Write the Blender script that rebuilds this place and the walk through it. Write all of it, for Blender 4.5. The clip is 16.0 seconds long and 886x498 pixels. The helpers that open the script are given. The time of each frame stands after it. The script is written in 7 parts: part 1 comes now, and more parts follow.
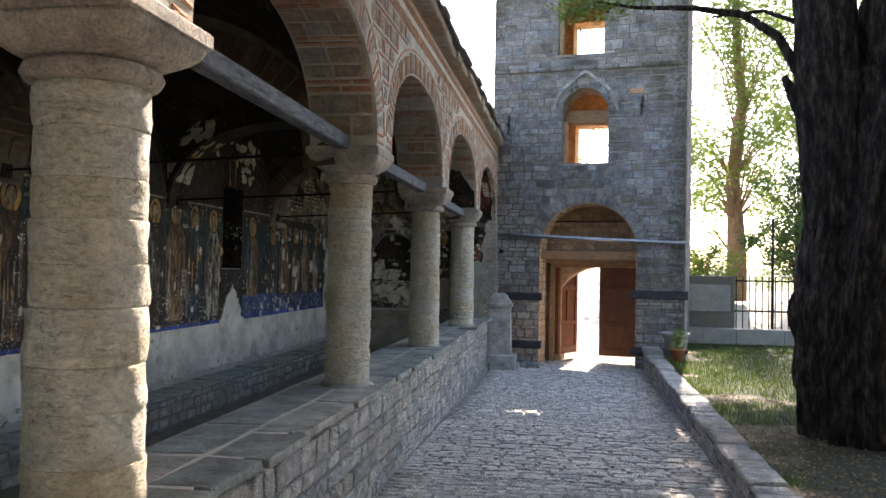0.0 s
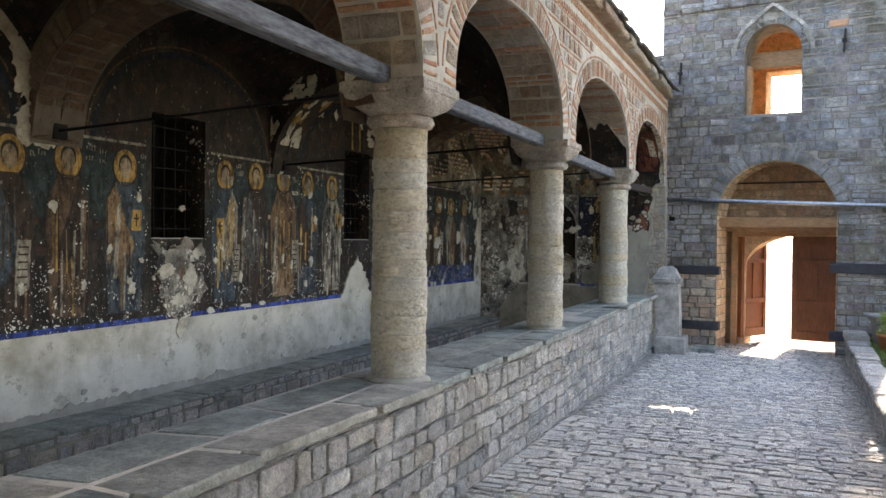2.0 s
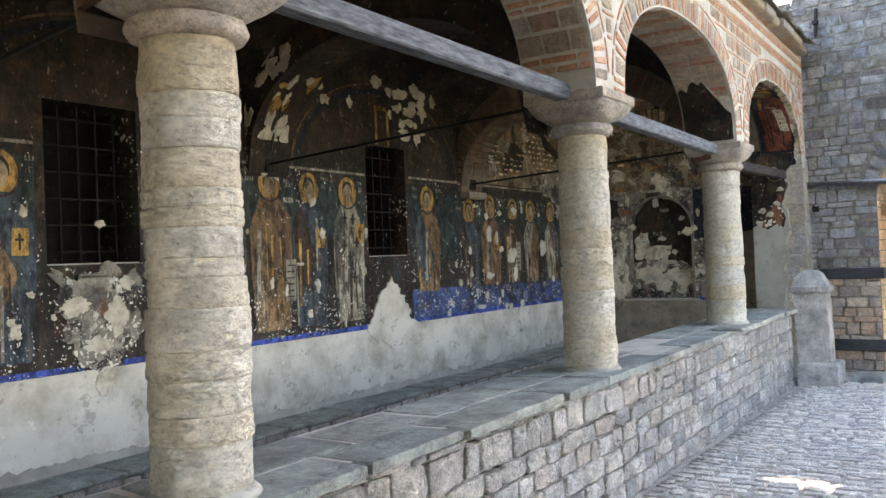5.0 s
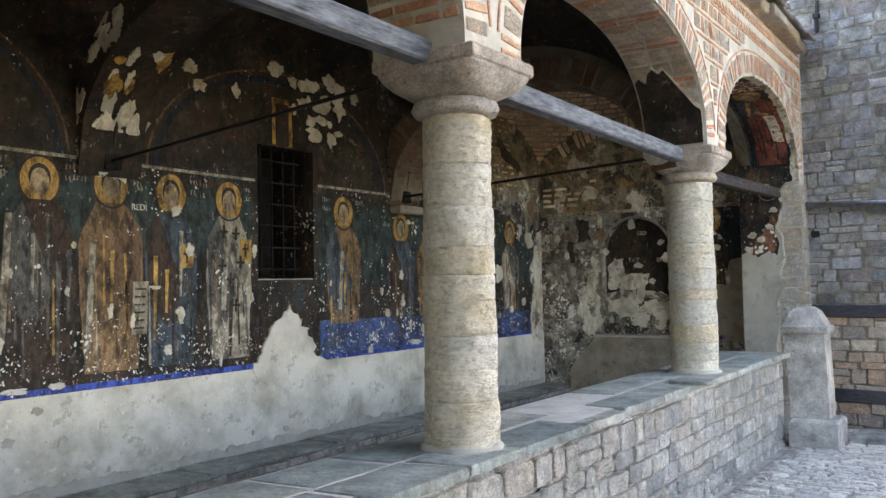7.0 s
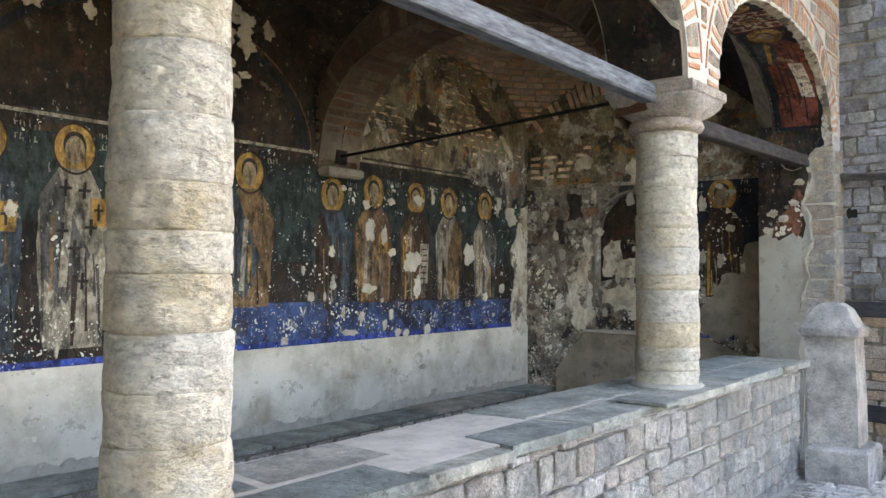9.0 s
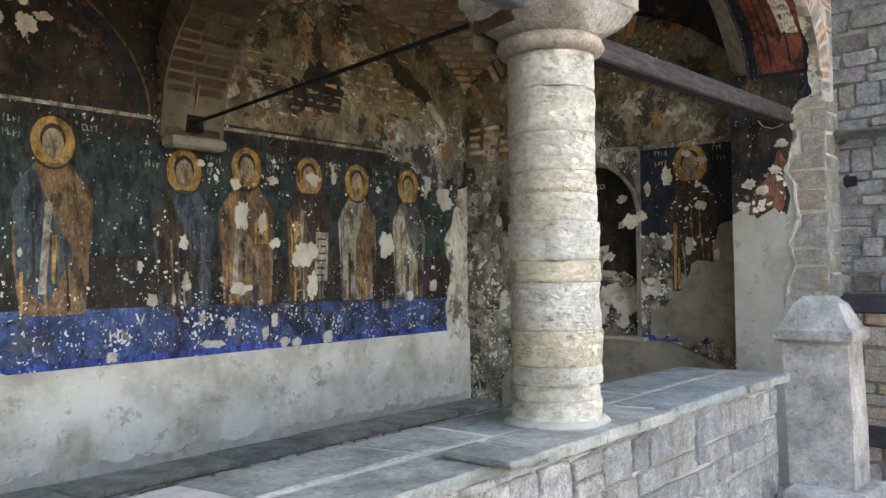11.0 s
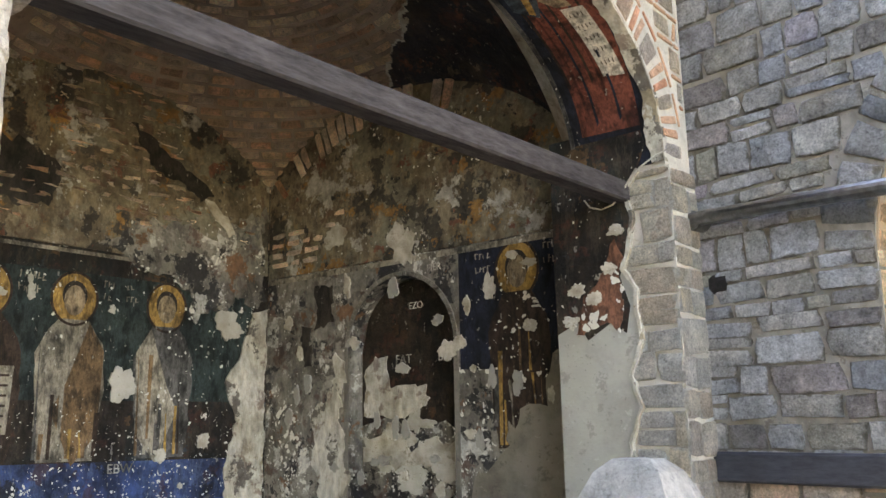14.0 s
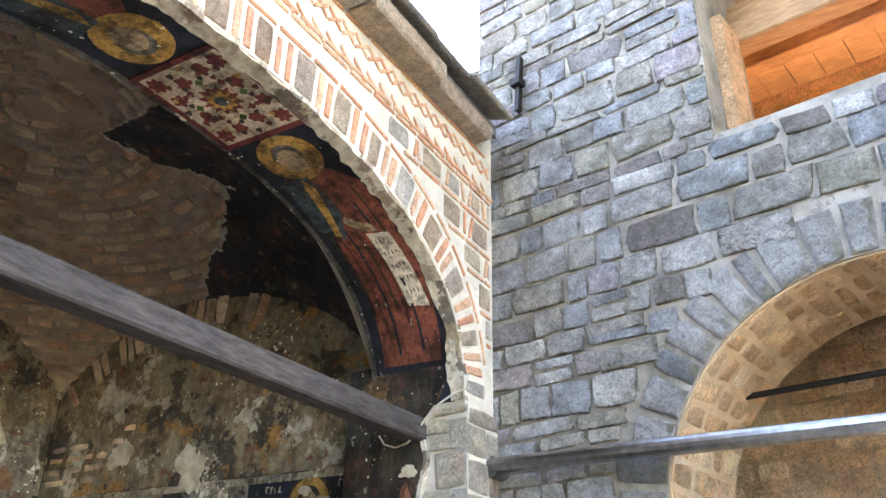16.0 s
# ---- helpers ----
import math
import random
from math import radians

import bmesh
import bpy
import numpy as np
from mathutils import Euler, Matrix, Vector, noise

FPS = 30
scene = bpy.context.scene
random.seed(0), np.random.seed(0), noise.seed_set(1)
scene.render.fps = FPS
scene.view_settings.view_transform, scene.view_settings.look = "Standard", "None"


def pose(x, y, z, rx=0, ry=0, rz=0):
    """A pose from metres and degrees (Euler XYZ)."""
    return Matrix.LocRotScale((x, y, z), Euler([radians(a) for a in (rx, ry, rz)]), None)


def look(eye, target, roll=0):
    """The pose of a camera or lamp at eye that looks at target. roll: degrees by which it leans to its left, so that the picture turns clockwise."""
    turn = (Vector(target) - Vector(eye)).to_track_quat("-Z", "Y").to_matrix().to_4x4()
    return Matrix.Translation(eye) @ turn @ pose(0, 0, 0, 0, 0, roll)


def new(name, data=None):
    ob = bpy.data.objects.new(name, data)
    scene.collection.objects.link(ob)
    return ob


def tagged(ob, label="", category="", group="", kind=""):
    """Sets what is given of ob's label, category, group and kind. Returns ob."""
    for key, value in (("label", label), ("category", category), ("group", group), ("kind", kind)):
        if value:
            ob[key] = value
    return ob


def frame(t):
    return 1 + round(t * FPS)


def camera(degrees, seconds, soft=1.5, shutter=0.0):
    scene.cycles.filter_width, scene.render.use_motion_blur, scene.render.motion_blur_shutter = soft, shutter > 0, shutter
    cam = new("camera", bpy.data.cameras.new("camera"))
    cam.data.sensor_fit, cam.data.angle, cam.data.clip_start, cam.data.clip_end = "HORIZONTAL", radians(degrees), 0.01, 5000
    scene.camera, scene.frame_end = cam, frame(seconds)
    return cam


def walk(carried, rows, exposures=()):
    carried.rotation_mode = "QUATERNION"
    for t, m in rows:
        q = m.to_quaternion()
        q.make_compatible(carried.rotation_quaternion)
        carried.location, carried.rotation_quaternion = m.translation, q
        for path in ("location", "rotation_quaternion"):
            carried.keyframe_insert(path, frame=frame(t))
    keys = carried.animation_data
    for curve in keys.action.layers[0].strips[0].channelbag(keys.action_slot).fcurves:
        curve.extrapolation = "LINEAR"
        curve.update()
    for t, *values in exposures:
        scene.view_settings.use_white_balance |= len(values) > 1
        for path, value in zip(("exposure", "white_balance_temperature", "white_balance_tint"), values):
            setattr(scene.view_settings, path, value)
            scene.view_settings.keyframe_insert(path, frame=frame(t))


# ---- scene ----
cam = camera(55.4, 16.0)
PATH = [
    (0, (-0.234, -0.37, 1.918), (-0.546, 1.605, 1.958), 1.0),
    (0.5, (-0.065, 0.061, 1.89), (-0.436, 2.027, 1.893), 2.0),
    (1, (0.129, 0.464, 1.864), (-0.393, 2.395, 1.859), -0.5),
    (1.5, (0.275, 0.879, 1.899), (-0.444, 2.745, 1.896), 0.9),
    (2, (0.339, 1.354, 1.871), (-0.434, 3.198, 1.842), 0.6),
    (2.5, (0.424, 1.796, 1.844), (-0.418, 3.61, 1.879), 0.5),
    (3, (0.449, 2.298, 1.831), (-0.473, 4.071, 1.906), 0.6),
    (3.5, (0.401, 2.799, 1.827), (-0.454, 4.607, 1.853), -0.7),
    (3.7, (0.402, 3.0, 1.799), (-0.479, 4.795, 1.823), -1.3),
    (5.8, (0.284, 5.106, 1.743), (-0.867, 6.741, 1.76), -1.8),
    (6, (0.254, 5.312, 1.76), (-0.852, 6.978, 1.752), -1.4),
    (6.5, (0.25, 5.837, 1.742), (-0.877, 7.488, 1.804), -1.6),
    (7, (0.261, 6.322, 1.742), (-0.868, 7.971, 1.824), -1.2),
    (7.5, (0.226, 6.83, 1.741), (-0.888, 8.491, 1.783), -0.4),
    (8, (0.239, 7.359, 1.712), (-1.001, 8.926, 1.797), -0.3),
    (8.5, (0.206, 7.848, 1.667), (-1.035, 9.415, 1.743), -0.1),
    (8.7, (0.175, 8.059, 1.667), (-1.053, 9.636, 1.723), 0.2),
    (10.8, (-0.053, 10.186, 1.642), (-1.326, 11.727, 1.706), -0.6),
    (11, (-0.051, 10.382, 1.616), (-1.334, 11.916, 1.666), -0.9),
    (11.5, (-0.082, 10.852, 1.637), (-1.278, 12.453, 1.729), -0.5),
    (12, (-0.034, 11.366, 1.624), (-1.274, 12.927, 1.784), -0.1),
    (12.5, (-0.027, 11.824, 1.594), (-1.271, 13.384, 1.73), -0.1),
    (13, (-0.035, 12.3, 1.601), (-1.27, 13.866, 1.747), -2.2),
    (13.5, (-0.047, 12.684, 1.618), (-1.313, 14.211, 1.874), -2.0),
    (14, (-0.082, 13.052, 1.557), (-1.338, 14.555, 1.962), -1.1),
    (14.5, (-0.104, 13.3, 1.602), (-1.282, 14.816, 2.162), -0.7),
    (15, (-0.065, 13.427, 1.652), (-1.205, 14.907, 2.365), -0.2),
    (15.5, (0.017, 13.493, 1.655), (-1.048, 14.966, 2.489), 0.8),
    (16, (0.082, 13.529, 1.66), (-0.838, 15.056, 2.565), 1.1),
]
TUNE = [(0, 2.4, 7050, 18), (1.5, 2.95, 7450, 18), (3.5, 3.65, 7750, 19), (7, 3.85, 7800, 19), (11, 4.15, 8050, 20), (13, 4.0, 8000, 20), (14, 4.42, 8400, 21), (15, 4.9, 8250, 20), (16, 4.9, 7700, 19)]
walk(cam, [(t, look(eye, target, roll)) for t, eye, target, roll in PATH], TUNE)

# ---- light ----
world = bpy.data.worlds.new("sky")
scene.world = world
world.use_nodes = True
SUN_AZ, SUN_EL = radians(8), radians(38)
sky = world.node_tree.nodes.new("ShaderNodeTexSky")
sky.sky_type, sky.sun_disc = "NISHITA", False
sky.sun_elevation, sky.sun_rotation = SUN_EL, SUN_AZ
back = world.node_tree.nodes["Background"]
world.node_tree.links.new(sky.outputs[0], back.inputs[0])
back.inputs[1].default_value = 0.15
sun = new("sun", bpy.data.lights.new("sun", "SUN"))
sun.data.energy, sun.data.angle, sun.data.color = 4.5, radians(0.5), (1.0, 0.93, 0.82)
sun.matrix_world = look((0, 0, 30), (-math.sin(SUN_AZ) * math.cos(SUN_EL), -math.cos(SUN_AZ) * math.cos(SUN_EL), 30 - math.sin(SUN_EL)))

# ---- materials ----
R = random.Random(7)


class Mat:
    """A node material under construction."""

    def __init__(self, name, rough=0.85, metal=0.0):
        self.m = bpy.data.materials.new(name)
        self.m.use_nodes = True
        self.t = self.m.node_tree
        self.b = self.t.nodes["Principled BSDF"]
        self.b.inputs["Roughness"].default_value = rough
        self.b.inputs["Metallic"].default_value = metal
        self.b.inputs["Specular IOR Level"].default_value = 0.3
        self.geo = self.t.nodes.new("ShaderNodeNewGeometry")

    def n(self, kind, **inputs):
        node = self.t.nodes.new(kind)
        for k, v in inputs.items():
            self.put(node.inputs[k.replace("_", " ")], v)
        return node

    def put(self, socket, v):
        if isinstance(v, bpy.types.NodeSocket):
            self.t.links.new(v, socket)
        elif isinstance(v, tuple) and len(v) == 3 and socket.type == "RGBA":
            socket.default_value = (*v, 1)
        else:
            socket.default_value = v

    def pos(self, sx=1.0, sy=1.0, sz=1.0):
        mp = self.n("ShaderNodeMapping", Vector=self.geo.outputs["Position"])
        mp.inputs["Scale"].default_value = (sx, sy, sz)
        return mp.outputs[0]

    def noise(self, scale, detail=4.0, rough=0.6, vec=None):
        return self.n("ShaderNodeTexNoise", Vector=vec or self.geo.outputs["Position"], Scale=scale, Detail=detail, Roughness=rough).outputs["Fac"]

    def cells(self, scale, vec=None):
        return self.n("ShaderNodeTexVoronoi", Vector=vec or self.geo.outputs["Position"], Scale=scale).outputs["Distance"]

    def math(self, op, a, b=0.0):
        node = self.t.nodes.new("ShaderNodeMath")
        node.operation = op
        self.put(node.inputs[0], a)
        self.put(node.inputs[1], b)
        return node.outputs[0]

    def ramp(self, fac, stops, hard=False):
        node = self.n("ShaderNodeValToRGB", Fac=fac)
        r = node.color_ramp
        if hard:
            r.interpolation = "CONSTANT"
        while len(r.elements) < len(stops):
            r.elements.new(0.5)
        for e, (p, c) in zip(r.elements, stops):
            e.position = p
            e.color = (c, c, c, 1) if isinstance(c, (int, float)) else (*c, 1)
        return node.outputs[0]

    def mix(self, fac, a, b, mode="MIX"):
        node = self.t.nodes.new("ShaderNodeMix")
        node.data_type, node.blend_type = "RGBA", mode
        self.put(node.inputs[0], fac)
        self.put(node.inputs[6], a)
        self.put(node.inputs[7], b)
        return node.outputs[2]

    def rnd(self):
        ob = self.t.nodes.new("ShaderNodeObjectInfo").outputs["Random"]
        return self.math("FRACT", self.math("ADD", ob, self.geo.outputs["Random Per Island"]))

    def bump(self, height, strength=0.5, dist=0.01):
        node = self.n("ShaderNodeBump", Height=height, Strength=strength, Distance=dist)
        self.t.links.new(node.outputs[0], self.b.inputs["Normal"])

    def done(self, colour):
        self.put(self.b.inputs["Base Color"], colour)
        return self.m


def stone(name, cols, scale=9.0, rough=0.85, bump=1.0, spread=0.4, dist=0.012, gain=1.25, lichen=0.0, grain=0.9, mottle=0.85, smear=None):
    """Stone or brick whose pieces differ, with blotches, pits, grain and pale lichen."""
    k = Mat(name, rough)
    base = k.ramp(k.rnd(), [(i / (len(cols) - 0.001), tuple(v * gain for v in c)) for i, c in enumerate(cols)], hard=False)
    n1, n2, n3 = k.noise(scale, 6, 0.65), k.noise(scale * 11, 6, 0.75), k.noise(scale * 3.4, 7, 0.78)
    c = k.mix(1.0, base, k.ramp(n1, [(0.25, 1 - spread), (0.75, 1 + spread * 0.8)]), "MULTIPLY")
    c = k.mix(mottle, c, k.ramp(n3, [(0.3, 0.6), (0.48, 0.97), (0.58, 1.12), (0.72, 1.4)]), "MULTIPLY")
    c = k.mix(grain, c, k.ramp(n2, [(0.32, 0.5), (0.5, 0.98), (0.7, 1.42)]), "MULTIPLY")
    if lichen:
        c = k.mix(k.ramp(k.noise(1.3, 7, 0.7), [(0.45, 0.0), (0.66, lichen)]), c, (0.1, 0.092, 0.055))
        c = k.mix(k.ramp(k.noise(2.9, 8, 0.75, k.pos(1.0, 1.3, 1.1)), [(0.6, 0.0), (0.66, lichen)]), c, (0.62, 0.62, 0.6))
    pits = k.ramp(k.noise(scale * 5, 4, 0.6), [(0.3, 0.0), (0.4, 1.0)])
    c = k.mix(k.math("MULTIPLY", k.math("SUBTRACT", 1.0, pits), 0.45), c, (0.05, 0.045, 0.04))
    if smear:
        # mortar smeared unevenly over the edges of a laid block
        sep = k.n("ShaderNodeSeparateXYZ", Vector=k.t.nodes.new("ShaderNodeTexCoord").outputs["Generated"])
        near = [k.math("MINIMUM", sep.outputs[i], k.math("SUBTRACT", 1.0, sep.outputs[i])) for i in (0, 1)]
        edge = k.math("ADD", k.math("MINIMUM", near[0], near[1]), k.math("MULTIPLY", k.math("SUBTRACT", k.noise(13, 6, 0.7), 0.5), 0.42))
        c = k.mix(k.ramp(edge, [(0.01, 0.92), (0.075, 0.0)]), c, k.mix(1.0, smear, k.ramp(k.noise(40, 5, 0.7), [(0.3, 0.5), (0.7, 1.4)]), "MULTIPLY"))
    relief = k.math("ADD", k.math("ADD", n1, k.math("MULTIPLY", n3, 1.7)), k.math("ADD", k.math("MULTIPLY", n2, 0.7), k.math("MULTIPLY", pits, 0.4)))
    k.bump(relief, bump, dist * 2.6)
    return k.done(c)


def drum_stone(name):
    """Weathered limestone: cream with ochre and grey stains, pocked and chipped."""
    k = Mat(name, 0.88)
    c = k.ramp(k.rnd(), [(0.0, (0.63, 0.565, 0.45)), (0.25, (0.68, 0.62, 0.52)), (0.45, (0.63, 0.55, 0.42)), (0.6, (0.6, 0.555, 0.47)), (0.8, (0.69, 0.63, 0.53)), (1.0, (0.61, 0.51, 0.36))])
    beds = k.noise(6.0, 7, 0.7, k.pos(1.0, 1.0, 1.5))
    c = k.mix(1.0, c, k.ramp(beds, [(0.3, 0.86), (0.5, 1.0), (0.7, 1.12)]), "MULTIPLY")
    c = k.mix(k.ramp(k.noise(2.2, 6, 0.65, k.pos(1, 1, 1.3)), [(0.55, 0.0), (0.7, 0.6)]), c, (0.5, 0.38, 0.19))
    c = k.mix(k.ramp(k.noise(1.7, 7, 0.7, k.pos(1.2, 1, 0.8)), [(0.56, 0.0), (0.72, 0.35)]), c, (0.42, 0.43, 0.4))
    fine = k.noise(34, 7, 0.75, k.pos(1, 1, 1.3))
    c = k.mix(0.85, c, k.ramp(fine, [(0.3, 0.58), (0.5, 1.0), (0.7, 1.32)]), "MULTIPLY")
    pocks = k.ramp(k.noise(21, 6, 0.7, k.pos(1, 1, 1.6)), [(0.36, 0.0), (0.44, 1.0)])
    c = k.mix(k.math("MULTIPLY", k.math("SUBTRACT", 1.0, pocks), 0.45), c, (0.2, 0.17, 0.125))
    chips = k.ramp(k.noise(9, 7, 0.72, k.pos(1, 1, 1.8)), [(0.4, 0.0), (0.5, 0.7), (0.62, 1.0)])
    h = k.math("ADD", k.math("ADD", beds, k.math("MULTIPLY", fine, 0.8)), k.math("ADD", k.math("MULTIPLY", pocks, 0.35), chips))
    k.bump(h, 0.9, 0.02)
    return k.done(c)


def plaster(name, col, stain, amount=0.5, scale=2.2, bump=0.4):
    k = Mat(name, 0.9)
    n1, n2, n3 = k.noise(scale, 8, 0.65), k.noise(scale * 14, 5), k.noise(scale * 0.45, 3)
    c = k.mix(k.ramp(n1, [(0.42, 0.0), (0.72, amount)]), col, stain)
    c = k.mix(k.ramp(n2, [(0.64, 0.0), (0.7, 0.55)]), c, tuple(v * 0.5 for v in stain))
    c = k.mix(1.0, c, k.ramp(n3, [(0.3, 0.82), (0.7, 1.1)]), "MULTIPLY")
    peel = k.ramp(k.noise(scale * 1.9, 10, 0.74, k.pos(1.0, 1.0, 1.2)), [(0.585, 0.0), (0.6, 0.55 * amount)])
    c = k.mix(peel, c, tuple(v * 0.8 for v in stain))
    c = k.mix(k.ramp(k.noise(scale * 3.3, 9, 0.74), [(0.62, 0.0), (0.635, 0.5)]), c, tuple(min(0.75, v * 1.25) for v in col))
    k.bump(k.math("ADD", n1, k.math("MULTIPLY", n2, 0.4)), bump, 0.012)
    return k.done(c)


def flakes(k, c, white=(0.62, 0.58, 0.5), much=1.0, sooty=1.0):
    """Losses of paint that show the white ground, small pecks and larger patches; soot over the rest."""
    soot = k.ramp(k.noise(2.6, 8, 0.75), [(0.36, 1.15), (0.5, 0.7), (0.66, 0.22)])
    c = k.mix(sooty, c, soot, "MULTIPLY")
    warp = k.n("ShaderNodeVectorMath", )
    warp.operation = "ADD"
    k.put(warp.inputs[0], k.geo.outputs["Position"])
    nz = k.n("ShaderNodeTexNoise", Vector=k.geo.outputs["Position"], Scale=6.0, Detail=4.0).outputs["Color"]
    sc = k.n("ShaderNodeVectorMath")
    sc.operation = "SCALE"
    k.put(sc.inputs[0], nz)
    sc.inputs["Scale"].default_value = 0.16
    k.put(warp.inputs[1], sc.outputs[0])
    where = k.ramp(k.noise(1.7, 5, 0.7), [(0.45, 0.0), (0.66, 0.26 * much)])
    pecks = k.math("LESS_THAN", k.cells(22, warp.outputs[0]), k.math("MULTIPLY", k.math("ADD", where, 0.06 * much), k.ramp(k.noise(7, 3), [(0.42, 0.0), (0.62, 1.5)])))
    low = k.math("MULTIPLY", k.math("SUBTRACT", 2.0, k.n("ShaderNodeSeparateXYZ", Vector=k.geo.outputs["Position"]).outputs[2]), 1.1)
    low.node.use_clamp = True
    pecks = k.math("MAXIMUM", pecks, k.math("LESS_THAN", k.cells(34, warp.outputs[0]), k.math("MULTIPLY", k.math("MULTIPLY", low, min(1.0, much)), k.ramp(k.noise(4.5, 5, 0.7), [(0.42, 0.0), (0.62, 0.42)]))))
    big = k.math("GREATER_THAN", k.noise(3.1, 8, 0.72, warp.outputs[0]), 0.72 - 0.03 * much)
    c = k.mix(k.math("MAXIMUM", pecks, big), c, white)
    scratch = k.math("GREATER_THAN", k.noise(30, 3, 0.5, k.pos(1.0, 1.0, 0.55)), 0.69)
    return k.mix(k.math("MULTIPLY", scratch, 0.4), c, (0.4, 0.37, 0.32))


def fresco(name, stops, much=1.0, streak=0.5, hard=(), sooty=1.0):
    k = Mat(name, 0.75)
    n = k.noise(3.0, 7, 0.68, k.pos(1.0, 1.0, streak))
    c = k.ramp(n, stops)
    strokes = k.noise(9.0, 6, 0.72, k.pos(1.0, 1.0, streak * 0.7))
    lit = stops[-1][1]
    c = k.mix(k.ramp(strokes, [(0.52, 0.0), (0.56, 0.55), (0.61, 0.1), (0.68, 0.6)]), c, lit)
    c = k.mix(k.ramp(k.noise(5.0, 5, 0.7), [(0.57, 0.0), (0.62, 0.6)]), c, (0.1, 0.035, 0.022))
    c = k.mix(0.7, c, k.ramp(k.noise(17, 6, 0.7, k.pos(1, 1, 0.4)), [(0.3, 0.35), (0.7, 1.5)]), "MULTIPLY")
    for scale, over, col, at in hard:
        mp = k.pos()
        mp.node.inputs["Location"].default_value = (at, at * 0.7, at * 1.3)
        n = k.noise(scale, 9, 0.7, mp)
        c = k.mix(k.ramp(n, [(over, 0.0), (over + 0.012, 0.9)]), c, k.mix(1.0, col, k.ramp(k.noise(24, 6, 0.7), [(0.3, 0.55), (0.7, 1.4)]), "MULTIPLY"))
    c = flakes(k, c, much=much, sooty=sooty)
    k.bump(k.noise(11, 7, 0.72), 0.8, 0.02)
    return k.done(c)


def paint(name, col, much=1.0):
    """Old wall paint of one hue: brush folds, soot and losses."""
    k = Mat(name, 0.75)
    c = k.mix(1.0, col, k.ramp(k.noise(11, 6, 0.72, k.pos(1, 1, 0.45)), [(0.34, 0.15), (0.44, 0.55), (0.5, 1.0), (0.55, 1.5), (0.6, 0.8), (0.7, 2.1)]), "MULTIPLY")
    c = flakes(k, c, much=much)
    k.bump(k.noise(11, 6, 0.65), 0.4, 0.01)
    return k.done(c)


def wood(name, dark, light, along, rough=0.7, gloss=0.3):
    k = Mat(name, rough)
    k.b.inputs["Specular IOR Level"].default_value = gloss
    s = [14.0, 14.0, 14.0]
    s[along] = 2.2
    n = k.noise(3.0, 8, 0.7, k.pos(*s))
    c = k.ramp(n, [(0.28, dark), (0.72, light)])
    c = k.mix(0.6, c, k.ramp(k.noise(4, 4), [(0.3, 0.6), (0.7, 1.2)]), "MULTIPLY")
    k.bump(n, 0.5, 0.006)
    return k.done(c)


def metal(name, col, rough=0.5, metallic=0.8):
    k = Mat(name, rough, metallic)
    n = k.noise(22, 6)
    k.bump(n, 0.25, 0.003)
    return k.done(k.mix(1.0, col, k.ramp(n, [(0.3, 0.65), (0.7, 1.3)]), "MULTIPLY"))


TOWER = stone("tower_stone", [(0.34, 0.34, 0.34), (0.25, 0.26, 0.28), (0.42, 0.4, 0.37), (0.29, 0.27, 0.24), (0.38, 0.39, 0.4), (0.2, 0.17, 0.16), (0.33, 0.31, 0.25), (0.3, 0.25, 0.27), (0.36, 0.37, 0.39), (0.45, 0.43, 0.41)], 7, 0.85, 1.0, 0.55, dist=0.03, lichen=0.7, mottle=1.0, gain=1.55, smear=(0.17, 0.15, 0.115))
ARCHDARK = stone("dark_voussoir", [(0.2, 0.21, 0.22), (0.15, 0.16, 0.17), (0.24, 0.23, 0.22), (0.3, 0.29, 0.28)], 7, lichen=0.5, gain=1.35, smear=(0.2, 0.185, 0.14))
TOWER_WARM = stone("brown_stone", [(0.38, 0.3, 0.23), (0.3, 0.25, 0.21), (0.42, 0.36, 0.29), (0.26, 0.23, 0.21), (0.36, 0.26, 0.19)], 7, gain=1.65, smear=(0.16, 0.135, 0.1))
# warm brown stone; the high gain puts sun bounced inside the gate into colour
TOWER_IN = stone("warm_stone", [(0.5, 0.34, 0.2), (0.42, 0.26, 0.15), (0.55, 0.42, 0.28), (0.4, 0.27, 0.17)], 7, gain=1.75, mottle=0.8)
WALLSTONE = stone("wall_stone", [(0.5, 0.47, 0.42), (0.42, 0.405, 0.38), (0.55, 0.51, 0.46), (0.3, 0.295, 0.285), (0.5, 0.45, 0.41), (0.46, 0.44, 0.41), (0.25, 0.25, 0.25), (0.57, 0.54, 0.5), (0.44, 0.39, 0.34)], 8, lichen=0.3, spread=0.5, dist=0.018, gain=1.5, smear=(0.46, 0.43, 0.37))
COBBLE = stone("cobble_stone", [(0.5, 0.47, 0.42), (0.56, 0.525, 0.46), (0.42, 0.4, 0.37), (0.53, 0.49, 0.43), (0.47, 0.44, 0.4), (0.6, 0.555, 0.49)], 8, 0.6, gain=1.75, grain=0.7, smear=(0.42, 0.38, 0.32))
SLAB = stone("slab_slate", [(0.26, 0.285, 0.26), (0.33, 0.335, 0.29), (0.22, 0.245, 0.23), (0.4, 0.375, 0.315), (0.3, 0.32, 0.29)], 4, 0.6, 0.9, 0.6, grain=0.6, gain=1.12)
COLUMN = drum_stone("column_stone")
PIERSTONE = stone("pier_stone", [(0.52, 0.49, 0.44), (0.44, 0.42, 0.39), (0.55, 0.47, 0.35), (0.5, 0.46, 0.41), (0.46, 0.38, 0.3)], 9, gain=1.25, dist=0.02, lichen=0.3, smear=(0.5, 0.47, 0.41))
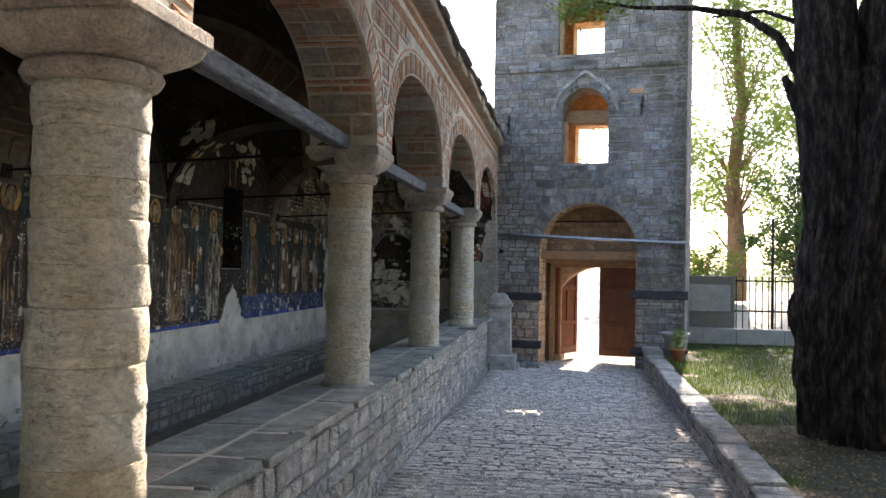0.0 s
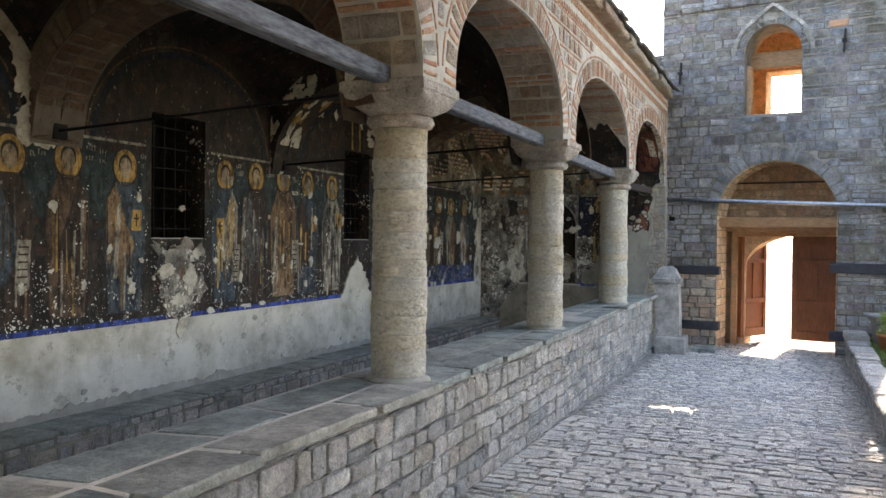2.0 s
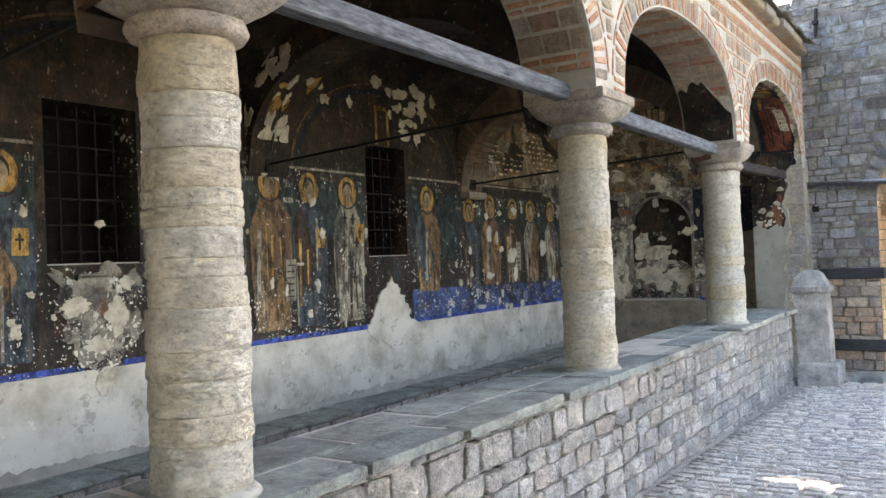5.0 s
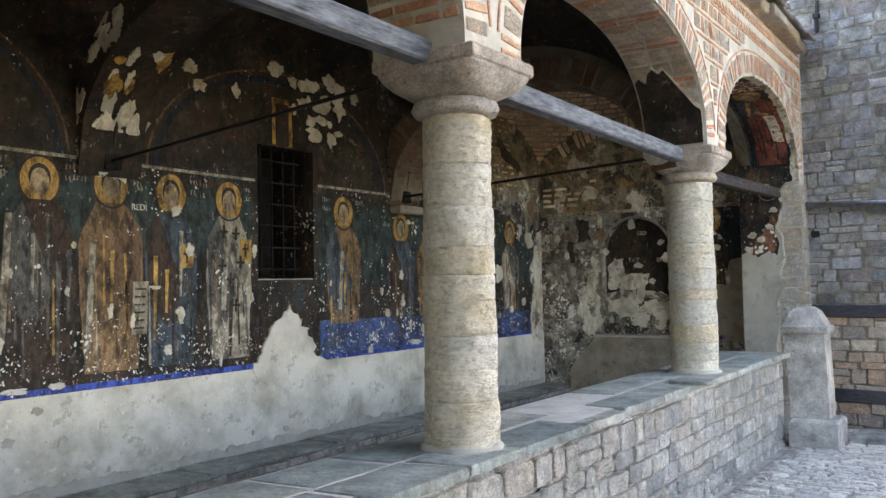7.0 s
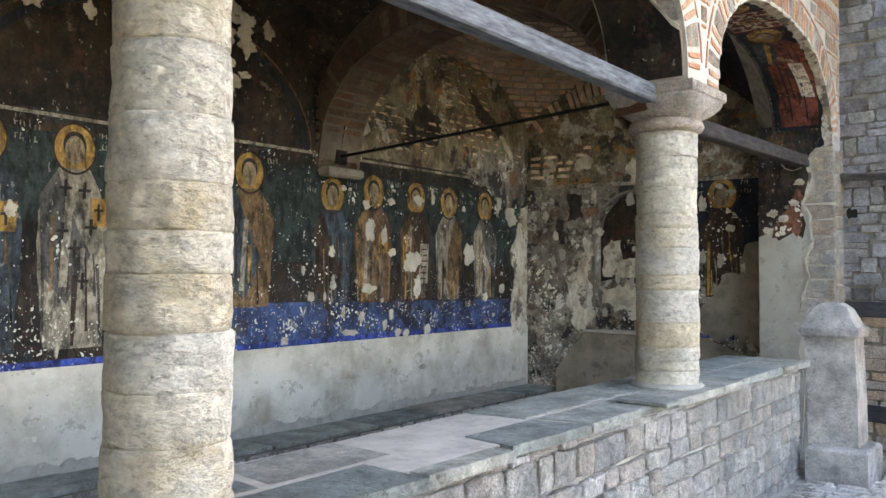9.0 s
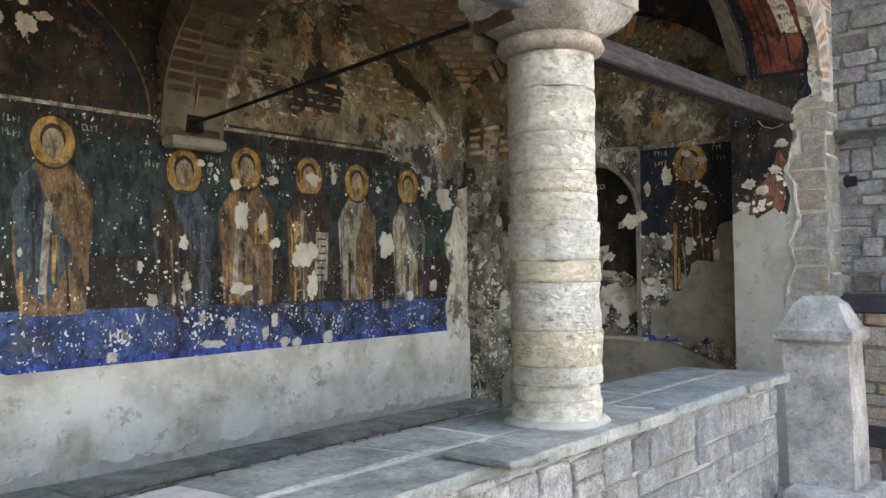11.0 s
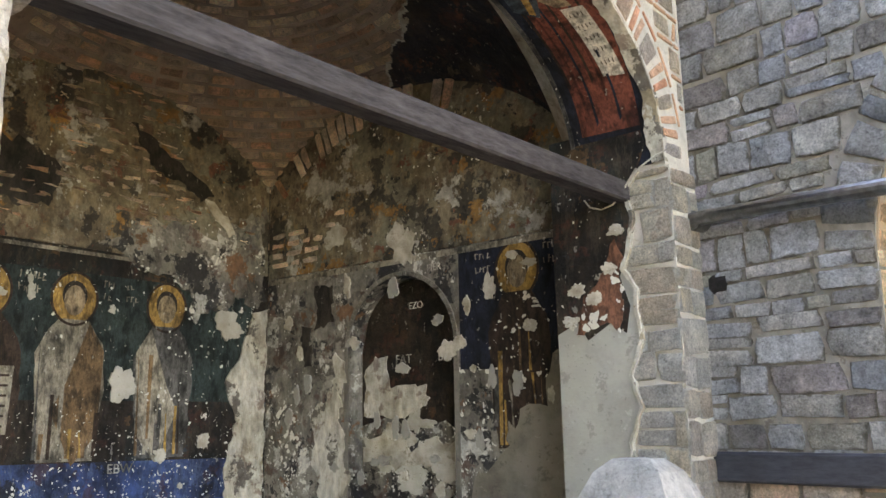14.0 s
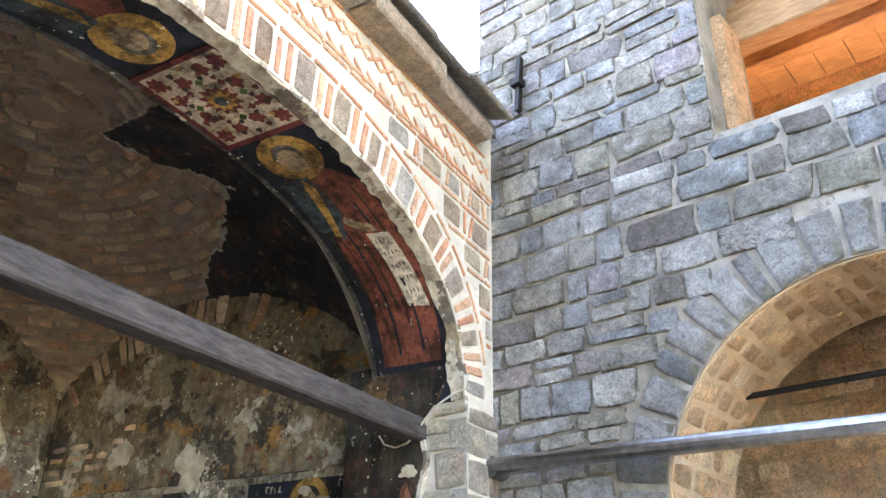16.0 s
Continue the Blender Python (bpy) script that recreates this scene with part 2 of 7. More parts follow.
POSTSTONE = stone("post_slate", [(0.36, 0.37, 0.35), (0.42, 0.4, 0.37)], 4, 0.8, 0.9, 0.6, grain=0.35, mottle=0.6, lichen=0.45)
CAPITAL = stone("capital_stone", [(0.5, 0.43, 0.36), (0.46, 0.38, 0.31), (0.44, 0.39, 0.34)], 6, 0.88, 0.9, 0.45, grain=0.85, mottle=0.8, lichen=0.3)
BRICK = stone("brick", [(0.42, 0.2, 0.12), (0.36, 0.17, 0.11), (0.46, 0.27, 0.17), (0.4, 0.24, 0.16)], 14, 0.9, 0.5, 0.35)
ARCHSTONE = stone("arcade_stone", [(0.52, 0.41, 0.3), (0.44, 0.34, 0.26), (0.54, 0.45, 0.35), (0.4, 0.27, 0.19), (0.48, 0.43, 0.38)], 11)
VAULTSTONE = stone("vault_brick", [(0.34, 0.22, 0.15), (0.42, 0.32, 0.22), (0.26, 0.18, 0.13), (0.38, 0.22, 0.14), (0.46, 0.37, 0.27), (0.3, 0.23, 0.18)], 9, gain=2.1, dist=0.018, spread=0.55)
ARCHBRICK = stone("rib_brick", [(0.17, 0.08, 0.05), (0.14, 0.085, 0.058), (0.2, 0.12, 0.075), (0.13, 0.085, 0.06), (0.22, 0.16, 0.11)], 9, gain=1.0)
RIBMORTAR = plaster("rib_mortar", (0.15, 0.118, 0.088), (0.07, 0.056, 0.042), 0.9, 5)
MORTAR = plaster("mortar", (0.52, 0.47, 0.4), (0.3, 0.27, 0.23), 0.7, 6)
GREYMORTAR = plaster("grey_mortar", (0.24, 0.22, 0.18), (0.12, 0.115, 0.085), 0.9, 7)
PATHBED = plaster("path_bed", (0.42, 0.39, 0.34), (0.2, 0.18, 0.15), 0.9, 6)
ENDPLASTER = plaster("brown_plaster", (0.27, 0.235, 0.185), (0.13, 0.11, 0.085), 1.0, 4, 0.8)
VAULTMORTAR = plaster("vault_mortar", (0.31, 0.22, 0.165), (0.16, 0.11, 0.08), 0.9, 4, 0.9)
CORBEL = plaster("corbel_plaster", (0.27, 0.235, 0.19), (0.16, 0.13, 0.1), 0.8, 4)
WARMMORTAR = plaster("warm_mortar", (0.52, 0.38, 0.25), (0.34, 0.23, 0.14), 0.9, 5, 0.9)
TOWERMORTAR = plaster("tower_mortar", (0.3, 0.27, 0.23), (0.09, 0.076, 0.055), 1.0, 4.5, 1.0)
WALLMORTAR = plaster("wall_mortar", (0.4, 0.37, 0.32), (0.16, 0.145, 0.12), 0.9, 5, 0.9)
PLASTER = plaster("white_plaster", (0.57, 0.535, 0.46), (0.3, 0.265, 0.2), 1.0, 2.4, 0.7)
OLDPLASTER = plaster("old_plaster", (0.38, 0.36, 0.31), (0.24, 0.22, 0.19), 0.9, 3.5)
NICHEEDGE = plaster("niche_edge", (0.2, 0.18, 0.15), (0.08, 0.07, 0.06), 0.9, 6)
PATCH = plaster("bare_patch", (0.56, 0.51, 0.42), (0.24, 0.19, 0.13), 1.0, 7, 0.7)
DARKS = [(0.3, (0.007, 0.006, 0.006)), (0.42, (0.02, 0.015, 0.012)), (0.5, (0.05, 0.035, 0.025)), (0.57, (0.022, 0.027, 0.025)), (0.66, (0.075, 0.048, 0.028)), (0.78, (0.12, 0.095, 0.065))]
DARKS = [(p, tuple(v * 0.7 for v in c)) for p, c in DARKS]
FRESCO = fresco("dark_fresco", DARKS, 1.0, 0.5, ((2.2, 0.6, (0.035, 0.045, 0.05), 3.0), (2.9, 0.6, (0.11, 0.06, 0.028), 9.0), (4.5, 0.66, (0.4, 0.36, 0.3), 5.0)))
# near-black variant of the fresco for vaults, arches and the upper wall
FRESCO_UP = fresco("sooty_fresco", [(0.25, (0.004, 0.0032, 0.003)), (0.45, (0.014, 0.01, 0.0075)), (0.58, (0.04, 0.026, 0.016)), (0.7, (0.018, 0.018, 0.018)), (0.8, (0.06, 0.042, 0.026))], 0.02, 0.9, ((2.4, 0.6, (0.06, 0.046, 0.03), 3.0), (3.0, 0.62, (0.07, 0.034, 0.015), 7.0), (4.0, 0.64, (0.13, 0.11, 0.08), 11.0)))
FRESCO_OCHRE = fresco("ochre_fresco", [(0.28, (0.04, 0.03, 0.022)), (0.4, (0.13, 0.095, 0.06)), (0.5, (0.25, 0.195, 0.125)), (0.57, (0.16, 0.125, 0.08)), (0.66, (0.31, 0.22, 0.12)), (0.8, (0.37, 0.31, 0.22))], 0.7, 1.0, ((1.3, 0.53, (0.2, 0.18, 0.13), 3.0), (2.3, 0.55, (0.05, 0.042, 0.034), 9.0), (3.4, 0.59, (0.34, 0.17, 0.05), 5.0), (3.0, 0.58, (0.46, 0.42, 0.36), 7.0), (3.8, 0.61, (0.2, 0.075, 0.045), 13.0), (5.5, 0.62, (0.022, 0.02, 0.02), 17.0)), 0.8)
FRESCO_END = fresco("pale_fresco", [(0.25, (0.03, 0.027, 0.025)), (0.4, (0.11, 0.095, 0.078)), (0.52, (0.24, 0.215, 0.18)), (0.62, (0.1, 0.095, 0.09)), (0.78, (0.3, 0.27, 0.22))], 1.5, 0.9, ((1.8, 0.55, (0.3, 0.27, 0.225), 2.0), (3.2, 0.55, (0.022, 0.022, 0.024), 6.0), (4.6, 0.57, (0.55, 0.52, 0.46), 12.0), (3.6, 0.6, (0.2, 0.1, 0.05), 8.0)), 0.7)
WORN = fresco("worn_plaster", [(0.3, (0.24, 0.2, 0.14)), (0.45, (0.5, 0.45, 0.36)), (0.6, (0.6, 0.56, 0.48)), (0.75, (0.42, 0.36, 0.28))], 0.4, 1.0, ((2.6, 0.57, (0.1, 0.085, 0.07), 4.0), (3.3, 0.6, (0.3, 0.24, 0.16), 8.0)), 0.25)
DOMEPAINT = fresco("vault_painting", [(0.3, (0.008, 0.009, 0.014)), (0.5, (0.024, 0.022, 0.03)), (0.7, (0.065, 0.045, 0.034))], 0.2, 0.8, ((2.0, 0.55, (0.06, 0.04, 0.028), 3.0), (4.0, 0.6, (0.13, 0.05, 0.03), 8.0), (6.0, 0.62, (0.2, 0.15, 0.1), 5.0)))
TEAL = paint("green_ground", (0.026, 0.04, 0.037), 1.0)
BLUE = fresco("blue_paint", [(0.3, (0.012, 0.018, 0.035)), (0.48, (0.04, 0.07, 0.17)), (0.62, (0.06, 0.12, 0.31)), (0.75, (0.13, 0.19, 0.32))], 1.2, 0.6, ((2.6, 0.57, (0.02, 0.022, 0.03), 3.0), (3.4, 0.6, (0.12, 0.12, 0.11), 8.0)))
BLUELINE = paint("blue_line", (0.04, 0.075, 0.32), 0.6)
NAVY = paint("navy_paint", (0.014, 0.018, 0.032), 0.5)
OCHRE = paint("ochre_paint", (0.4, 0.23, 0.065), 0.7)
ROBES = [paint("umber_robe", (0.05, 0.03, 0.02)), paint("tan_robe", (0.2, 0.12, 0.06)), paint("grey_robe", (0.1, 0.094, 0.086)), paint("brown_robe", (0.125, 0.072, 0.04)), paint("slate_robe", (0.05, 0.068, 0.084)), paint("pale_robe", (0.3, 0.26, 0.2))]
RED = paint("red_robe", (0.19, 0.055, 0.035), 0.3)
REDDARK = paint("dark_red_fold", (0.11, 0.03, 0.02), 0.2)
PANELGROUND = paint("panel_ground", (0.46, 0.39, 0.29), 0.3)
RUST = paint("rust_paint", (0.2, 0.085, 0.05), 1.6)
HAIR = paint("dark_hair", (0.035, 0.028, 0.022), 0.2)
SKIN = paint("plain_face", (0.3, 0.22, 0.14), 0.5)
WHITEPAINT = paint("white_paint", (0.55, 0.5, 0.42), 0.2)
PANELRED = paint("panel_red", (0.15, 0.03, 0.028), 0.3)
BEAM = wood("grey_beam", (0.016, 0.013, 0.013), (0.085, 0.074, 0.072), 1, 0.85, 0.1)
# paler, bluer copy of the beam wood, with skylight put into its colour
SKYLITBEAM = wood("pale_beam", (0.025, 0.027, 0.032), (0.22, 0.23, 0.25), 1, 0.85, 0.15)
TIMBER = wood("timber", (0.22, 0.11, 0.05), (0.48, 0.29, 0.16), 0)
DOORWOOD = wood("door_wood", (0.1, 0.035, 0.015), (0.24, 0.09, 0.04), 2, 0.5)
PLANK = wood("plank_wood", (0.32, 0.19, 0.11), (0.55, 0.37, 0.22), 0)
DARKBAND = wood("dark_band", (0.02, 0.022, 0.028), (0.07, 0.07, 0.08), 0)
IRON = metal("iron", (0.03, 0.028, 0.027), 0.6)
# darker, duller copy of the iron for the window bars
GRILLE = metal("rusty_grille", (0.014, 0.011, 0.01), 0.85, 0.2)
STEEL = metal("steel_pipe", (0.3, 0.3, 0.3), 0.28, 1.0)
ROOFSTONE = stone("roof_slab", [(0.2, 0.19, 0.18), (0.28, 0.25, 0.21), (0.16, 0.16, 0.17), (0.32, 0.29, 0.24)], 6)
# near-black: shade behind the windows and in the putlog hole, also rod anchors
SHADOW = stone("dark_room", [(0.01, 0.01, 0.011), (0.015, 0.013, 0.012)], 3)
# bark whose palest tones put highlights on the ridges into the colour
BARK = Mat("bark", 0.95)
_n = BARK.noise(5, 9, 0.72, BARK.pos(3, 3, 0.9))
BARK.bump(_n, 1.0, 0.12)
BARK = BARK.done(BARK.ramp(_n, [(0.36, (0.008, 0.006, 0.005)), (0.5, (0.045, 0.034, 0.027)), (0.6, (0.12, 0.095, 0.075)), (0.75, (0.24, 0.2, 0.16))]))
BARK2 = Mat("pale_bark", 0.95)
_n = BARK2.noise(5, 8, 0.7, BARK2.pos(3, 3, 0.7))
BARK2 = BARK2.done(BARK2.ramp(_n, [(0.3, (0.1, 0.06, 0.035)), (0.75, (0.32, 0.21, 0.13))]))


def leafmat(name, cols, glow=0.35):
    k = Mat(name, 0.6)
    k.b.inputs["Subsurface Weight"].default_value = 0.0
    c = k.ramp(k.rnd(), [(i / (len(cols) - 0.999), v) for i, v in enumerate(cols)])
    k.put(k.b.inputs["Base Color"], c)
    tr = k.n("ShaderNodeBsdfTranslucent", Color=k.mix(1.0, c, (1.5, 1.6, 0.8), "MULTIPLY"))
    mx = k.n("ShaderNodeMixShader", Fac=glow)
    k.t.links.new(k.b.outputs[0], mx.inputs[1])
    k.t.links.new(tr.outputs[0], mx.inputs[2])
    k.t.links.new(mx.outputs[0], k.t.nodes["Material Output"].inputs[0])
    return k.m


LEAF = leafmat("leaf", [(0.08, 0.12, 0.035), (0.12, 0.17, 0.05), (0.16, 0.2, 0.07), (0.1, 0.15, 0.045)], 0.55)
LEAFDARK = leafmat("dark_leaf", [(0.02, 0.05, 0.015), (0.04, 0.08, 0.02), (0.06, 0.1, 0.03)], 0.3)
GRASS = leafmat("grass_blade", [(0.05, 0.09, 0.02), (0.1, 0.13, 0.035), (0.06, 0.105, 0.028), (0.11, 0.12, 0.04)], 0.3)
LITTER = leafmat("dry_leaf", [(0.2, 0.13, 0.06), (0.28, 0.2, 0.1), (0.14, 0.09, 0.05)], 0.2)
SOIL = plaster("soil", (0.05, 0.045, 0.025), (0.028, 0.042, 0.015), 0.9, 3)
FIELD = plaster("field_ground", (0.2, 0.19, 0.12), (0.12, 0.14, 0.06), 0.9, 0.4)
ROADM = plaster("dusty_road", (0.42, 0.39, 0.34), (0.3, 0.28, 0.24), 0.6, 1.2)
CLAY = plaster("clay_pot", (0.4, 0.16, 0.08), (0.3, 0.12, 0.06), 0.5, 8)
URNM = plaster("stone_urn", (0.3, 0.29, 0.26), (0.2, 0.2, 0.18), 0.6, 8)

# ---- mesh helpers ----


class B:
    """Gathers faces of one mesh."""

    def __init__(self):
        self.v, self.f, self.weld = [], [], False

    def add(self, verts, faces):
        n = len(self.v)
        self.v += [tuple(p) for p in verts]
        self.f += [tuple(n + i for i in f) for f in faces]

    def box(self, x0, y0, z0, x1, y1, z1, P=None, bevel=0.0):
        P = P or (lambda a, b, c: (a, b, c))
        if bevel:
            e = bevel
            self.add([P(a, b, c) for a, b, c in (
                (x0 + e, y0 + e, z0), (x1 - e, y0 + e, z0), (x1 - e, y1 - e, z0), (x0 + e, y1 - e, z0),
                (x0, y0, z0 + e), (x1, y0, z0 + e), (x1, y1, z0 + e), (x0, y1, z0 + e),
                (x0, y0, z1 - e), (x1, y0, z1 - e), (x1, y1, z1 - e), (x0, y1, z1 - e),
                (x0 + e, y0 + e, z1), (x1 - e, y0 + e, z1), (x1 - e, y1 - e, z1), (x0 + e, y1 - e, z1))],
                [(3, 2, 1, 0), (12, 13, 14, 15)] + [(4 * r + i, 4 * r + (i + 1) % 4, 4 * r + 4 + (i + 1) % 4, 4 * r + 4 + i) for r in range(3) for i in range(4)])
        else:
            self.add([P(a, b, c) for c in (z0, z1) for a, b in ((x0, y0), (x1, y0), (x1, y1), (x0, y1))],
                     [(3, 2, 1, 0), (4, 5, 6, 7), (0, 1, 5, 4), (1, 2, 6, 5), (2, 3, 7, 6), (3, 0, 4, 7)])

    def prism(self, poly, P, n0, n1):
        """A polygon in (u, v), drawn out from n0 to n1."""
        k = len(poly)
        self.add([P(u, v, n0) for u, v in poly] + [P(u, v, n1) for u, v in poly],
                 [tuple(range(k))[::-1], tuple(range(k, 2 * k))] + [(i, (i + 1) % k, k + (i + 1) % k, k + i) for i in range(k)])

    def tile(self, P, u0, u1, v0, v1, h, b, jit=0.0, root=-0.02, rnd=R):
        """A rough block on a surface, with uneven worn edges."""
        j = lambda: rnd.uniform(-jit, jit)
        c = [(u0 + abs(j()), v0 + abs(j())), ((u0 + u1) / 2 + j(), v0 + abs(j()) * 0.5), (u1 - abs(j()), v0 + abs(j())), (u1 - abs(j()) * 0.5, (v0 + v1) / 2 + j()),
             (u1 - abs(j()), v1 - abs(j())), ((u0 + u1) / 2 + j(), v1 - abs(j()) * 0.5), (u0 + abs(j()), v1 - abs(j())), (u0 + abs(j()) * 0.5, (v0 + v1) / 2 + j())]
        cu, cv = (u0 + u1) / 2, (v0 + v1) / 2
        fu, fv = max(0.1, 1 - 2 * b / max(u1 - u0, 1e-4)), max(0.1, 1 - 2 * b / max(v1 - v0, 1e-4))
        gu, gv = 1 - (1 - fu) * 0.3, 1 - (1 - fv) * 0.3
        hs = [h * rnd.uniform(0.7, 1.25) for _ in c]
        ring = [P(u, v, root) for u, v in c]
        ring += [P(cu + (u - cu) * gu, cv + (v - cv) * gv, q * 0.65) for (u, v), q in zip(c, hs)]
        ring += [P(cu + (u - cu) * fu, cv + (v - cv) * fv, q) for (u, v), q in zip(c, hs)]
        ring.append(P(cu, cv, h * rnd.uniform(0.95, 1.35)))
        self.add(ring, [(16 + i, 16 + (i + 1) % 8, 24) for i in range(8)] + [(8 * r + i, 8 * r + (i + 1) % 8, 8 * r + 8 + (i + 1) % 8, 8 * r + 8 + i) for r in range(2) for i in range(8)])

    def lathe(self, profile, c=(0, 0), seg=28, wob=0.0, seed=0, cap=True):
        n = len(profile)
        vs = []
        for i, (r, z) in enumerate(profile):
            for a in range(seg):
                t = 2 * math.pi * a / seg
                q = r + wob * noise.noise((math.cos(t) * 2.2 + seed, math.sin(t) * 2.2, z * 7 + seed))
                vs.append((c[0] + q * math.cos(t), c[1] + q * math.sin(t), z))
        fs = [(i * seg + a, i * seg + (a + 1) % seg, (i + 1) * seg + (a + 1) % seg, (i + 1) * seg + a) for i in range(n - 1) for a in range(seg)]
        if cap:
            fs += [tuple(range(seg))[::-1], tuple(range((n - 1) * seg, n * seg))]
        self.add(vs, fs)

    def tube(self, pts, radii, seg=8, wob=0.0):
        pts = [Vector(p) for p in pts]
        vs = []
        for i, p in enumerate(pts):
            d = (pts[min(i + 1, len(pts) - 1)] - pts[max(i - 1, 0)]).normalized()
            a = d.orthogonal().normalized() if abs(d.z) > 0.9 else d.cross(Vector((0, 0, 1))).normalized()
            b = d.cross(a)
            for k in range(seg):
                t = 2 * math.pi * k / seg
                r = radii[i] * (1 + wob * noise.noise((k * 1.7, i * 0.35, radii[0] * 9)) if wob else 1)
                vs.append(p + a * math.cos(t) * r + b * math.sin(t) * r)
        n = len(pts)
        self.add(vs, [(i * seg + k, i * seg + (k + 1) % seg, (i + 1) * seg + (k + 1) % seg, (i + 1) * seg + k) for i in range(n - 1) for k in range(seg)]
                 + [tuple(range(seg))[::-1], tuple(range((n - 1) * seg, n * seg))])

    def ob(self, name, mat, parent=None, label="", category="", kind="", group="", smooth=False):
        me = bpy.data.meshes.new(name)
        me.from_pydata(self.v, [], self.f)
        me.materials.append(mat)
        bm = bmesh.new()
        bm.from_mesh(me)
        if self.weld:
            bmesh.ops.remove_doubles(bm, verts=bm.verts, dist=1e-5)
        bmesh.ops.recalc_face_normals(bm, faces=bm.faces)
        bm.to_mesh(me)
        bm.free()
        if smooth:
            me.shade_smooth()
        o = new(name, me)
        o.parent = parent
        return tagged(o, label, category, group, kind)


def part(name, b, mat, parent, label="", smooth=False):
    return b.ob(name, mat, parent, label, smooth=smooth)


def frame_of(o, U, V, N):
    """A flat surface: (u, v, n) to the world."""
    o, U, V, N = Vector(o), Vector(U), Vector(V), Vector(N)
    def P(u, v, n=0.0):
        return o + U * u + V * v + N * n
    P.axes = (o, U, V, N)
    return P


UNIT = {}


def unit_stones(mat):
    """Two dozen rough blocks of unit size that the pieces of a material share."""
    if mat.name not in UNIT:
        made = []
        for i in range(24):
            b = B()
            q = random.Random(i * 31 + 5)
            b.tile(lambda u, v, n: (u, v, n), -0.5, 0.5, -0.5, 0.5, 1.0, 0.05, 0.11, -1.0, q)
            me = bpy.data.meshes.new("stone")
            me.from_pydata(b.v, [], b.f)
            me.materials.append(mat)
            made.append(me)
        UNIT[mat.name] = made
    return UNIT[mat.name]


def lay(parent, rects, P, mat, name, near, h=0.02, b=0.012, jit=0.008, limit=300, rest=""):
    """Blocks on a flat surface: those nearest to a stretch of the plan as pieces of their own, the rest joined."""
    q = random.Random(len(rects))
    rects = sorted(rects, key=lambda r: near((r[0] + r[1]) / 2, (r[2] + r[3]) / 2))
    o, U, V, N = P.axes
    units = unit_stones(mat)
    for u0, u1, v0, v1 in rects[:limit]:
        ob = new(name, q.choice(units))
        c = P((u0 + u1) / 2, (v0 + v1) / 2, 0)
        hh = h * q.uniform(0.7, 1.3)
        m = Matrix.Identity(4)
        sgn = q.choice((1, -1))
        e = q.uniform(-0.05, 0.05)
        c = c + V * q.uniform(-0.01, 0.01)
        u0, u1, v0, v1 = u0 - 0.015 * (u1 - u0), u1 + 0.015 * (u1 - u0), v0 - 0.015 * (v1 - v0), v1 + 0.015 * (v1 - v0)
        m.col[0][:3], m.col[1][:3], m.col[2][:3], m.col[3][:3] = (U + V * e) * (u1 - u0) * sgn, (V - U * e) * (v1 - v0) * sgn, N * hh, c
        ob.matrix_world = m
        ob.parent = parent
    if rects[limit:]:
        g = B()
        for u0, u1, v0, v1 in rects[limit:]:
            g.tile(P, u0, u1, v0, v1, h * q.uniform(0.7, 1.3), b, jit, -0.02, q)
        g.ob(rest or name + "_rest", mat, parent, kind="stuff")


def courses(u0, u1, v0, v1, h, l, gap=0.012, holes=None, q=R):
    """Coursed blocks over a rectangle, but for holes(v0, v1): stretches of u to leave out."""
    out, v = [], v0
    while v < v1 - 0.03:
        hh = min(q.uniform(*h), v1 - v)
        cut = sorted(holes(v, v + hh)) if holes else []
        at = u0
        for a, b in cut + [(u1, u1)]:
            if a > at + 0.03:
                u = at
                while u < a - 0.02:
                    w = q.uniform(*l)
                    if a - u - w < l[0] * 0.6:
                        w = a - u
                    if hh > h[0] * 1.5 and q.random() < 0.16 and w > hh:
                        m = hh * q.uniform(0.4, 0.6)
                        out += [(u + gap / 2, u + w - gap / 2, v + gap / 2, v + m - gap / 2), (u + gap / 2, u + w - gap / 2, v + m + gap / 2, v + hh - gap / 2)]
                    else:
                        out.append((u + gap / 2, u + w - gap / 2, v + gap / 2, v + hh - gap / 2))
                    u += w
            at = max(at, b)
        v += hh
    return out


def wall_with(b, P, u0, u1, z0, z1, n0, n1, openings, step=0.12):
    """A thick wall with openings: dicts of u0, u1, z0 and top(u)."""
    b.weld = True
    cuts = {u0, u1}
    for o in openings:
        k = max(1, int((o["u1"] - o["u0"]) / step)) if o.get("curved", True) else 1
        if o.get("curved", True):
            k = max(k, 36)
            m, half = (o["u0"] + o["u1"]) / 2, (o["u1"] - o["u0"]) / 2
            cuts |= {round(m - half * math.cos(math.pi * i / k), 5) for i in range(k + 1)} | {round(m + s * half * (1 - d), 5) for s in (-1, 1) for d in (0.0004, 0.0015)}
        else:
            cuts |= {o["u0"], o["u1"]}
    cuts = sorted(c for c in cuts if u0 <= c <= u1)
    for a, c in zip(cuts, cuts[1:]):
        if c - a < 1e-6:
            continue
        mid = (a + c) / 2
        la, lc = z0, z0
        for o in sorted((o for o in openings if o["u0"] < mid < o["u1"]), key=lambda o: o["z0"]):
            if o["z0"] > la + 1e-4:
                b.prism([(a, la), (c, lc), (c, o["z0"]), (a, o["z0"])], P, n0, n1)
            la, lc = o["top"](a), o["top"](c)
        b.prism([(a, la), (c, lc), (c, z1), (a, z1)], P, n0, n1)


def arch_top(c, half, spring, rise, e=2.0):
    return lambda u: spring + rise * max(0.0, 1 - min(1.0, abs(u - c) / half) ** e) ** (1 / e)


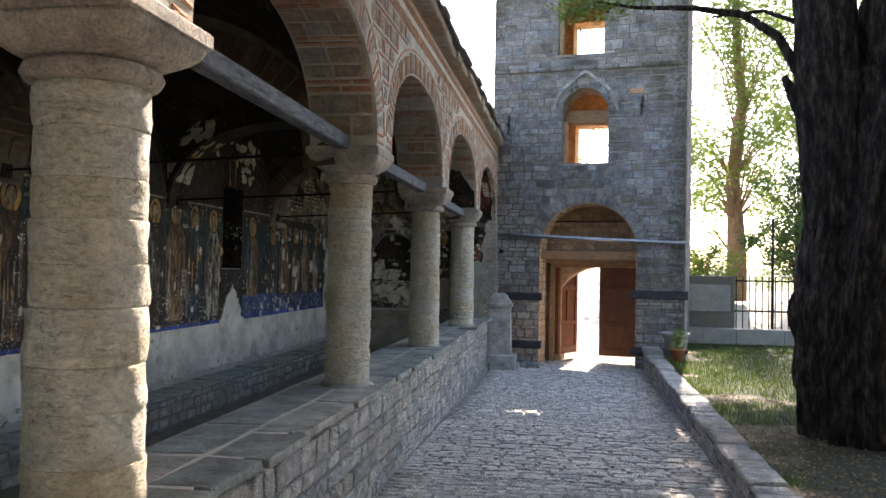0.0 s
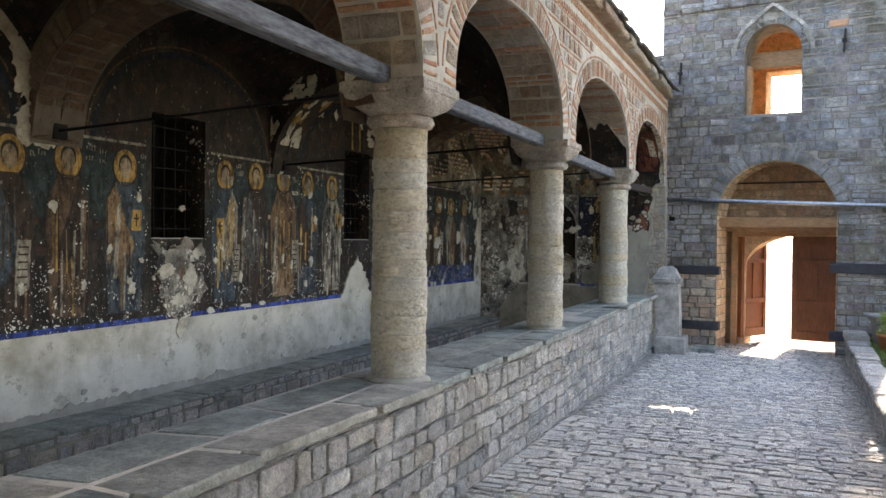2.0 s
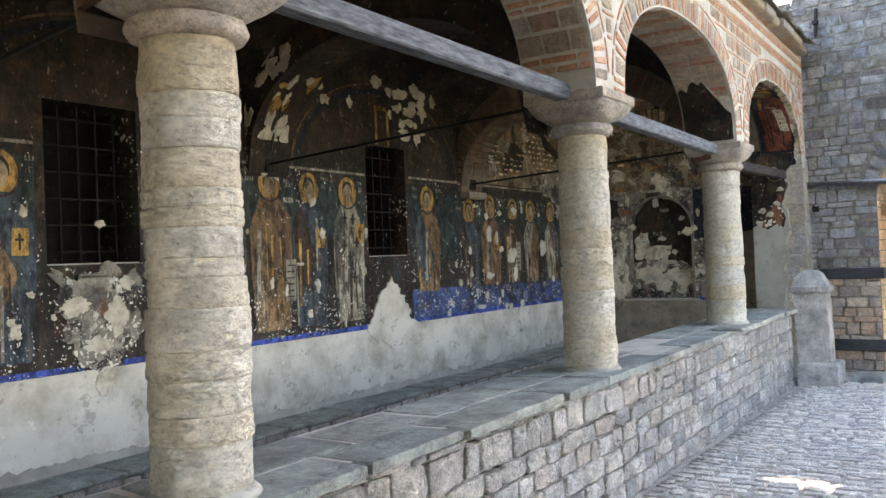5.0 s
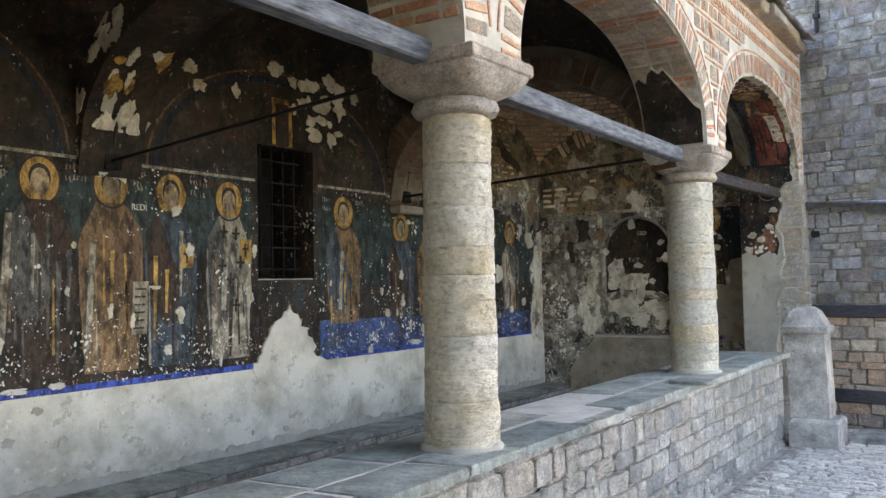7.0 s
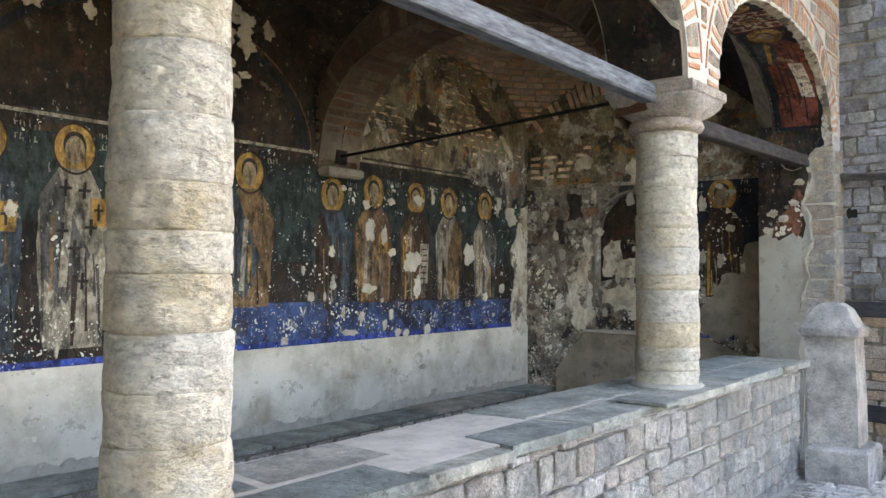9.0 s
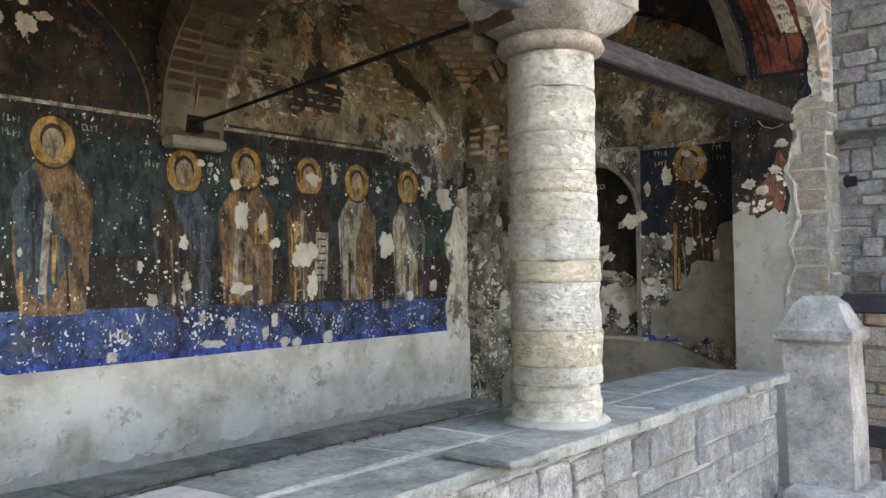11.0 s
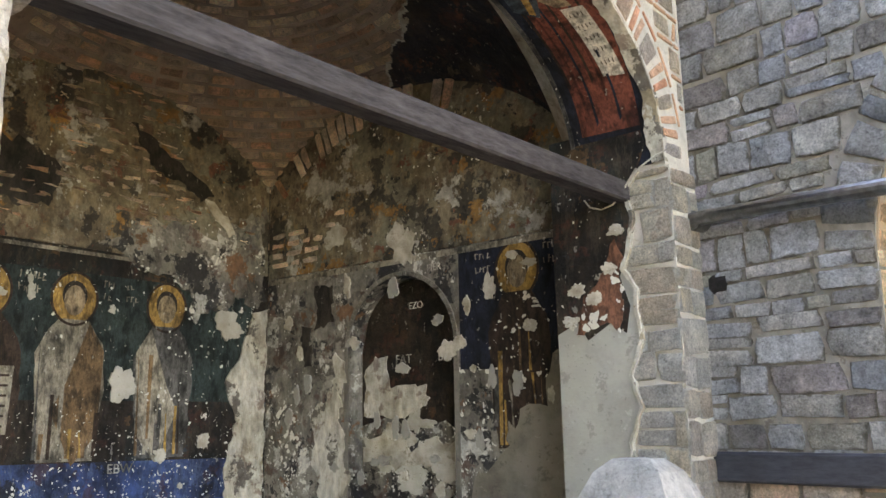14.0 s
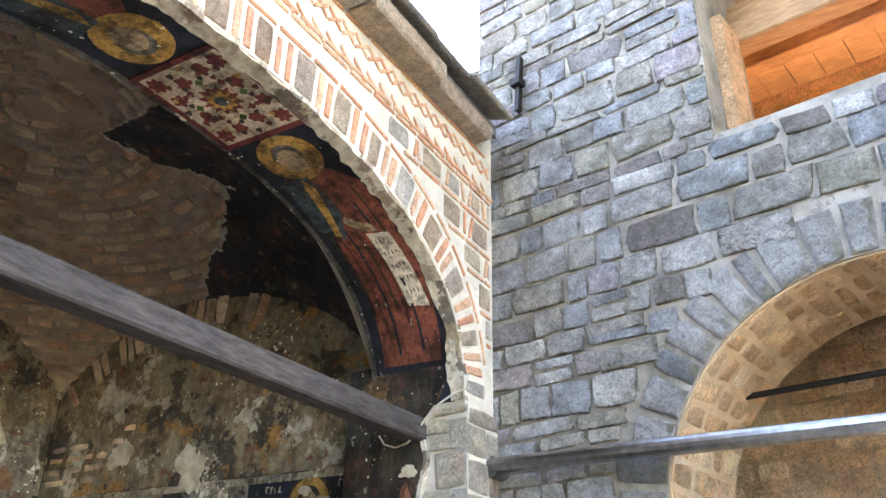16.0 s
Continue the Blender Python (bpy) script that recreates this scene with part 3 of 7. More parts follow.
class Arc:
    """An arch's line in (u, z), by length."""

    def __init__(self, c, half, spring, rise, e=2.0, k=96):
        ts = [math.pi * i / k for i in range(k + 1)]
        sgn = lambda x: 1 if x >= 0 else -1
        self.p = [Vector((c - half * sgn(math.cos(t)) * abs(math.cos(t)) ** (2 / e), spring + rise * abs(math.sin(t)) ** (2 / e))) for t in ts]
        self.s = [0.0]
        for a, b in zip(self.p, self.p[1:]):
            self.s.append(self.s[-1] + (b - a).length)
        self.len = self.s[-1]

    def at(self, s, r=0.0):
        """The point s along the line, r outward."""
        s = min(max(s, 0.0), self.len)
        i = 0
        lo, hi = 0, len(self.s) - 2
        while lo < hi:
            m = (lo + hi + 1) // 2
            if self.s[m] <= s:
                lo = m
            else:
                hi = m - 1
        i = lo
        d = self.p[i + 1] - self.p[i]
        q = self.p[i] + d * ((s - self.s[i]) / max(d.length, 1e-6))
        a, b = self.p[max(i - 2, 0)], self.p[min(i + 3, len(self.p) - 1)]
        t = (b - a).normalized()
        return q + Vector((-t.y, t.x)) * r

PINV = {}


def thing(name, label, category, at, group="", kind=""):
    o = new(name)
    o.location = at
    o.empty_display_size = 0.1
    PINV[o.name] = Matrix.Translation(-Vector(at))
    return tagged(o, label, category, group, kind)


def settle():
    """Parts were built in place: undo the shift of the Empty that carries them."""
    for o in scene.objects:
        if o.parent and o.parent.name in PINV:
            o.matrix_parent_inverse = PINV[o.parent.name]


# ---- plan ----
FACE, INNER, BACK, END = -1.80, -2.35, -5.55, 17.36     # arcade's two faces, painted wall, end wall
SLABZ, EAVE = 0.93, 4.45
COLS = [(-2.08, -1.3), (-2.065, 2.595), (-2.08, 6.38), (-2.07, 9.86), (-2.12, 13.64)]
BAYS = [(a[1] + 0.27, b[1] - 0.27) for a, b in zip(COLS, COLS[1:])] + [(COLS[-1][1] + 0.27, 17.05)]
SPRING, RISE, EXPO = 2.86, 0.92, 2.4
SKEW = -0.115
ARCS = [Arc((a + b) / 2, (b - a) / 2, SPRING, RISE, EXPO) for a, b in BAYS]


def ground_z(y):
    return 0.16 - 0.0125 * y


# ---- ground ----
b = B()
ys = [-400, -60, -10, 17.0, 20.0, 24.0, 34.0, 80, 400]
zs = [0.0, 0.0, 0.1, -0.16, -0.16, -0.14, 1.3, 1.6, 3.0]
for (y0, z0), (y1, z1) in zip(zip(ys, zs), zip(ys[1:], zs[1:])):
    b.add([(-400, y0, z0 - 0.05), (400, y0, z0 - 0.05), (400, y1, z1 - 0.05), (-400, y1, z1 - 0.05)], [(0, 1, 2, 3)])
b.ob("ground", FIELD, label="dry pale earth and thin grass", category="ground", kind="structure")
b = B()
b.add([(-14, 18.6, -0.12), (14, 18.6, -0.12), (14, 24, -0.13), (-14, 24, -0.13), (16, 33, 1.18), (-16, 33, 1.18)], [(0, 1, 2, 3), (3, 2, 4, 5)])
b.ob("road", ROADM, label="pale dusty sunlit road outside the gate", category="road", kind="structure")
b = B()
b.add([(-2.4, -8, ground_z(-8) - 0.03), (1.2, -8, ground_z(-8) - 0.03), (1.2, 19, ground_z(19) - 0.03), (-2.4, 19, ground_z(19) - 0.03)], [(0, 1, 2, 3)])
PATH_BED = b.ob("pavement", PATHBED, label="cobbled path of flat grey stones", category="pavement", kind="structure")

# unseen wall, added to keep sky light off the near columns
b = B()
b.box(-1.4, -3.8, -0.2, 14, -3.4, 9.5)
b.ob("wall_court", TOWER_WARM, label="plain stone wall closing the courtyard", category="wall", kind="structure")
# lawn behind the kerb
b = B()
NX, NY = 24, 60
for i in range(NX + 1):
    for j in range(NY + 1):
        x, y = 1.3 + i * 0.5, -6 + j * 0.45
        b.v.append((x, y, 0.27 + 0.05 * noise.noise((x * 0.7, y * 0.7, 0)) + 0.004 * (x - 1.3)))
b.f = [(i * (NY + 1) + j, (i + 1) * (NY + 1) + j, (i + 1) * (NY + 1) + j + 1, i * (NY + 1) + j + 1) for i in range(NX) for j in range(NY)]
b.ob("lawn", SOIL, label="patchy lawn with bare soil under a tree", category="lawn", kind="structure", smooth=True)
q = random.Random(3)
g, d = B(), B()
for _ in range(60000):
    x, y = 1.42 + 6.5 * q.random() ** 1.3, q.uniform(3, 19)
    bare = noise.noise((x * 0.8, y * 0.8, 4)) + (0.45 if y < 9.5 else -0.1)
    z = 0.27 + 0.05 * noise.noise((x * 0.7, y * 0.7, 0)) + 0.004 * (x - 1.3)
    a, h = q.uniform(0, 6.3), q.uniform(0.03, 0.085)
    if bare < 0.25:
        dx, dy, w = math.cos(a), math.sin(a), q.uniform(0.004, 0.009)
        l = q.uniform(0.0, 0.05)
        g.add([(x - dy * w, y + dx * w, z - 0.01), (x + dy * w, y - dx * w, z - 0.01), (x + dx * l, y + dy * l, z + h)], [(0, 1, 2)])
    elif q.random() < 0.5:
        dx, dy, w = math.cos(a), math.sin(a), q.uniform(0.01, 0.03)
        t = q.uniform(-0.01, 0.02)
        d.add([(x - dx * w, y - dy * w, z + 0.004), (x + dy * w * 0.5, y - dx * w * 0.5, z + 0.012), (x + dx * w, y + dy * w, z + 0.008 + t), (x - dy * w * 0.5, y + dx * w * 0.5, z + 0.012)], [(0, 1, 2, 3)])
g.ob("grass", GRASS, label="short green grass blades on the lawn", category="grass", kind="stuff")
d.ob("leaf_litter", LITTER, label="dry brown fallen leaves on bare soil", category="leaf litter", kind="stuff")

# ---- porch floor, benches ----
b = B()
b.box(BACK, -8, -0.35, INNER + 0.1, END, -0.12)
b.ob("floor", GREYMORTAR, label="sunken dark stone floor of the porch", category="floor", kind="structure")
BENCH = 0.27
b = B()
b.box(BACK, -6, -0.13, BACK + 0.42, END, BENCH - 0.035)
bench = b.ob("stone_bench", GREYMORTAR, label="low mortared stone bench along the painted wall", category="bench")
q = random.Random(11)
y = -5.0
while y < END - 0.1:
    l = min(q.uniform(0.5, 1.1), END - y)
    b = B()
    b.box(BACK + 0.01, y + 0.008, BENCH - 0.034, BACK + 0.46 + q.uniform(-0.02, 0.02), y + l - 0.008, BENCH + q.uniform(-0.006, 0.008), bevel=0.008)
    part("bench_slab", b, SLAB, bench)
    y += l
Pb = frame_of((BACK + 0.42, 0, 0), (0, 1, 0), (0, 0, 1), (1, 0, 0))
lay(bench, courses(3, END, -0.1, BENCH - 0.04, (0.1, 0.16), (0.14, 0.34), 0.02), Pb, WALLSTONE, "stone", lambda u, v: abs(u - 11), 0.012, limit=120)

# ---- low wall ----
WX, WEND = -1.835, 15.92
b = B()
b.box(-2.45, -6, -0.35, WX, WEND, SLABZ - 0.05)
lowwall = b.ob("wall_low", WALLMORTAR, label="low wall of squared grey stones carrying the columns", category="wall", kind="structure")

# ---- columns ----


def column(i, x, y, r0, r1, base, top, seed, wide=0.29):
    q = random.Random(seed)
    c = thing("column", "round column of weathered limestone drums with a cushion capital", "column", (x, y, base), "columns of the porch")
    z, k = base, 0
    while z < top - 0.02:
        h = q.choice((0.07, 0.1, 0.13, 0.16, 0.2)) + q.uniform(-0.01, 0.015)
        if top - z - h < 0.09:
            h = top - z
        f = lambda t: r0 + (r1 - r0) * (t - base) / (top - base)
        e, d = q.uniform(-0.004, 0.004), q.uniform(0.004, 0.009)
        b = B()
        b.lathe([(f(z) + e - d, z), (f(z) + e - 0.002, z + 0.003), (f(z) + e, z + 0.009), (f(z + h * 0.3) + e + 0.002, z + h * 0.3), (f(z + h / 2) + e - 0.001, z + h / 2), (f(z + h * 0.7) + e + 0.001, z + h * 0.7), (f(z + h) + e, z + h - 0.008), (f(z + h) + e - 0.002, z + h - 0.003), (f(z + h) + e - d, z + h)],
                (x + q.uniform(-0.003, 0.003), y + q.uniform(-0.003, 0.003)), 56, 0.013, seed + k * 3)
        part("drum", b, COLUMN, c, smooth=True)
        z += h
        k += 1
    b = B()
    b.lathe([(r0 + 0.03, base - 0.004), (r0 + 0.026, base + 0.008), (r0 + 0.012, base + 0.02), (r0 - 0.004, base + 0.03)], (x, y), 40, 0.022, seed + 5)
    part("foot_mortar", b, OLDPLASTER, c, "rough mortar skirt at the foot", smooth=True)
    b = B()
    b.lathe([(r1 - 0.01, top), (r1 + 0.035, top + 0.012), (r1 + 0.052, top + 0.04), (r1 + 0.04, top + 0.072), (r1 + 0.01, top + 0.085)], (x, y), 32, 0.008, seed)
    part("neck_ring", b, CAPITAL, c, smooth=True)
    b = B()
    seg, rows = 40, 10
    z0, z1 = top + 0.08, SPRING - 0.075
    for j in range(rows + 1):
        t = j / rows
        e = 2 + 14 * t ** 1.5
        rad = r1 + 0.01 + (wide - r1 - 0.01) * math.sin(t * math.pi / 2) ** 0.9
        for a in range(seg):
            w = 2 * math.pi * a / seg
            k = (abs(math.cos(w)) ** e + abs(math.sin(w)) ** e) ** (-1 / e)
            rr = rad * k + 0.006 * noise.noise((math.cos(w) * 3 + seed, math.sin(w) * 3, t * 3))
            b.v.append((x + rr * math.cos(w), y + rr * math.sin(w), z0 + (z1 - z0) * t))
    b.f = [(j * seg + a, j * seg + (a + 1) % seg, (j + 1) * seg + (a + 1) % seg, (j + 1) * seg + a) for j in range(rows) for a in range(seg)]
    b.f += [tuple(range(seg))[::-1], tuple(range(rows * seg, rows * seg + seg))]
    part("capital", b, CAPITAL, c, smooth=True)
    b = B()
    b.box(x - wide - 0.007, y - wide - 0.002, SPRING - 0.075, x + wide + 0.007, y + wide + 0.002, SPRING, bevel=0.012)
    part("abacus", b, CAPITAL, c, "chamfered square block under the arches")
    return c


for i, (x, y) in enumerate(COLS):
    column(i, x, y, *((0.22, 0.208) if i == 1 else (0.205, 0.192) if i == 4 else (0.184, 0.172)), SLABZ, 2.57, 40 + i * 17, 0.325 if i == 1 else 0.29)

# ---- arcade wall ----
PF = frame_of((FACE, 0, 0), (0, 1, 0), (0, 0, 1), (1, 0, 0))
b = B()
ops = [dict(u0=a, u1=c, z0=SPRING, top=arch_top((a + c) / 2, (c - a) / 2, SPRING, RISE, EXPO)) for a, c in BAYS]
wall_with(b, PF, -8.0, 17.36, SPRING, EAVE + 0.25, INNER - FACE, 0, ops, 0.06)
b.box(INNER, 17.05, -0.3, FACE + 0.02, 17.37, SPRING)
arcade = b.ob("wall_arcade", MORTAR, label="arcaded porch wall of brick and stone in lime mortar", category="wall", kind="structure")

# arches: radial bricks and stones on the face
q = random.Random(21)
ring_b, ring_s = B(), B()
for k, arc in enumerate(ARCS):
    Pa = lambda s, r, n, arc=arc: (FACE + n, *arc.at(s, r))
    s, m = 0.01, 0
    while s < arc.len - 0.03:
        brick = m % 3 != 2
        w = q.uniform(0.032, 0.045) if brick else q.uniform(0.07, 0.13)
        if s + w > arc.len:
            break
        if k >= 2 and brick:
            o = B()
            o.tile(Pa, s, s + w, 0.012, 0.2 + q.uniform(-0.015, 0.02), 0.008, 0.006, 0.004, -0.02, q)
            part("brick", o, BRICK, arcade)
        else:
            (ring_b if brick else ring_s).tile(Pa, s, s + w, 0.012, 0.2 + q.uniform(-0.015, 0.02), 0.009, 0.008, 0.006, -0.02, q)
        s += w + q.uniform(0.02, 0.032)
        m += 1
    # outer line of thin bricks
    s = 0.1
    while s < arc.len - 0.2:
        w = q.uniform(0.14, 0.2)
        ring_b.tile(Pa, s, s + w, 0.225, 0.25, 0.007, 0.005, 0.003, -0.02, q)
        s += w + 0.02


def over_arches(v0, v1, margin):
    """Stretches of y that the arches and their rings take up between two heights."""
    out = []
    for a, c in BAYS:
        m, half = (a + c) / 2, (c - a) / 2 + margin
        t = (v0 - SPRING) / (RISE + margin)
        if t < 1:
            w = half * (1 - max(0, t) ** EXPO) ** (1 / EXPO)
            out.append((m - w, m + w))
    return out


# zigzag frieze under the eave
y = 0.0
while y < 17.3:
    for row in range(3):
        z = 4.2 + row * 0.075
        sl = 0.07 if row % 2 else -0.07
        Pz = lambda u, v, n, y=y, z=z, sl=sl: (FACE + n, y + u, z + v + u * sl / 0.1)
        ring_b.tile(Pz, 0, 0.1, 0, 0.028, 0.008, 0.005, 0.003, -0.02, q)
    y += 0.105
for z in (4.165, 4.425):
    y = 0.0
    while y < 17.2:
        w = q.uniform(0.18, 0.28)
        ring_b.tile(PF, y, y + w, z - 0.013, z + 0.013, 0.008, 0.004, 0.003, -0.02, q)
        y += w + 0.015
# spandrels: framed stones, with bricks on edge and slanting between
z, row = SPRING + 0.01, 0
while z < 4.13:
    h = (0.035, 0.13, 0.035, 0.16)[row % 4]
    cut = over_arches(z, z + h, 0.27)
    at = -2.0
    for a, c in sorted(cut) + [(17.34, 17.34)]:
        y = max(at, -2.0) + 0.01
        while y < a - 0.04:
            if row % 2 == 0:
                w = min(q.uniform(0.14, 0.22), a - y - 0.01)
                ring_b.tile(PF, y, y + w, z, z + h - 0.008, 0.008, 0.005, 0.004, -0.02, q)
                y += w + 0.014
            else:
                w = min(q.uniform(0.1, 0.2), a - y - 0.01)
                ring_s.tile(PF, y, y + w, z + 0.006, z + h - 0.012, 0.009, 0.012, 0.012, -0.02, q)
                y += w + 0.016
                for _ in range(q.choice((1, 2, 2))):
                    if y + 0.07 < a:
                        sl = q.choice((-0.25, 0.25, 0.0))
                        Pz = lambda u, v, n, y=y, z=z, sl=sl: (FACE + n, y + u + v * sl, z + v)
                        ring_b.tile(Pz, 0.02, 0.05, 0.006, h - 0.012, 0.008, 0.005, 0.003, -0.02, q)
                        y += 0.052
                y += 0.012
        at = c
    z += h
    row += 1
# soffits: courses of stone and brick across the wall's thickness
for k, arc in enumerate(ARCS):
    Ps = lambda s, w, n, arc=arc: (INNER + w, *arc.at(s, -n))
    s, m = 0.02, 0
    stop = arc.len - 0.02
    while s < stop:
        brick = m % 4 in (1, 2)
        w = q.uniform(0.035, 0.05) if brick else q.uniform(0.1, 0.17)
        painted = k == 4 and s > 0.35
        if not painted and s + w < stop:
            at = 0.01
            while at < 0.53:
                l = min(q.uniform(0.12, 0.28), 0.54 - at)
                (ring_b if brick else ring_s).tile(Ps, s, s + w, at, at + l - 0.012, 0.012, 0.008, 0.008, -0.02, q)
                at += l
        s += w + 0.018
        m += 1
ring_b.ob("brickwork", BRICK, arcade, kind="stuff")
ring_s.ob("stonework", ARCHSTONE, arcade, kind="stuff")

# ---- eave ----
q = random.Random(31)
b = B()
b.add([(FACE + 0.12, -8, EAVE + 0.02), (FACE + 0.12, 17.2, EAVE + 0.02), (-6.2, 17.2, 6.1), (-6.2, -8, 6.1), (FACE + 0.12, -8, EAVE + 0.1), (FACE + 0.12, 17.2, EAVE + 0.1), (-6.2, 17.2, 6.2), (-6.2, -8, 6.2)],
      [(0, 1, 2, 3), (4, 5, 6, 7), (0, 1, 5, 4), (2, 3, 7, 6), (0, 3, 7, 4), (1, 2, 6, 5)])
roof = b.ob("porch_roof", ROOFSTONE, label="stone slab roof of the porch with a heavy eave", category="roof", kind="structure")
y = -2.0
while y < 17.1:
    l = min(q.uniform(0.35, 0.75), 17.15 - y)
    b = B()
    b.box(FACE - 0.2, y + 0.006, EAVE - 0.02 + q.uniform(-0.01, 0.01), FACE + 0.15 + q.uniform(-0.03, 0.03), y + l - 0.006, EAVE + 0.085, bevel=0.015)
    part("eave_slab", b, ARCHSTONE, roof)
    y += l
for row in range(3):
    y = -2.0
    while y < 17.1:
        l = min(q.uniform(0.3, 0.6), 17.2 - y)
        x1, z = FACE + 0.21 - row * 0.3, EAVE + 0.1 + row * 0.14
        t = q.uniform(-0.03, 0.03)
        b = B()
        b.box(0, y + 0.004, 0, 0.55, y + l - 0.004, 0.045, lambda a, c, e, x1=x1, z=z, t=t: (x1 + t - a, c, z + a * 0.36 + e), bevel=0.012)
        part("roof_slab", b, ROOFSTONE, roof)
        y += l

# ---- vaults and transverse arches ----


def shear(x, y):
    return y + SKEW * (x + 2.2)


VB = [(c[1], d[1]) for c, d in zip(COLS, COLS[1:])] + [(COLS[-1][1], 17.36)]
q = random.Random(41)
for k, (y0, y1) in enumerate(VB):
    a, h = (INNER - BACK) / 2, (y1 - y0) / 2
    cx, cy = (INNER + BACK) / 2, (y0 + y1) / 2
    RR = math.hypot(a, h)
    V = lambda x, y, drop=0.0, cx=cx, cy=cy, RR=RR: (x, shear(x, y), 2.6 + 0.78 * math.sqrt(max(0.0, (RR - drop) ** 2 - (x - cx) ** 2 - (y - cy) ** 2)))
    b = B()
    n = 22
    vs = [V(cx + a * (2 * i / n - 1), cy + h * (2 * j / n - 1)) for i in range(n + 1) for j in range(n + 1)]
    b.add(vs, [(i * (n + 1) + j, (i + 1) * (n + 1) + j, (i + 1) * (n + 1) + j + 1, i * (n + 1) + j + 1) for i in range(n) for j in range(n)])
    b.add([(x, yy, z + 0.25) for x, yy, z in vs], [(i * (n + 1) + j, (i + 1) * (n + 1) + j, (i + 1) * (n + 1) + j + 1, i * (n + 1) + j + 1) for i in range(n) for j in range(n)])
    if k == 4:
        # rings of rough brick
        el = 0.12
        while el < 1.53:
            de = q.uniform(0.034, 0.05)
            m = max(4, int(2 * math.pi * math.cos(el) * RR / 0.2))
            off = q.random()
            for i in range(m):
                t0, t1 = 2 * math.pi * (i + off) / m, 2 * math.pi * (i + off + 0.9) / m
                D = lambda t, e, nn: V2(t, e, nn)
                def V2(t, e, nn, cx=cx, cy=cy, RR=RR):
                    x, y = cx + (RR - nn) * math.cos(e) * math.cos(t), cy + (RR - nn) * math.cos(e) * math.sin(t)
                    return (x, shear(x, y), 2.6 + 0.78 * (RR - nn) * math.sin(e))
                tm = (t0 + t1) / 2
                x, y = RR * math.cos(el) * math.cos(tm), RR * math.cos(el) * math.sin(tm)
                if abs(x) < a + 0.05 and 0.29 - h < y < h + 0.05 and noise.noise((x * 2.6, y * 2.6, 4)) < 0.42 - 0.8 * max(0.0, el - 1.2):
                    b.tile(V2, t0, t1, el, el + de * 0.8, q.uniform(0.008, 0.03), 0.006, 0.007, -0.01, q)
            el += de
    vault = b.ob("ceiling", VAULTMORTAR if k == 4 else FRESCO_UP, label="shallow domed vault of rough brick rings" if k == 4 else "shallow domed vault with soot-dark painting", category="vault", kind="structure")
    if k == 4:
        vault.data.materials.append(VAULTSTONE)
        for p in list(vault.data.polygons)[2 * n * n:]:
            p.material_index = 1
        VAULT = V
for k, (x, y) in enumerate(COLS[1:]):
    arc = Arc((INNER + BACK) / 2, (INNER - BACK) / 2 - 0.02, 2.62, 1.08, 2.2)
    top = arch_top((INNER + BACK) / 2, (INNER - BACK) / 2 - 0.02, 2.62, 1.08, 2.2)
    b = B()
    b.weld = True
    n = 40
    xs = [BACK + 0.02 + (INNER - BACK - 0.04) * i / n for i in range(n + 1)]
    for p, r in zip(xs, xs[1:]):
        yy = lambda t, s: shear(t, y) + s * 0.27
        b.add([(p, yy(p, -1), top(p)), (r, yy(r, -1), top(r)), (r, yy(r, 1), top(r)), (p, yy(p, 1), top(p)),
               (p, yy(p, -1), 4.5), (r, yy(r, -1), 4.5), (r, yy(r, 1), 4.5), (p, yy(p, 1), 4.5)],
              [(0, 1, 2, 3), (4, 5, 6, 7), (0, 1, 5, 4), (2, 3, 7, 6), (0, 3, 7, 4), (1, 2, 6, 5)])
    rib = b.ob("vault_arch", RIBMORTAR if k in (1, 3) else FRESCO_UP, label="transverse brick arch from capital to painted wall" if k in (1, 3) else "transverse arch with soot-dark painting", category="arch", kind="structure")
    if k in (1, 3):
        Pi = lambda s, w, n: (arc.at(s, -n)[0], shear(arc.at(s, -n)[0], y) + w, arc.at(s, -n)[1])
        Pn = lambda s, r, n: (arc.at(s, r)[0], shear(arc.at(s, r)[0], y) - 0.27 - n, arc.at(s, r)[1])
        g, s = B(), 0.02
        while s < arc.len - 0.08:
            w = q.uniform(0.055, 0.12)
            at = -0.26
            while at < 0.24:
                l = min(q.uniform(0.14, 0.28), 0.26 - at)
                l = 0.26 - at if 0.26 - at - l < 0.1 else l
                g.tile(Pi, s, s + w, at, at + l - 0.014, 0.012, 0.008, 0.006, -0.02, q)
                at += l
            g.tile(Pn, s, s + w, 0.01, 0.24, 0.012, 0.008, 0.008, -0.02, q)
            s += w + 0.016
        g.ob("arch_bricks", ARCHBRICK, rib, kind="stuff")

# ---- painted wall ----
UPPER = []
for k, (y0, y1) in enumerate(VB[:4]):
    UPPER.append(((y0 + y1) / 2 - SKEW * (-2.2 - BACK), (y1 - y0) / 2))
PW = frame_of((BACK, 0, 0), (0, 1, 0), (0, 0, 1), (1, 0, 0))
WINS = [(7.93, 8.75, 1.82, 3.08), (11.78, 12.53, 1.81, 3.08)]
b = B()
flat = lambda z: (lambda u: z)
wall_with(b, PW, -8, 17.9, -0.35, 5.6, -0.7, 0, [dict(u0=a, u1=c, z0=z0, top=flat(z1), curved=False) for a, c, z0, z1 in WINS])
painted = b.ob("wall_painted", FRESCO, label="church wall covered with dark flaking frescoes", category="wall", kind="structure")
b = B()
b.prism([(-8, BENCH), (17.36, BENCH), (17.36, 1.0), (-8, 1.0)], PW, 0, 0.012)
dado = b.ob("dado", PLASTER, label="white lime plaster dado, stained and chipped", category="plaster", kind="structure")
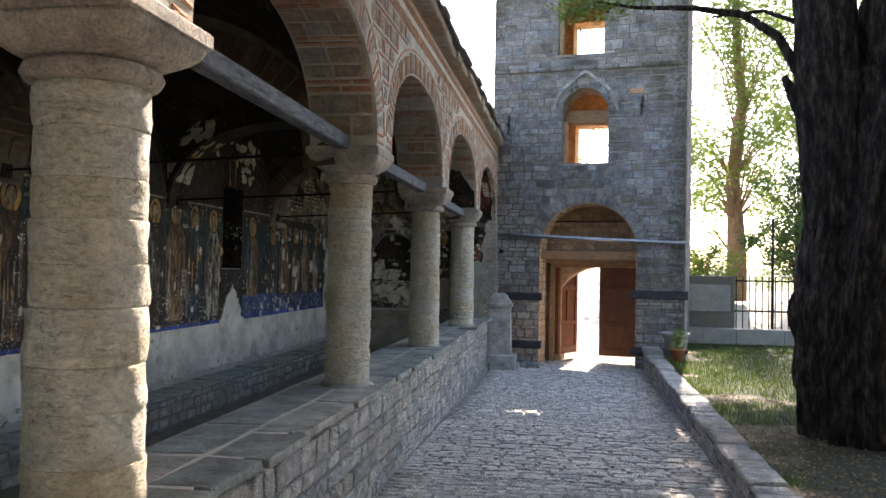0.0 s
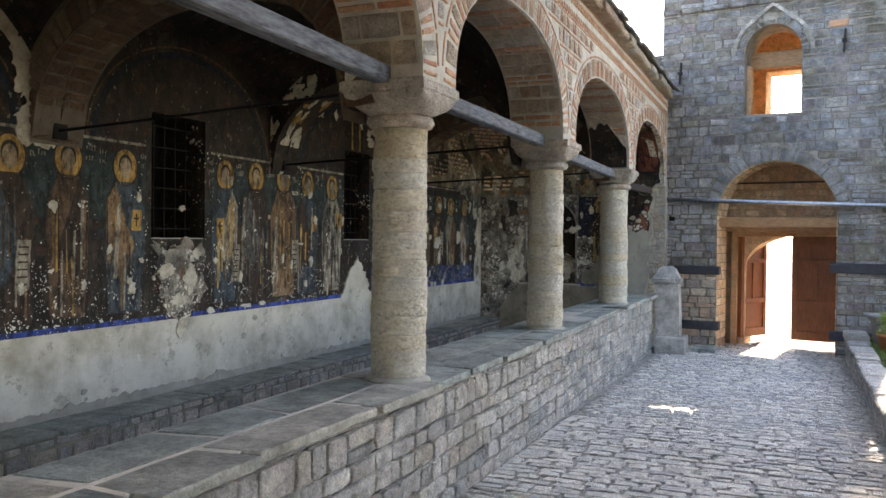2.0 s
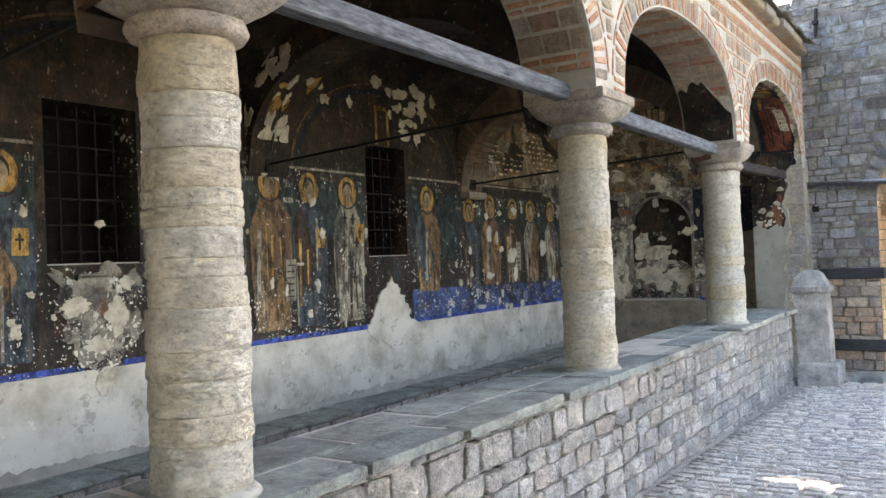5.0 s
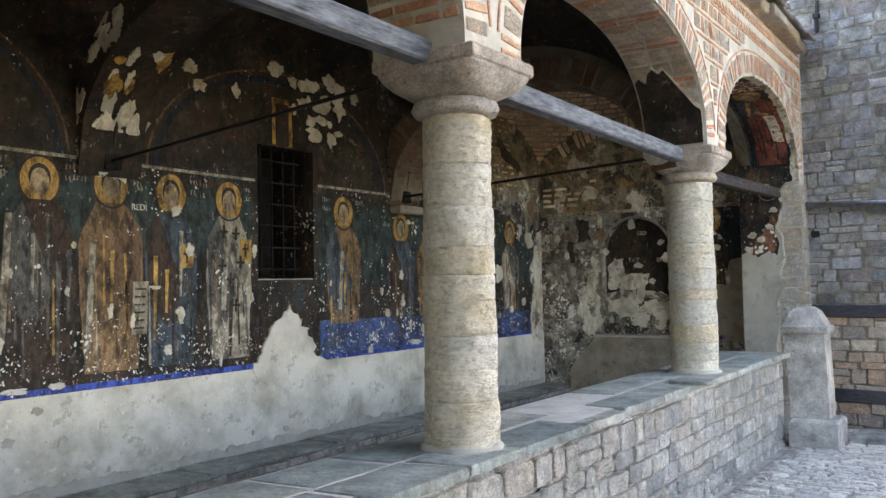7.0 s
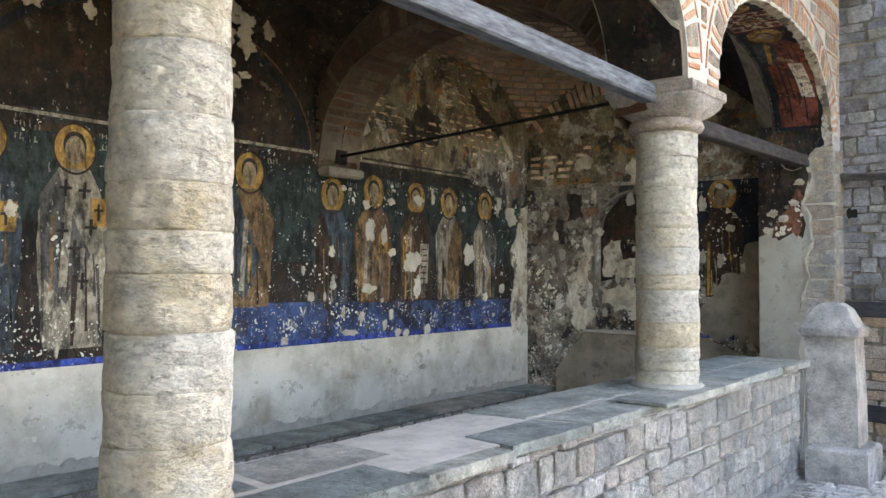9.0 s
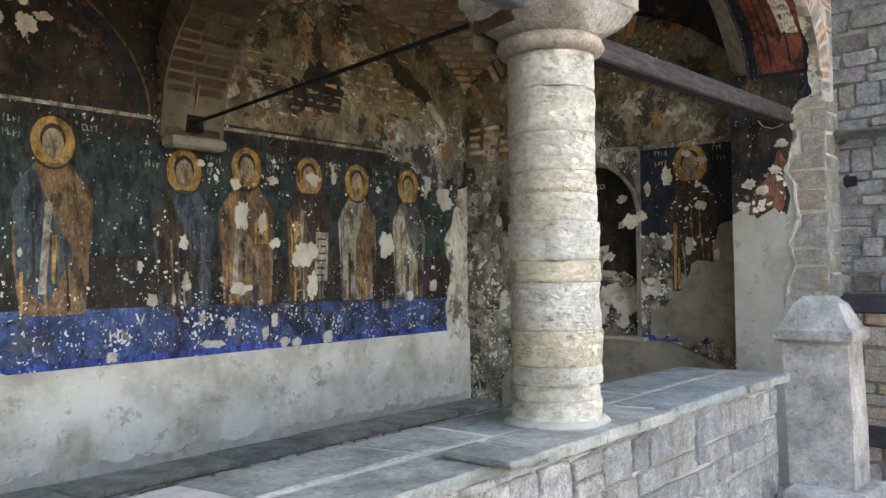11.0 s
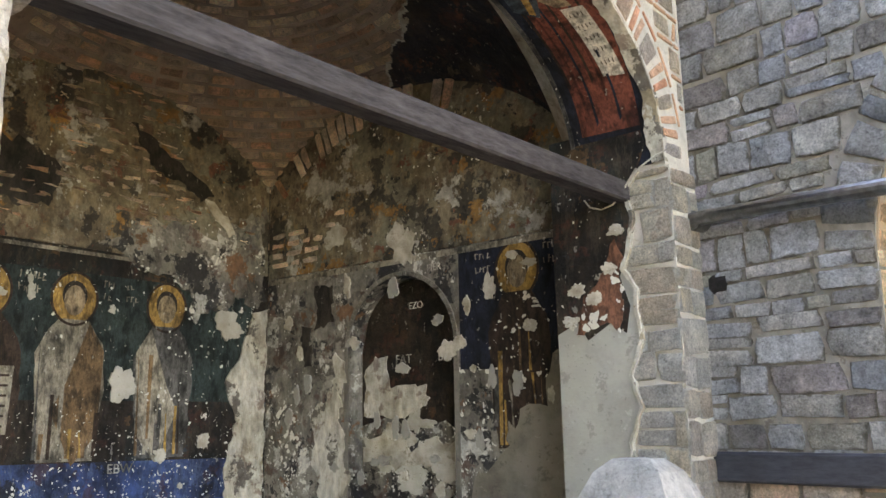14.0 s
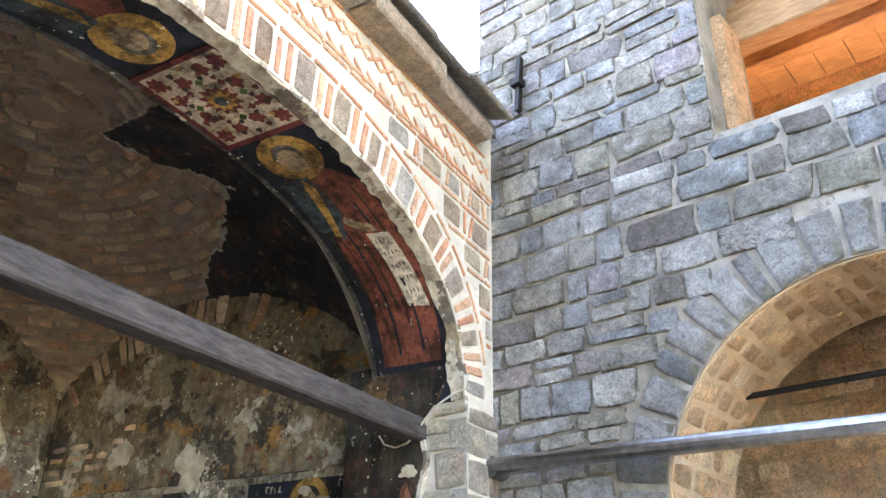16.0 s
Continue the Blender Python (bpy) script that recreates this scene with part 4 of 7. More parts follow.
for a, c in ((-4.0, 8.2), (8.55, 11.78), (12.55, 17.0)):
    b = B()
    k = int((c - a) / 0.25)
    up = [(a + (c - a) * i / k, 1.05 + 0.006 * noise.noise((i * 0.7, 0, 1))) for i in range(k + 1)]
    dn = [(a + (c - a) * i / k, 1.003 + 0.006 * noise.noise((i * 0.7, 3, 1))) for i in range(k, -1, -1)]
    b.prism(up + dn, PW, 0.001, 0.008)
    b.ob("trim", BLUELINE, label="painted ultramarine border line", category="border line", kind="structure")
b = B()
b.prism([(12.6, 1.052), (17.25, 1.052), (17.25, 1.33), (12.6, 1.4)], PW, 0.001, 0.0045)
b.ob("blue_band", BLUE, label="scratched blue painted band above the dado", category="fresco", kind="structure")
for a, c, z0, z1 in ((-3.0, 7.85, 2.0, 2.62), (8.85, 11.7, 2.0, 2.62), (12.6, 17.2, 1.75, 2.6)):
    b = B()
    b.prism([(a, z0), (c, z0), (c, z1), (a, z1)], PW, 0.0005, 0.0025)
    b.ob("green_field", TEAL, label="faded green painted ground behind the figures", category="fresco", kind="structure")
for a, c in ((-3.0, 7.85), (8.85, 11.75), (12.6, 17.2)):
    b = B()
    b.prism([(a, 2.74), (c, 2.72), (c, 2.745), (a, 2.765)], PW, 0.001, 0.009)
    b.ob("trim", ROBES[5], label="pale painted line above the figures", category="border line", kind="structure")


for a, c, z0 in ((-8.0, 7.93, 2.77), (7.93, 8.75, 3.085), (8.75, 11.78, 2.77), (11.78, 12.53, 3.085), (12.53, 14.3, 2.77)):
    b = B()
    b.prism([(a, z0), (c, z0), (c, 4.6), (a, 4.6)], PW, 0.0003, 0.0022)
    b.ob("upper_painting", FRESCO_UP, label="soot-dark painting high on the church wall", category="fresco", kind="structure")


def blob(name, P, u, v, ru, rv, mat, n, label, seed, category="patch", parent=None):
    q = random.Random(seed)
    k = 44
    ph = q.uniform(0, 6)
    pts = []
    for i in range(k):
        t = 2 * math.pi * i / k
        r = 1 + 0.5 * noise.noise((math.cos(t) * 1.3 + seed * 1.37, math.sin(t) * 1.3, ph)) + 0.3 * noise.noise((math.cos(t) * 3.4, math.sin(t) * 3.4 + seed, ph)) + 0.14 * noise.noise((math.cos(t) * 8, math.sin(t) * 8 + seed, ph)) + q.uniform(-0.05, 0.05)
        pts.append((u + ru * r * math.cos(t), v + rv * r * math.sin(t)))
    b = B()
    b.prism(pts, P, 0.0005, n + 0.00022 * (seed * 7 % 29))
    return b.ob(name, mat, parent, label if not parent else "", "" if parent else category, "" if parent else "structure")


def saint(P, u, zh, zf, robe, mantle, seed, wide=1.0, rh=0.165):
    """A painted standing figure as plain flat shapes."""
    q = random.Random(seed)
    t = thing("fresco_figure", "faded painted standing figure with ochre halo, plain robe", "fresco", tuple(P(u, zf, 0.0)), "painted figures")
    ell = lambda cu, cv, ru, rv, k=28: [(cu + ru * math.cos(6.2832 * i / k), cv + rv * math.sin(6.2832 * i / k)) for i in range(k)]
    b = B()
    b.prism(ell(u, zh, rh, rh * 1.12), P, 0.001, 0.004)
    part("halo", b, OCHRE, t, "ochre halo disc")
    b = B()
    b.prism(ell(u, zh + 0.02, rh * 0.52, rh * 0.62, 18), P, 0.0015, 0.005)
    part("hair", b, HAIR, t, "dark hair shape of the painted head")
    b = B()
    b.prism(ell(u, zh - 0.012, rh * 0.44, rh * 0.62, 16), P, 0.002, 0.0065)
    part("head", b, SKIN, t, "plain faded head shape")
    b = B()
    ring = ell(u, zh, rh, rh * 1.12, 36)
    inner = ell(u, zh, rh * 0.9, rh * 1.02, 36)
    for i in range(36):
        j = (i + 1) % 36
        b.prism([ring[i], ring[j], inner[j], inner[i]], P, 0.002, 0.0065)
    part("halo_rim", b, ROBES[0], t, "dark rim of the halo")
    w, zs = 0.23 * wide, zh - 0.14
    k = 12
    left = [(u - w * (0.45 + 0.55 * min(1, i / 2.5)) * (1 - 0.18 * max(0, i - 6) / 6) + q.uniform(-0.012, 0.012), zs - (zs - zf) * i / k) for i in range(k + 1)]
    right = [(u + w * (0.45 + 0.55 * min(1, i / 2.5)) * (1 - 0.18 * max(0, i - 6) / 6) + q.uniform(-0.012, 0.012), zs - (zs - zf) * i / k) for i in range(k, -1, -1)]
    b = B()
    b.prism(left + right, P, 0.0015, 0.005)
    part("robe", b, robe, t)
    s = q.choice((-1, 1))
    b = B()
    b.prism([(u + s * w * 0.5, zs - 0.02), (u + s * w * 0.98, zs - 0.2), (u + s * w * 0.9, zs - 0.75), (u + s * w * 0.2, zs - 0.95), (u - s * w * 0.5, zs - 0.6), (u - s * w * 0.1, zs - 0.42)][::s], P, 0.002, 0.007)
    part("mantle", b, mantle, t)
    for sg in (-1, 1):
        for row in range(2):
            f = u + sg * (rh + 0.035) + (0 if sg > 0 else -0.12)
            for j in range(q.choice((2, 3, 4))):
                z = zh + 0.1 - row * 0.09 + q.uniform(-0.006, 0.006)
                h = q.uniform(0.03, 0.05)
                sl = q.uniform(-0.008, 0.008)
                b = B()
                b.prism([(f, z), (f + 0.007, z), (f + 0.007 + sl, z + h), (f + sl, z + h)], P, 0.001, 0.007)
                if q.random() < 0.6:
                    e = z + h * q.choice((0.1, 0.5, 0.85))
                    b.prism([(f, e), (f + 0.022, e), (f + 0.022, e + 0.006), (f, e + 0.006)], P, 0.001, 0.0075)
                part("letter", b, ROBES[5], t, "illegible pale painted letter beside the halo")
                f += 0.032
    for j in range(9):
        f = u + w * (-0.85 + 0.2 * j) + q.uniform(-0.02, 0.02)
        z1 = zs - q.uniform(0.12, 0.75)
        z0 = max(zf + 0.02, z1 - q.uniform(0.3, 0.9))
        b = B()
        b.prism([(f - 0.009, z0), (f + 0.012, z0), (f + 0.007 + q.uniform(-0.04, 0.04), z1), (f - 0.006, z1)], P, 0.003, 0.009)
        part("fold", b, q.choice((ROBES[2], ROBES[5], ROBES[1], ROBES[0], OCHRE)), t)
    return t


q = random.Random(51)
for u, zh, r, m, wide in ((5.05, 2.5, 0, 2, 1.0), (5.7, 2.5, 3, 1, 1.0), (6.3, 2.5, 0, 4, 1.0), (6.9, 2.52, 3, 0, 1.0), (7.58, 2.5, 4, 1, 1.1), (9.1, 2.53, 4, 5, 1.0), (9.68, 2.55, 0, 2, 1.15), (10.26, 2.56, 1, 3, 1.2), (10.82, 2.53, 4, 0, 1.1), (11.44, 2.52, 5, 2, 1.1), (12.98, 2.5, 1, 4, 1.15), (13.96, 2.38, 4, 0, 1.1), (14.53, 2.45, 3, 1, 1.15), (15.18, 2.43, 0, 3, 1.1), (15.75, 2.42, 5, 1, 1.0), (16.44, 2.42, 2, 5, 1.0)):
    saint(PW, u, zh, 1.12 if u < 12.6 else 1.36, ROBES[r], ROBES[m], int(u * 100), wide)

# books, scrolls and crosses that the painted figures bear


def painted_panel(name, u, z, w, h, lean, mat, n, label):
    b = B()
    b.prism([(u - w / 2, z - h / 2), (u + w / 2, z - h / 2), (u + w / 2 + lean, z + h / 2), (u - w / 2 + lean, z + h / 2)], PW, 0.001, n)
    b.ob(name, mat, label=label, category="fresco", kind="structure")


for u, z in ((9.0, 1.95), (10.97, 2.02), (11.62, 2.08), (7.72, 2.0), (14.66, 1.95), (5.85, 1.95)):
    painted_panel("painted_book", u, z, 0.13, 0.2, 0.01, OCHRE, 0.0095, "ochre painted book on the fresco")
    painted_panel("painted_cross", u, z, 0.018, 0.12, 0.0, HAIR, 0.0102, "dark painted cross on a book")
    painted_panel("painted_cross", u, z + 0.015, 0.07, 0.018, 0.0, HAIR, 0.0105, "dark painted cross on a book")
for u, z in ((10.5, 1.6), (9.28, 1.55), (15.3, 1.75), (6.42, 1.6)):
    painted_panel("painted_scroll", u, z, 0.14, 0.42, 0.02, ROBES[5], 0.0095, "pale painted scroll on the fresco")
    for k in range(6):
        painted_panel("script_bar", u + 0.004 * k - 0.005, z - 0.16 + 0.062 * k, 0.1, 0.014, 0.0, ROBES[0], 0.0102, "illegible dark script on a painted scroll")
for du, dz in ((-0.07, -0.3), (0.07, -0.31), (0.12, -0.57), (0.0, -0.72), (-0.09, -0.6), (0.06, -0.95)):
    for w, h in ((0.022, 0.12), (0.09, 0.022)):
        painted_panel("painted_cross", 11.44 + du, 2.54 + dz, w, h, 0.008, HAIR, 0.0102 if h > w else 0.0105, "dark painted cross on a pale vestment")
for u, z, w, h in ((9.4, 1.85, 0.05, 0.9), (10.05, 1.7, 0.05, 0.8), (11.36, 1.9, 0.06, 0.7), (12.9, 1.8, 0.05, 0.6), (7.45, 1.8, 0.05, 0.7), (14.4, 1.8, 0.05, 0.6), (15.05, 1.85, 0.04, 0.6)):
    painted_panel("painted_stole", u, z, w, h, 0.05, ROBES[5], 0.0094, "pale painted stole falling over a robe")

# losses, patches and the plaster below the windows


def torn(name, P, pts, mat, n0, n1, label, seed, category="plaster", rough=0.025):
    """A patch with a torn outline."""
    out = []
    for (u0, v0), (u1, v1) in zip(pts, pts[1:] + pts[:1]):
        k = max(2, int(math.hypot(u1 - u0, v1 - v0) / 0.035))
        for i in range(k):
            f = i / k
            u, v = u0 + (u1 - u0) * f, v0 + (v1 - v0) * f
            w = lambda s: rough * (noise.noise((u * 7, v * 7, seed + s)) + 0.7 * noise.noise((u * 21, v * 21, seed + s)))
            out.append((u + w(0), v + w(20)))
    b = B()
    b.prism(out, P, n0, n1 + 0.00035 * (seed * 3 % 11))
    return b.ob(name, mat, None, label, category, "structure")


torn("plaster_patch", PW, [(7.93, 1.79), (8.74, 1.79), (8.7, 1.5), (8.74, 1.3), (8.6, 1.1), (8.42, 1.0), (8.3, 0.99), (8.16, 1.1), (8.03, 1.25), (8.02, 1.55)], FRESCO_END, 0.001, 0.017, "torn pale plaster patch under a barred window", 1, rough=0.09)
for i, (u, v, ru, rv) in enumerate(((8.15, 1.5, 0.13, 0.07), (8.5, 1.4, 0.1, 0.13), (8.3, 1.2, 0.12, 0.06), (8.38, 0.9, 0.07, 0.09), (8.6, 1.66, 0.08, 0.05))):
    blob("plaster_patch", PW, u, v, ru, rv, PATCH, 0.0205, "cream bare plaster under a barred window", 30 + i, "plaster")
torn("plaster_patch", PW, [(11.72, 0.98), (11.8, 1.2), (11.98, 1.4), (12.15, 1.55), (12.3, 1.47), (12.42, 1.25), (12.62, 0.98), (12.5, 0.8), (12.2, 0.74), (11.9, 0.82)], PLASTER, 0.001, 0.017, "torn grey plaster patch under a barred window", 3, rough=0.09)
torn("plaster_patch", PW, [(17.0, 0.9), (17.34, 0.9), (17.34, 2.5), (17.2, 2.45), (17.1, 2.1), (16.95, 1.9), (17.08, 1.6), (16.98, 1.3)], WORN, 0.001, 0.0166, "white bare plaster in the corner of the wall", 4)
for cu, h in UPPER:
    for off, wd, mat, label in ((0.06, 0.02, ROBES[3], "brown painted line along the vault's edge"), (0.12, 0.06, NAVY, "dark painted band along the vault's edge")):
        arc = Arc(cu, h - 0.27 - off, 2.74, 1.12 - off, 2.0)
        b = B()
        n = 40
        for i in range(n):
            s0, s1 = arc.len * i / n, arc.len * (i + 1) / n
            b.prism([tuple(arc.at(s0, 0)), tuple(arc.at(s1, 0)), tuple(arc.at(s1, -wd)), tuple(arc.at(s0, -wd))], PW, 0.001, 0.005)
        b.ob("trim", mat, label=label, category="border line", kind="structure")
for y in (6.56, 10.2):
    torn("plaster_strip", PW, [(y - 0.1, 2.78), (y + 0.02, 2.8), (y - 0.02, 3.2), (y - 0.3, 3.75), (y - 0.42, 3.7), (y - 0.16, 3.2)], PATCH, 0.001, 0.008, "torn ochre plaster strip on the vault's foot", int(y), "patch", 0.07)
    torn("plaster_strip", PW, [(y + 0.1, 2.8), (y + 0.3, 2.9), (y + 0.42, 3.3), (y + 0.3, 3.5), (y + 0.14, 3.2)], OLDPLASTER, 0.001, 0.008, "torn grey plaster on the vault's foot", int(y) + 4, "patch", 0.09)
    torn("plaster_strip", PW, [(y - 0.18, 2.6), (y + 0.2, 2.62), (y + 0.24, 2.9), (y + 0.02, 3.02), (y - 0.2, 2.85)], PATCH, 0.001, 0.009, "cream plaster round a rod's anchor", int(y) + 8, "patch", 0.08)
# bare vault walls above the figures of the last bay
torn("lunette", PW, [(14.3, 2.78), (17.34, 2.76), (17.34, 4.35), (14.3, 4.35)], FRESCO_OCHRE, 0.0005, 0.012, "brown lunette with worn ochre painting and bare plaster", 6, "fresco", 0.0)
torn("lunette_loss", PW, [(15.9, 2.8), (16.3, 3.05), (16.8, 3.0), (17.3, 3.3), (17.3, 2.5), (17.0, 2.55), (16.7, 2.3), (16.6, 2.62), (16.2, 2.7)], FRESCO_END, 0.001, 0.0135, "cream bare plaster in the corner of the lunette", 9, "patch", 0.09)
torn("lunette_loss", PW, [(16.08, 3.74), (16.24, 3.68), (16.4, 3.54), (16.62, 3.46), (16.78, 3.32), (16.7, 3.28), (16.5, 3.36), (16.34, 3.42), (16.2, 3.54)], HAIR, 0.001, 0.0225, "black remnant of painting in the worn lunette", 11, "fresco", 0.06)
torn("lunette_loss", PW, [(16.72, 3.3), (16.82, 3.28), (17.0, 3.06), (16.92, 3.04)], PATCH, 0.001, 0.0225, "cream strip of bare plaster in the worn lunette", 10, "patch", 0.04)
torn("lunette_loss", PW, [(14.95, 2.95), (15.2, 3.05), (15.5, 2.98), (15.6, 3.3), (15.3, 3.42), (15.05, 3.3)], HAIR, 0.001, 0.0135, "dark remnant of painting in the worn lunette", 12, "fresco", 0.09)
g = B()
q6 = random.Random(66)
z = 2.9
while z < 4.3:
    y = 14.35
    while y < 17.2:
        w = q6.uniform(0.12, 0.24)
        if noise.noise((y * 1.1, z * 1.4, 3)) > 0.02 + 0.5 * max(0, 3.2 - z):
            g.tile(PW, y, y + w - 0.02, z, z + 0.062, 0.014, 0.012, 0.02, 0.0, q6)
        y += w
    z += 0.08
g.ob("lunette_bricks", VAULTSTONE, painted, kind="stuff")
# cream plaster left on the foot of the painted arch
arch_foot = Arc((INNER + BACK) / 2, (INNER - BACK) / 2 - 0.02, 2.62, 1.08, 2.2)
PA = lambda u, v, n: (arch_foot.at(u, -n)[0], shear(arch_foot.at(u, -n)[0], COLS[3][1]) + v, arch_foot.at(u, -n)[1])
qa = random.Random(88)
for i in range(26):
    u = 0.06 + 1.1 * qa.random() ** 1.3
    blob("paint_loss", PA, u, qa.uniform(-0.17, 0.17), qa.uniform(0.03, 0.11), qa.uniform(0.02, 0.07), (PATCH, WORN, OCHRE, OLDPLASTER)[i % 4], 0.004, "cream bare plaster on the foot of an arch", 620 + i)
PB = lambda u, v, n: (arch_foot.at(u, v)[0], shear(arch_foot.at(u, v)[0], COLS[3][1]) - 0.27 - n, arch_foot.at(u, v)[1])
for i in range(22):
    u = 0.05 + 1.3 * qa.random() ** 1.3
    blob("paint_loss", PB, u, qa.uniform(0.06, 0.34), qa.uniform(0.03, 0.1), qa.uniform(0.03, 0.09), (WORN, PATCH, OLDPLASTER)[i % 3], 0.004, "cream bare plaster on the face of an arch", 660 + i)
# small painted frame beside a window
for u0, u1, z0, z1 in ((11.98, 12.02, 3.1, 3.55), (12.2, 12.24, 3.1, 3.5), (12.02, 12.2, 3.5, 3.55)):
    b = B()
    b.prism([(u0, z0), (u1, z0), (u1, z1), (u0, z1)], PW, 0.001, 0.006)
    b.ob("painted_frame", OCHRE, label="ochre painted frame above a barred window", category="fresco", kind="structure")
for i in range(34):
    blob("paint_loss", PW, q.uniform(11.0, 13.2) if i % 4 == 0 else q.uniform(12.25, 12.95), q.uniform(3.15, 3.9), q.uniform(0.03, 0.1), q.uniform(0.025, 0.07), PATCH, 0.007, "cream patch of bare plaster", 100 + i)
for y in (6.56, 10.22):
    for i in range(7):
        blob("paint_loss", PW, y + q.uniform(-0.14, 0.16), q.uniform(2.75, 3.55), q.uniform(0.05, 0.13), q.uniform(0.06, 0.16), PATCH, 0.007, "cream patch of bare plaster", 150 + i + int(y))
for i in range(60):
    blob("paint_loss", PW, q.uniform(5.0, 17.0), q.uniform(1.1, 2.55), q.uniform(0.015, 0.05), q.uniform(0.015, 0.06), PATCH, 0.012, "small white chip in the painted plaster", 200 + i)
for i in range(10):
    blob("paint_loss", PW, q.uniform(14.4, 17.2), q.uniform(1.4, 2.6), q.uniform(0.04, 0.1), q.uniform(0.05, 0.13), PLASTER, 0.011, "white patch of bare plaster", 300 + i)
for i in range(14):
    blob("paint_loss", PW, q.uniform(5.0, 17.0), 1.04 + q.uniform(-0.01, 0.05), q.uniform(0.04, 0.1), q.uniform(0.02, 0.05), PLASTER, 0.014, "white chip along the blue line", 340 + i)
for i in range(18):
    blob("plaster_chip", PW, q.uniform(4.5, 17.2), 0.3 + 0.6 * q.random() ** 2, q.uniform(0.015, 0.05), q.uniform(0.015, 0.04), OLDPLASTER, 0.0155, "grey chip in the white dado", 400 + i)


b = B()
k = 420
up = [(3.5 + 13.8 * i / k, 0.345 + 0.06 * noise.noise((i * 0.11, 4, 0)) + 0.035 * noise.noise((i * 0.4, 7, 0)) + 0.02 * noise.noise((i * 1.1, 9, 0))) for i in range(k + 1)]
for (u0, v0), (u1, v1) in zip(up, up[1:]):
    b.prism([(u0, 0.24), (u1, 0.24), (u1, v1), (u0, v0)], PW, 0.001, 0.0245)
b.weld = True
b.ob("dado_foot", OLDPLASTER, None, "worn grey foot of the plaster dado", "plaster", "structure")


def barred_window(a, c, z0, z1):
    w = thing("window", "small dark window with an iron grille in the painted wall", "window", (BACK, (a + c) / 2, z0), "barred windows", "structure")
    # flat near-black panel, coloured as the shade of the room behind the bars
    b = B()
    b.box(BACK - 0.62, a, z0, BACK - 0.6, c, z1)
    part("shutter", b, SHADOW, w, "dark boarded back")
    for i in range(5):
        b = B()
        u = a + (c - a) * (i + 0.5) / 5
        b.tube([(BACK - 0.2, u, z0), (BACK - 0.2, u, z1)], [0.011, 0.011], 8)
        part("bar", b, GRILLE, w)
    for i in range(6):
        b = B()
        z = z0 + (z1 - z0) * (i + 0.5) / 6
        b.tube([(BACK - 0.2, a, z), (BACK - 0.2, c, z)], [0.009, 0.009], 8)
        part("bar", b, GRILLE, w)
    b = B()
    b.box(BACK - 0.3, a + 0.002, z0 - 0.02, BACK - 0.01, c - 0.002, z0 + 0.012, bevel=0.006)
    part("window_sill", b, OLDPLASTER, w)


for w in WINS:
    barred_window(*w)

# ---- end wall ----
PE = frame_of((0, END, 0), (1, 0, 0), (0, 0, 1), (0, -1, 0))
b = B()
niche = dict(u0=-4.6, u1=-3.6, z0=0.98, top=arch_top(-4.1, 0.5, 2.08, 0.5))
wall_with(b, PE, BACK - 0.7, INNER - 0.25, -0.35, 5.3, -0.14, 0, [niche])
b.box(BACK - 0.7, END + 0.14, -0.35, -2.0, END + 0.35, 5.3)
b.ob("wall_end", FRESCO_END, label="end wall of the porch with flaking painting and an arched niche", category="wall", kind="structure")
b = B()
b.prism([(BACK + 0.45, BENCH - 0.3), (-2.6, BENCH - 0.3), (-2.6, 0.7), (-3.3, 0.96), (-4.7, 0.96), (-5.1, 0.5)], PE, 0.0, 0.05)
b.ob("dado", ENDPLASTER, label="rough ochre-grey plaster below the niche", category="plaster", kind="structure")
b = B()
nt = arch_top(-4.1, 0.49, 2.08, 0.49)
pts = [(-4.59, 1.55), (-4.3, 1.62), (-4.1, 1.5), (-3.8, 1.58), (-3.61, 1.45)] + [(-3.61 - 0.98 * i / 16, nt(-3.61 - 0.98 * i / 16)) for i in range(17)]
b.prism(pts, PE, -0.1395, -0.132)
b.ob("niche_painting", FRESCO_UP, label="blackened painting in the arched niche", category="fresco", kind="structure")
arcN = Arc(-4.1, 0.5, 2.08, 0.5)
b = B()
for i in range(40):
    b.tile(lambda s, r, n: PE(*arcN.at(s, r), n), arcN.len * i / 40, arcN.len * (i + 1) / 40, 0.0, 0.035, 0.012, 0.003, 0.0)
for x in (-4.635, -3.6):
    b.box(x, END - 0.012, 0.98, x + 0.035, END + 0.01, 2.08)
b.ob("niche_border", NICHEEDGE, label="raised plaster border round the niche", category="border", kind="structure")
b = B()
b.box(-4.72, END - 0.1, 0.955, -3.5, END + 0.14, 0.985, bevel=0.006)
b.ob("niche_sill", OLDPLASTER, label="thin plaster sill of the niche", category="sill", kind="structure")
b = B()
b.prism([(BACK + 0.02, 2.68), (-2.62, 2.66), (-2.62, 2.7), (BACK + 0.02, 2.72)], PE, 0.001, 0.007)
b.ob("trim", ROBES[5], label="pale painted line on the end wall", category="border line", kind="structure")
b = B()
b.prism([(-3.55, 1.9), (-2.63, 1.85), (-2.63, 2.66), (-3.55, 2.67)], PE, 0.001, 0.003)
b.ob("navy_field", NAVY, label="dark blue painted ground behind the halo", category="fresco", kind="structure")
torn("lunette", PE, [(BACK + 0.02, 2.73), (-2.63, 2.71), (-2.63, 4.4), (BACK + 0.02, 4.4)], FRESCO_OCHRE, 0.0005, 0.01, "brown lunette of the end wall with worn ochre painting", 7, "fresco", 0.0)
g = B()
z = 2.8
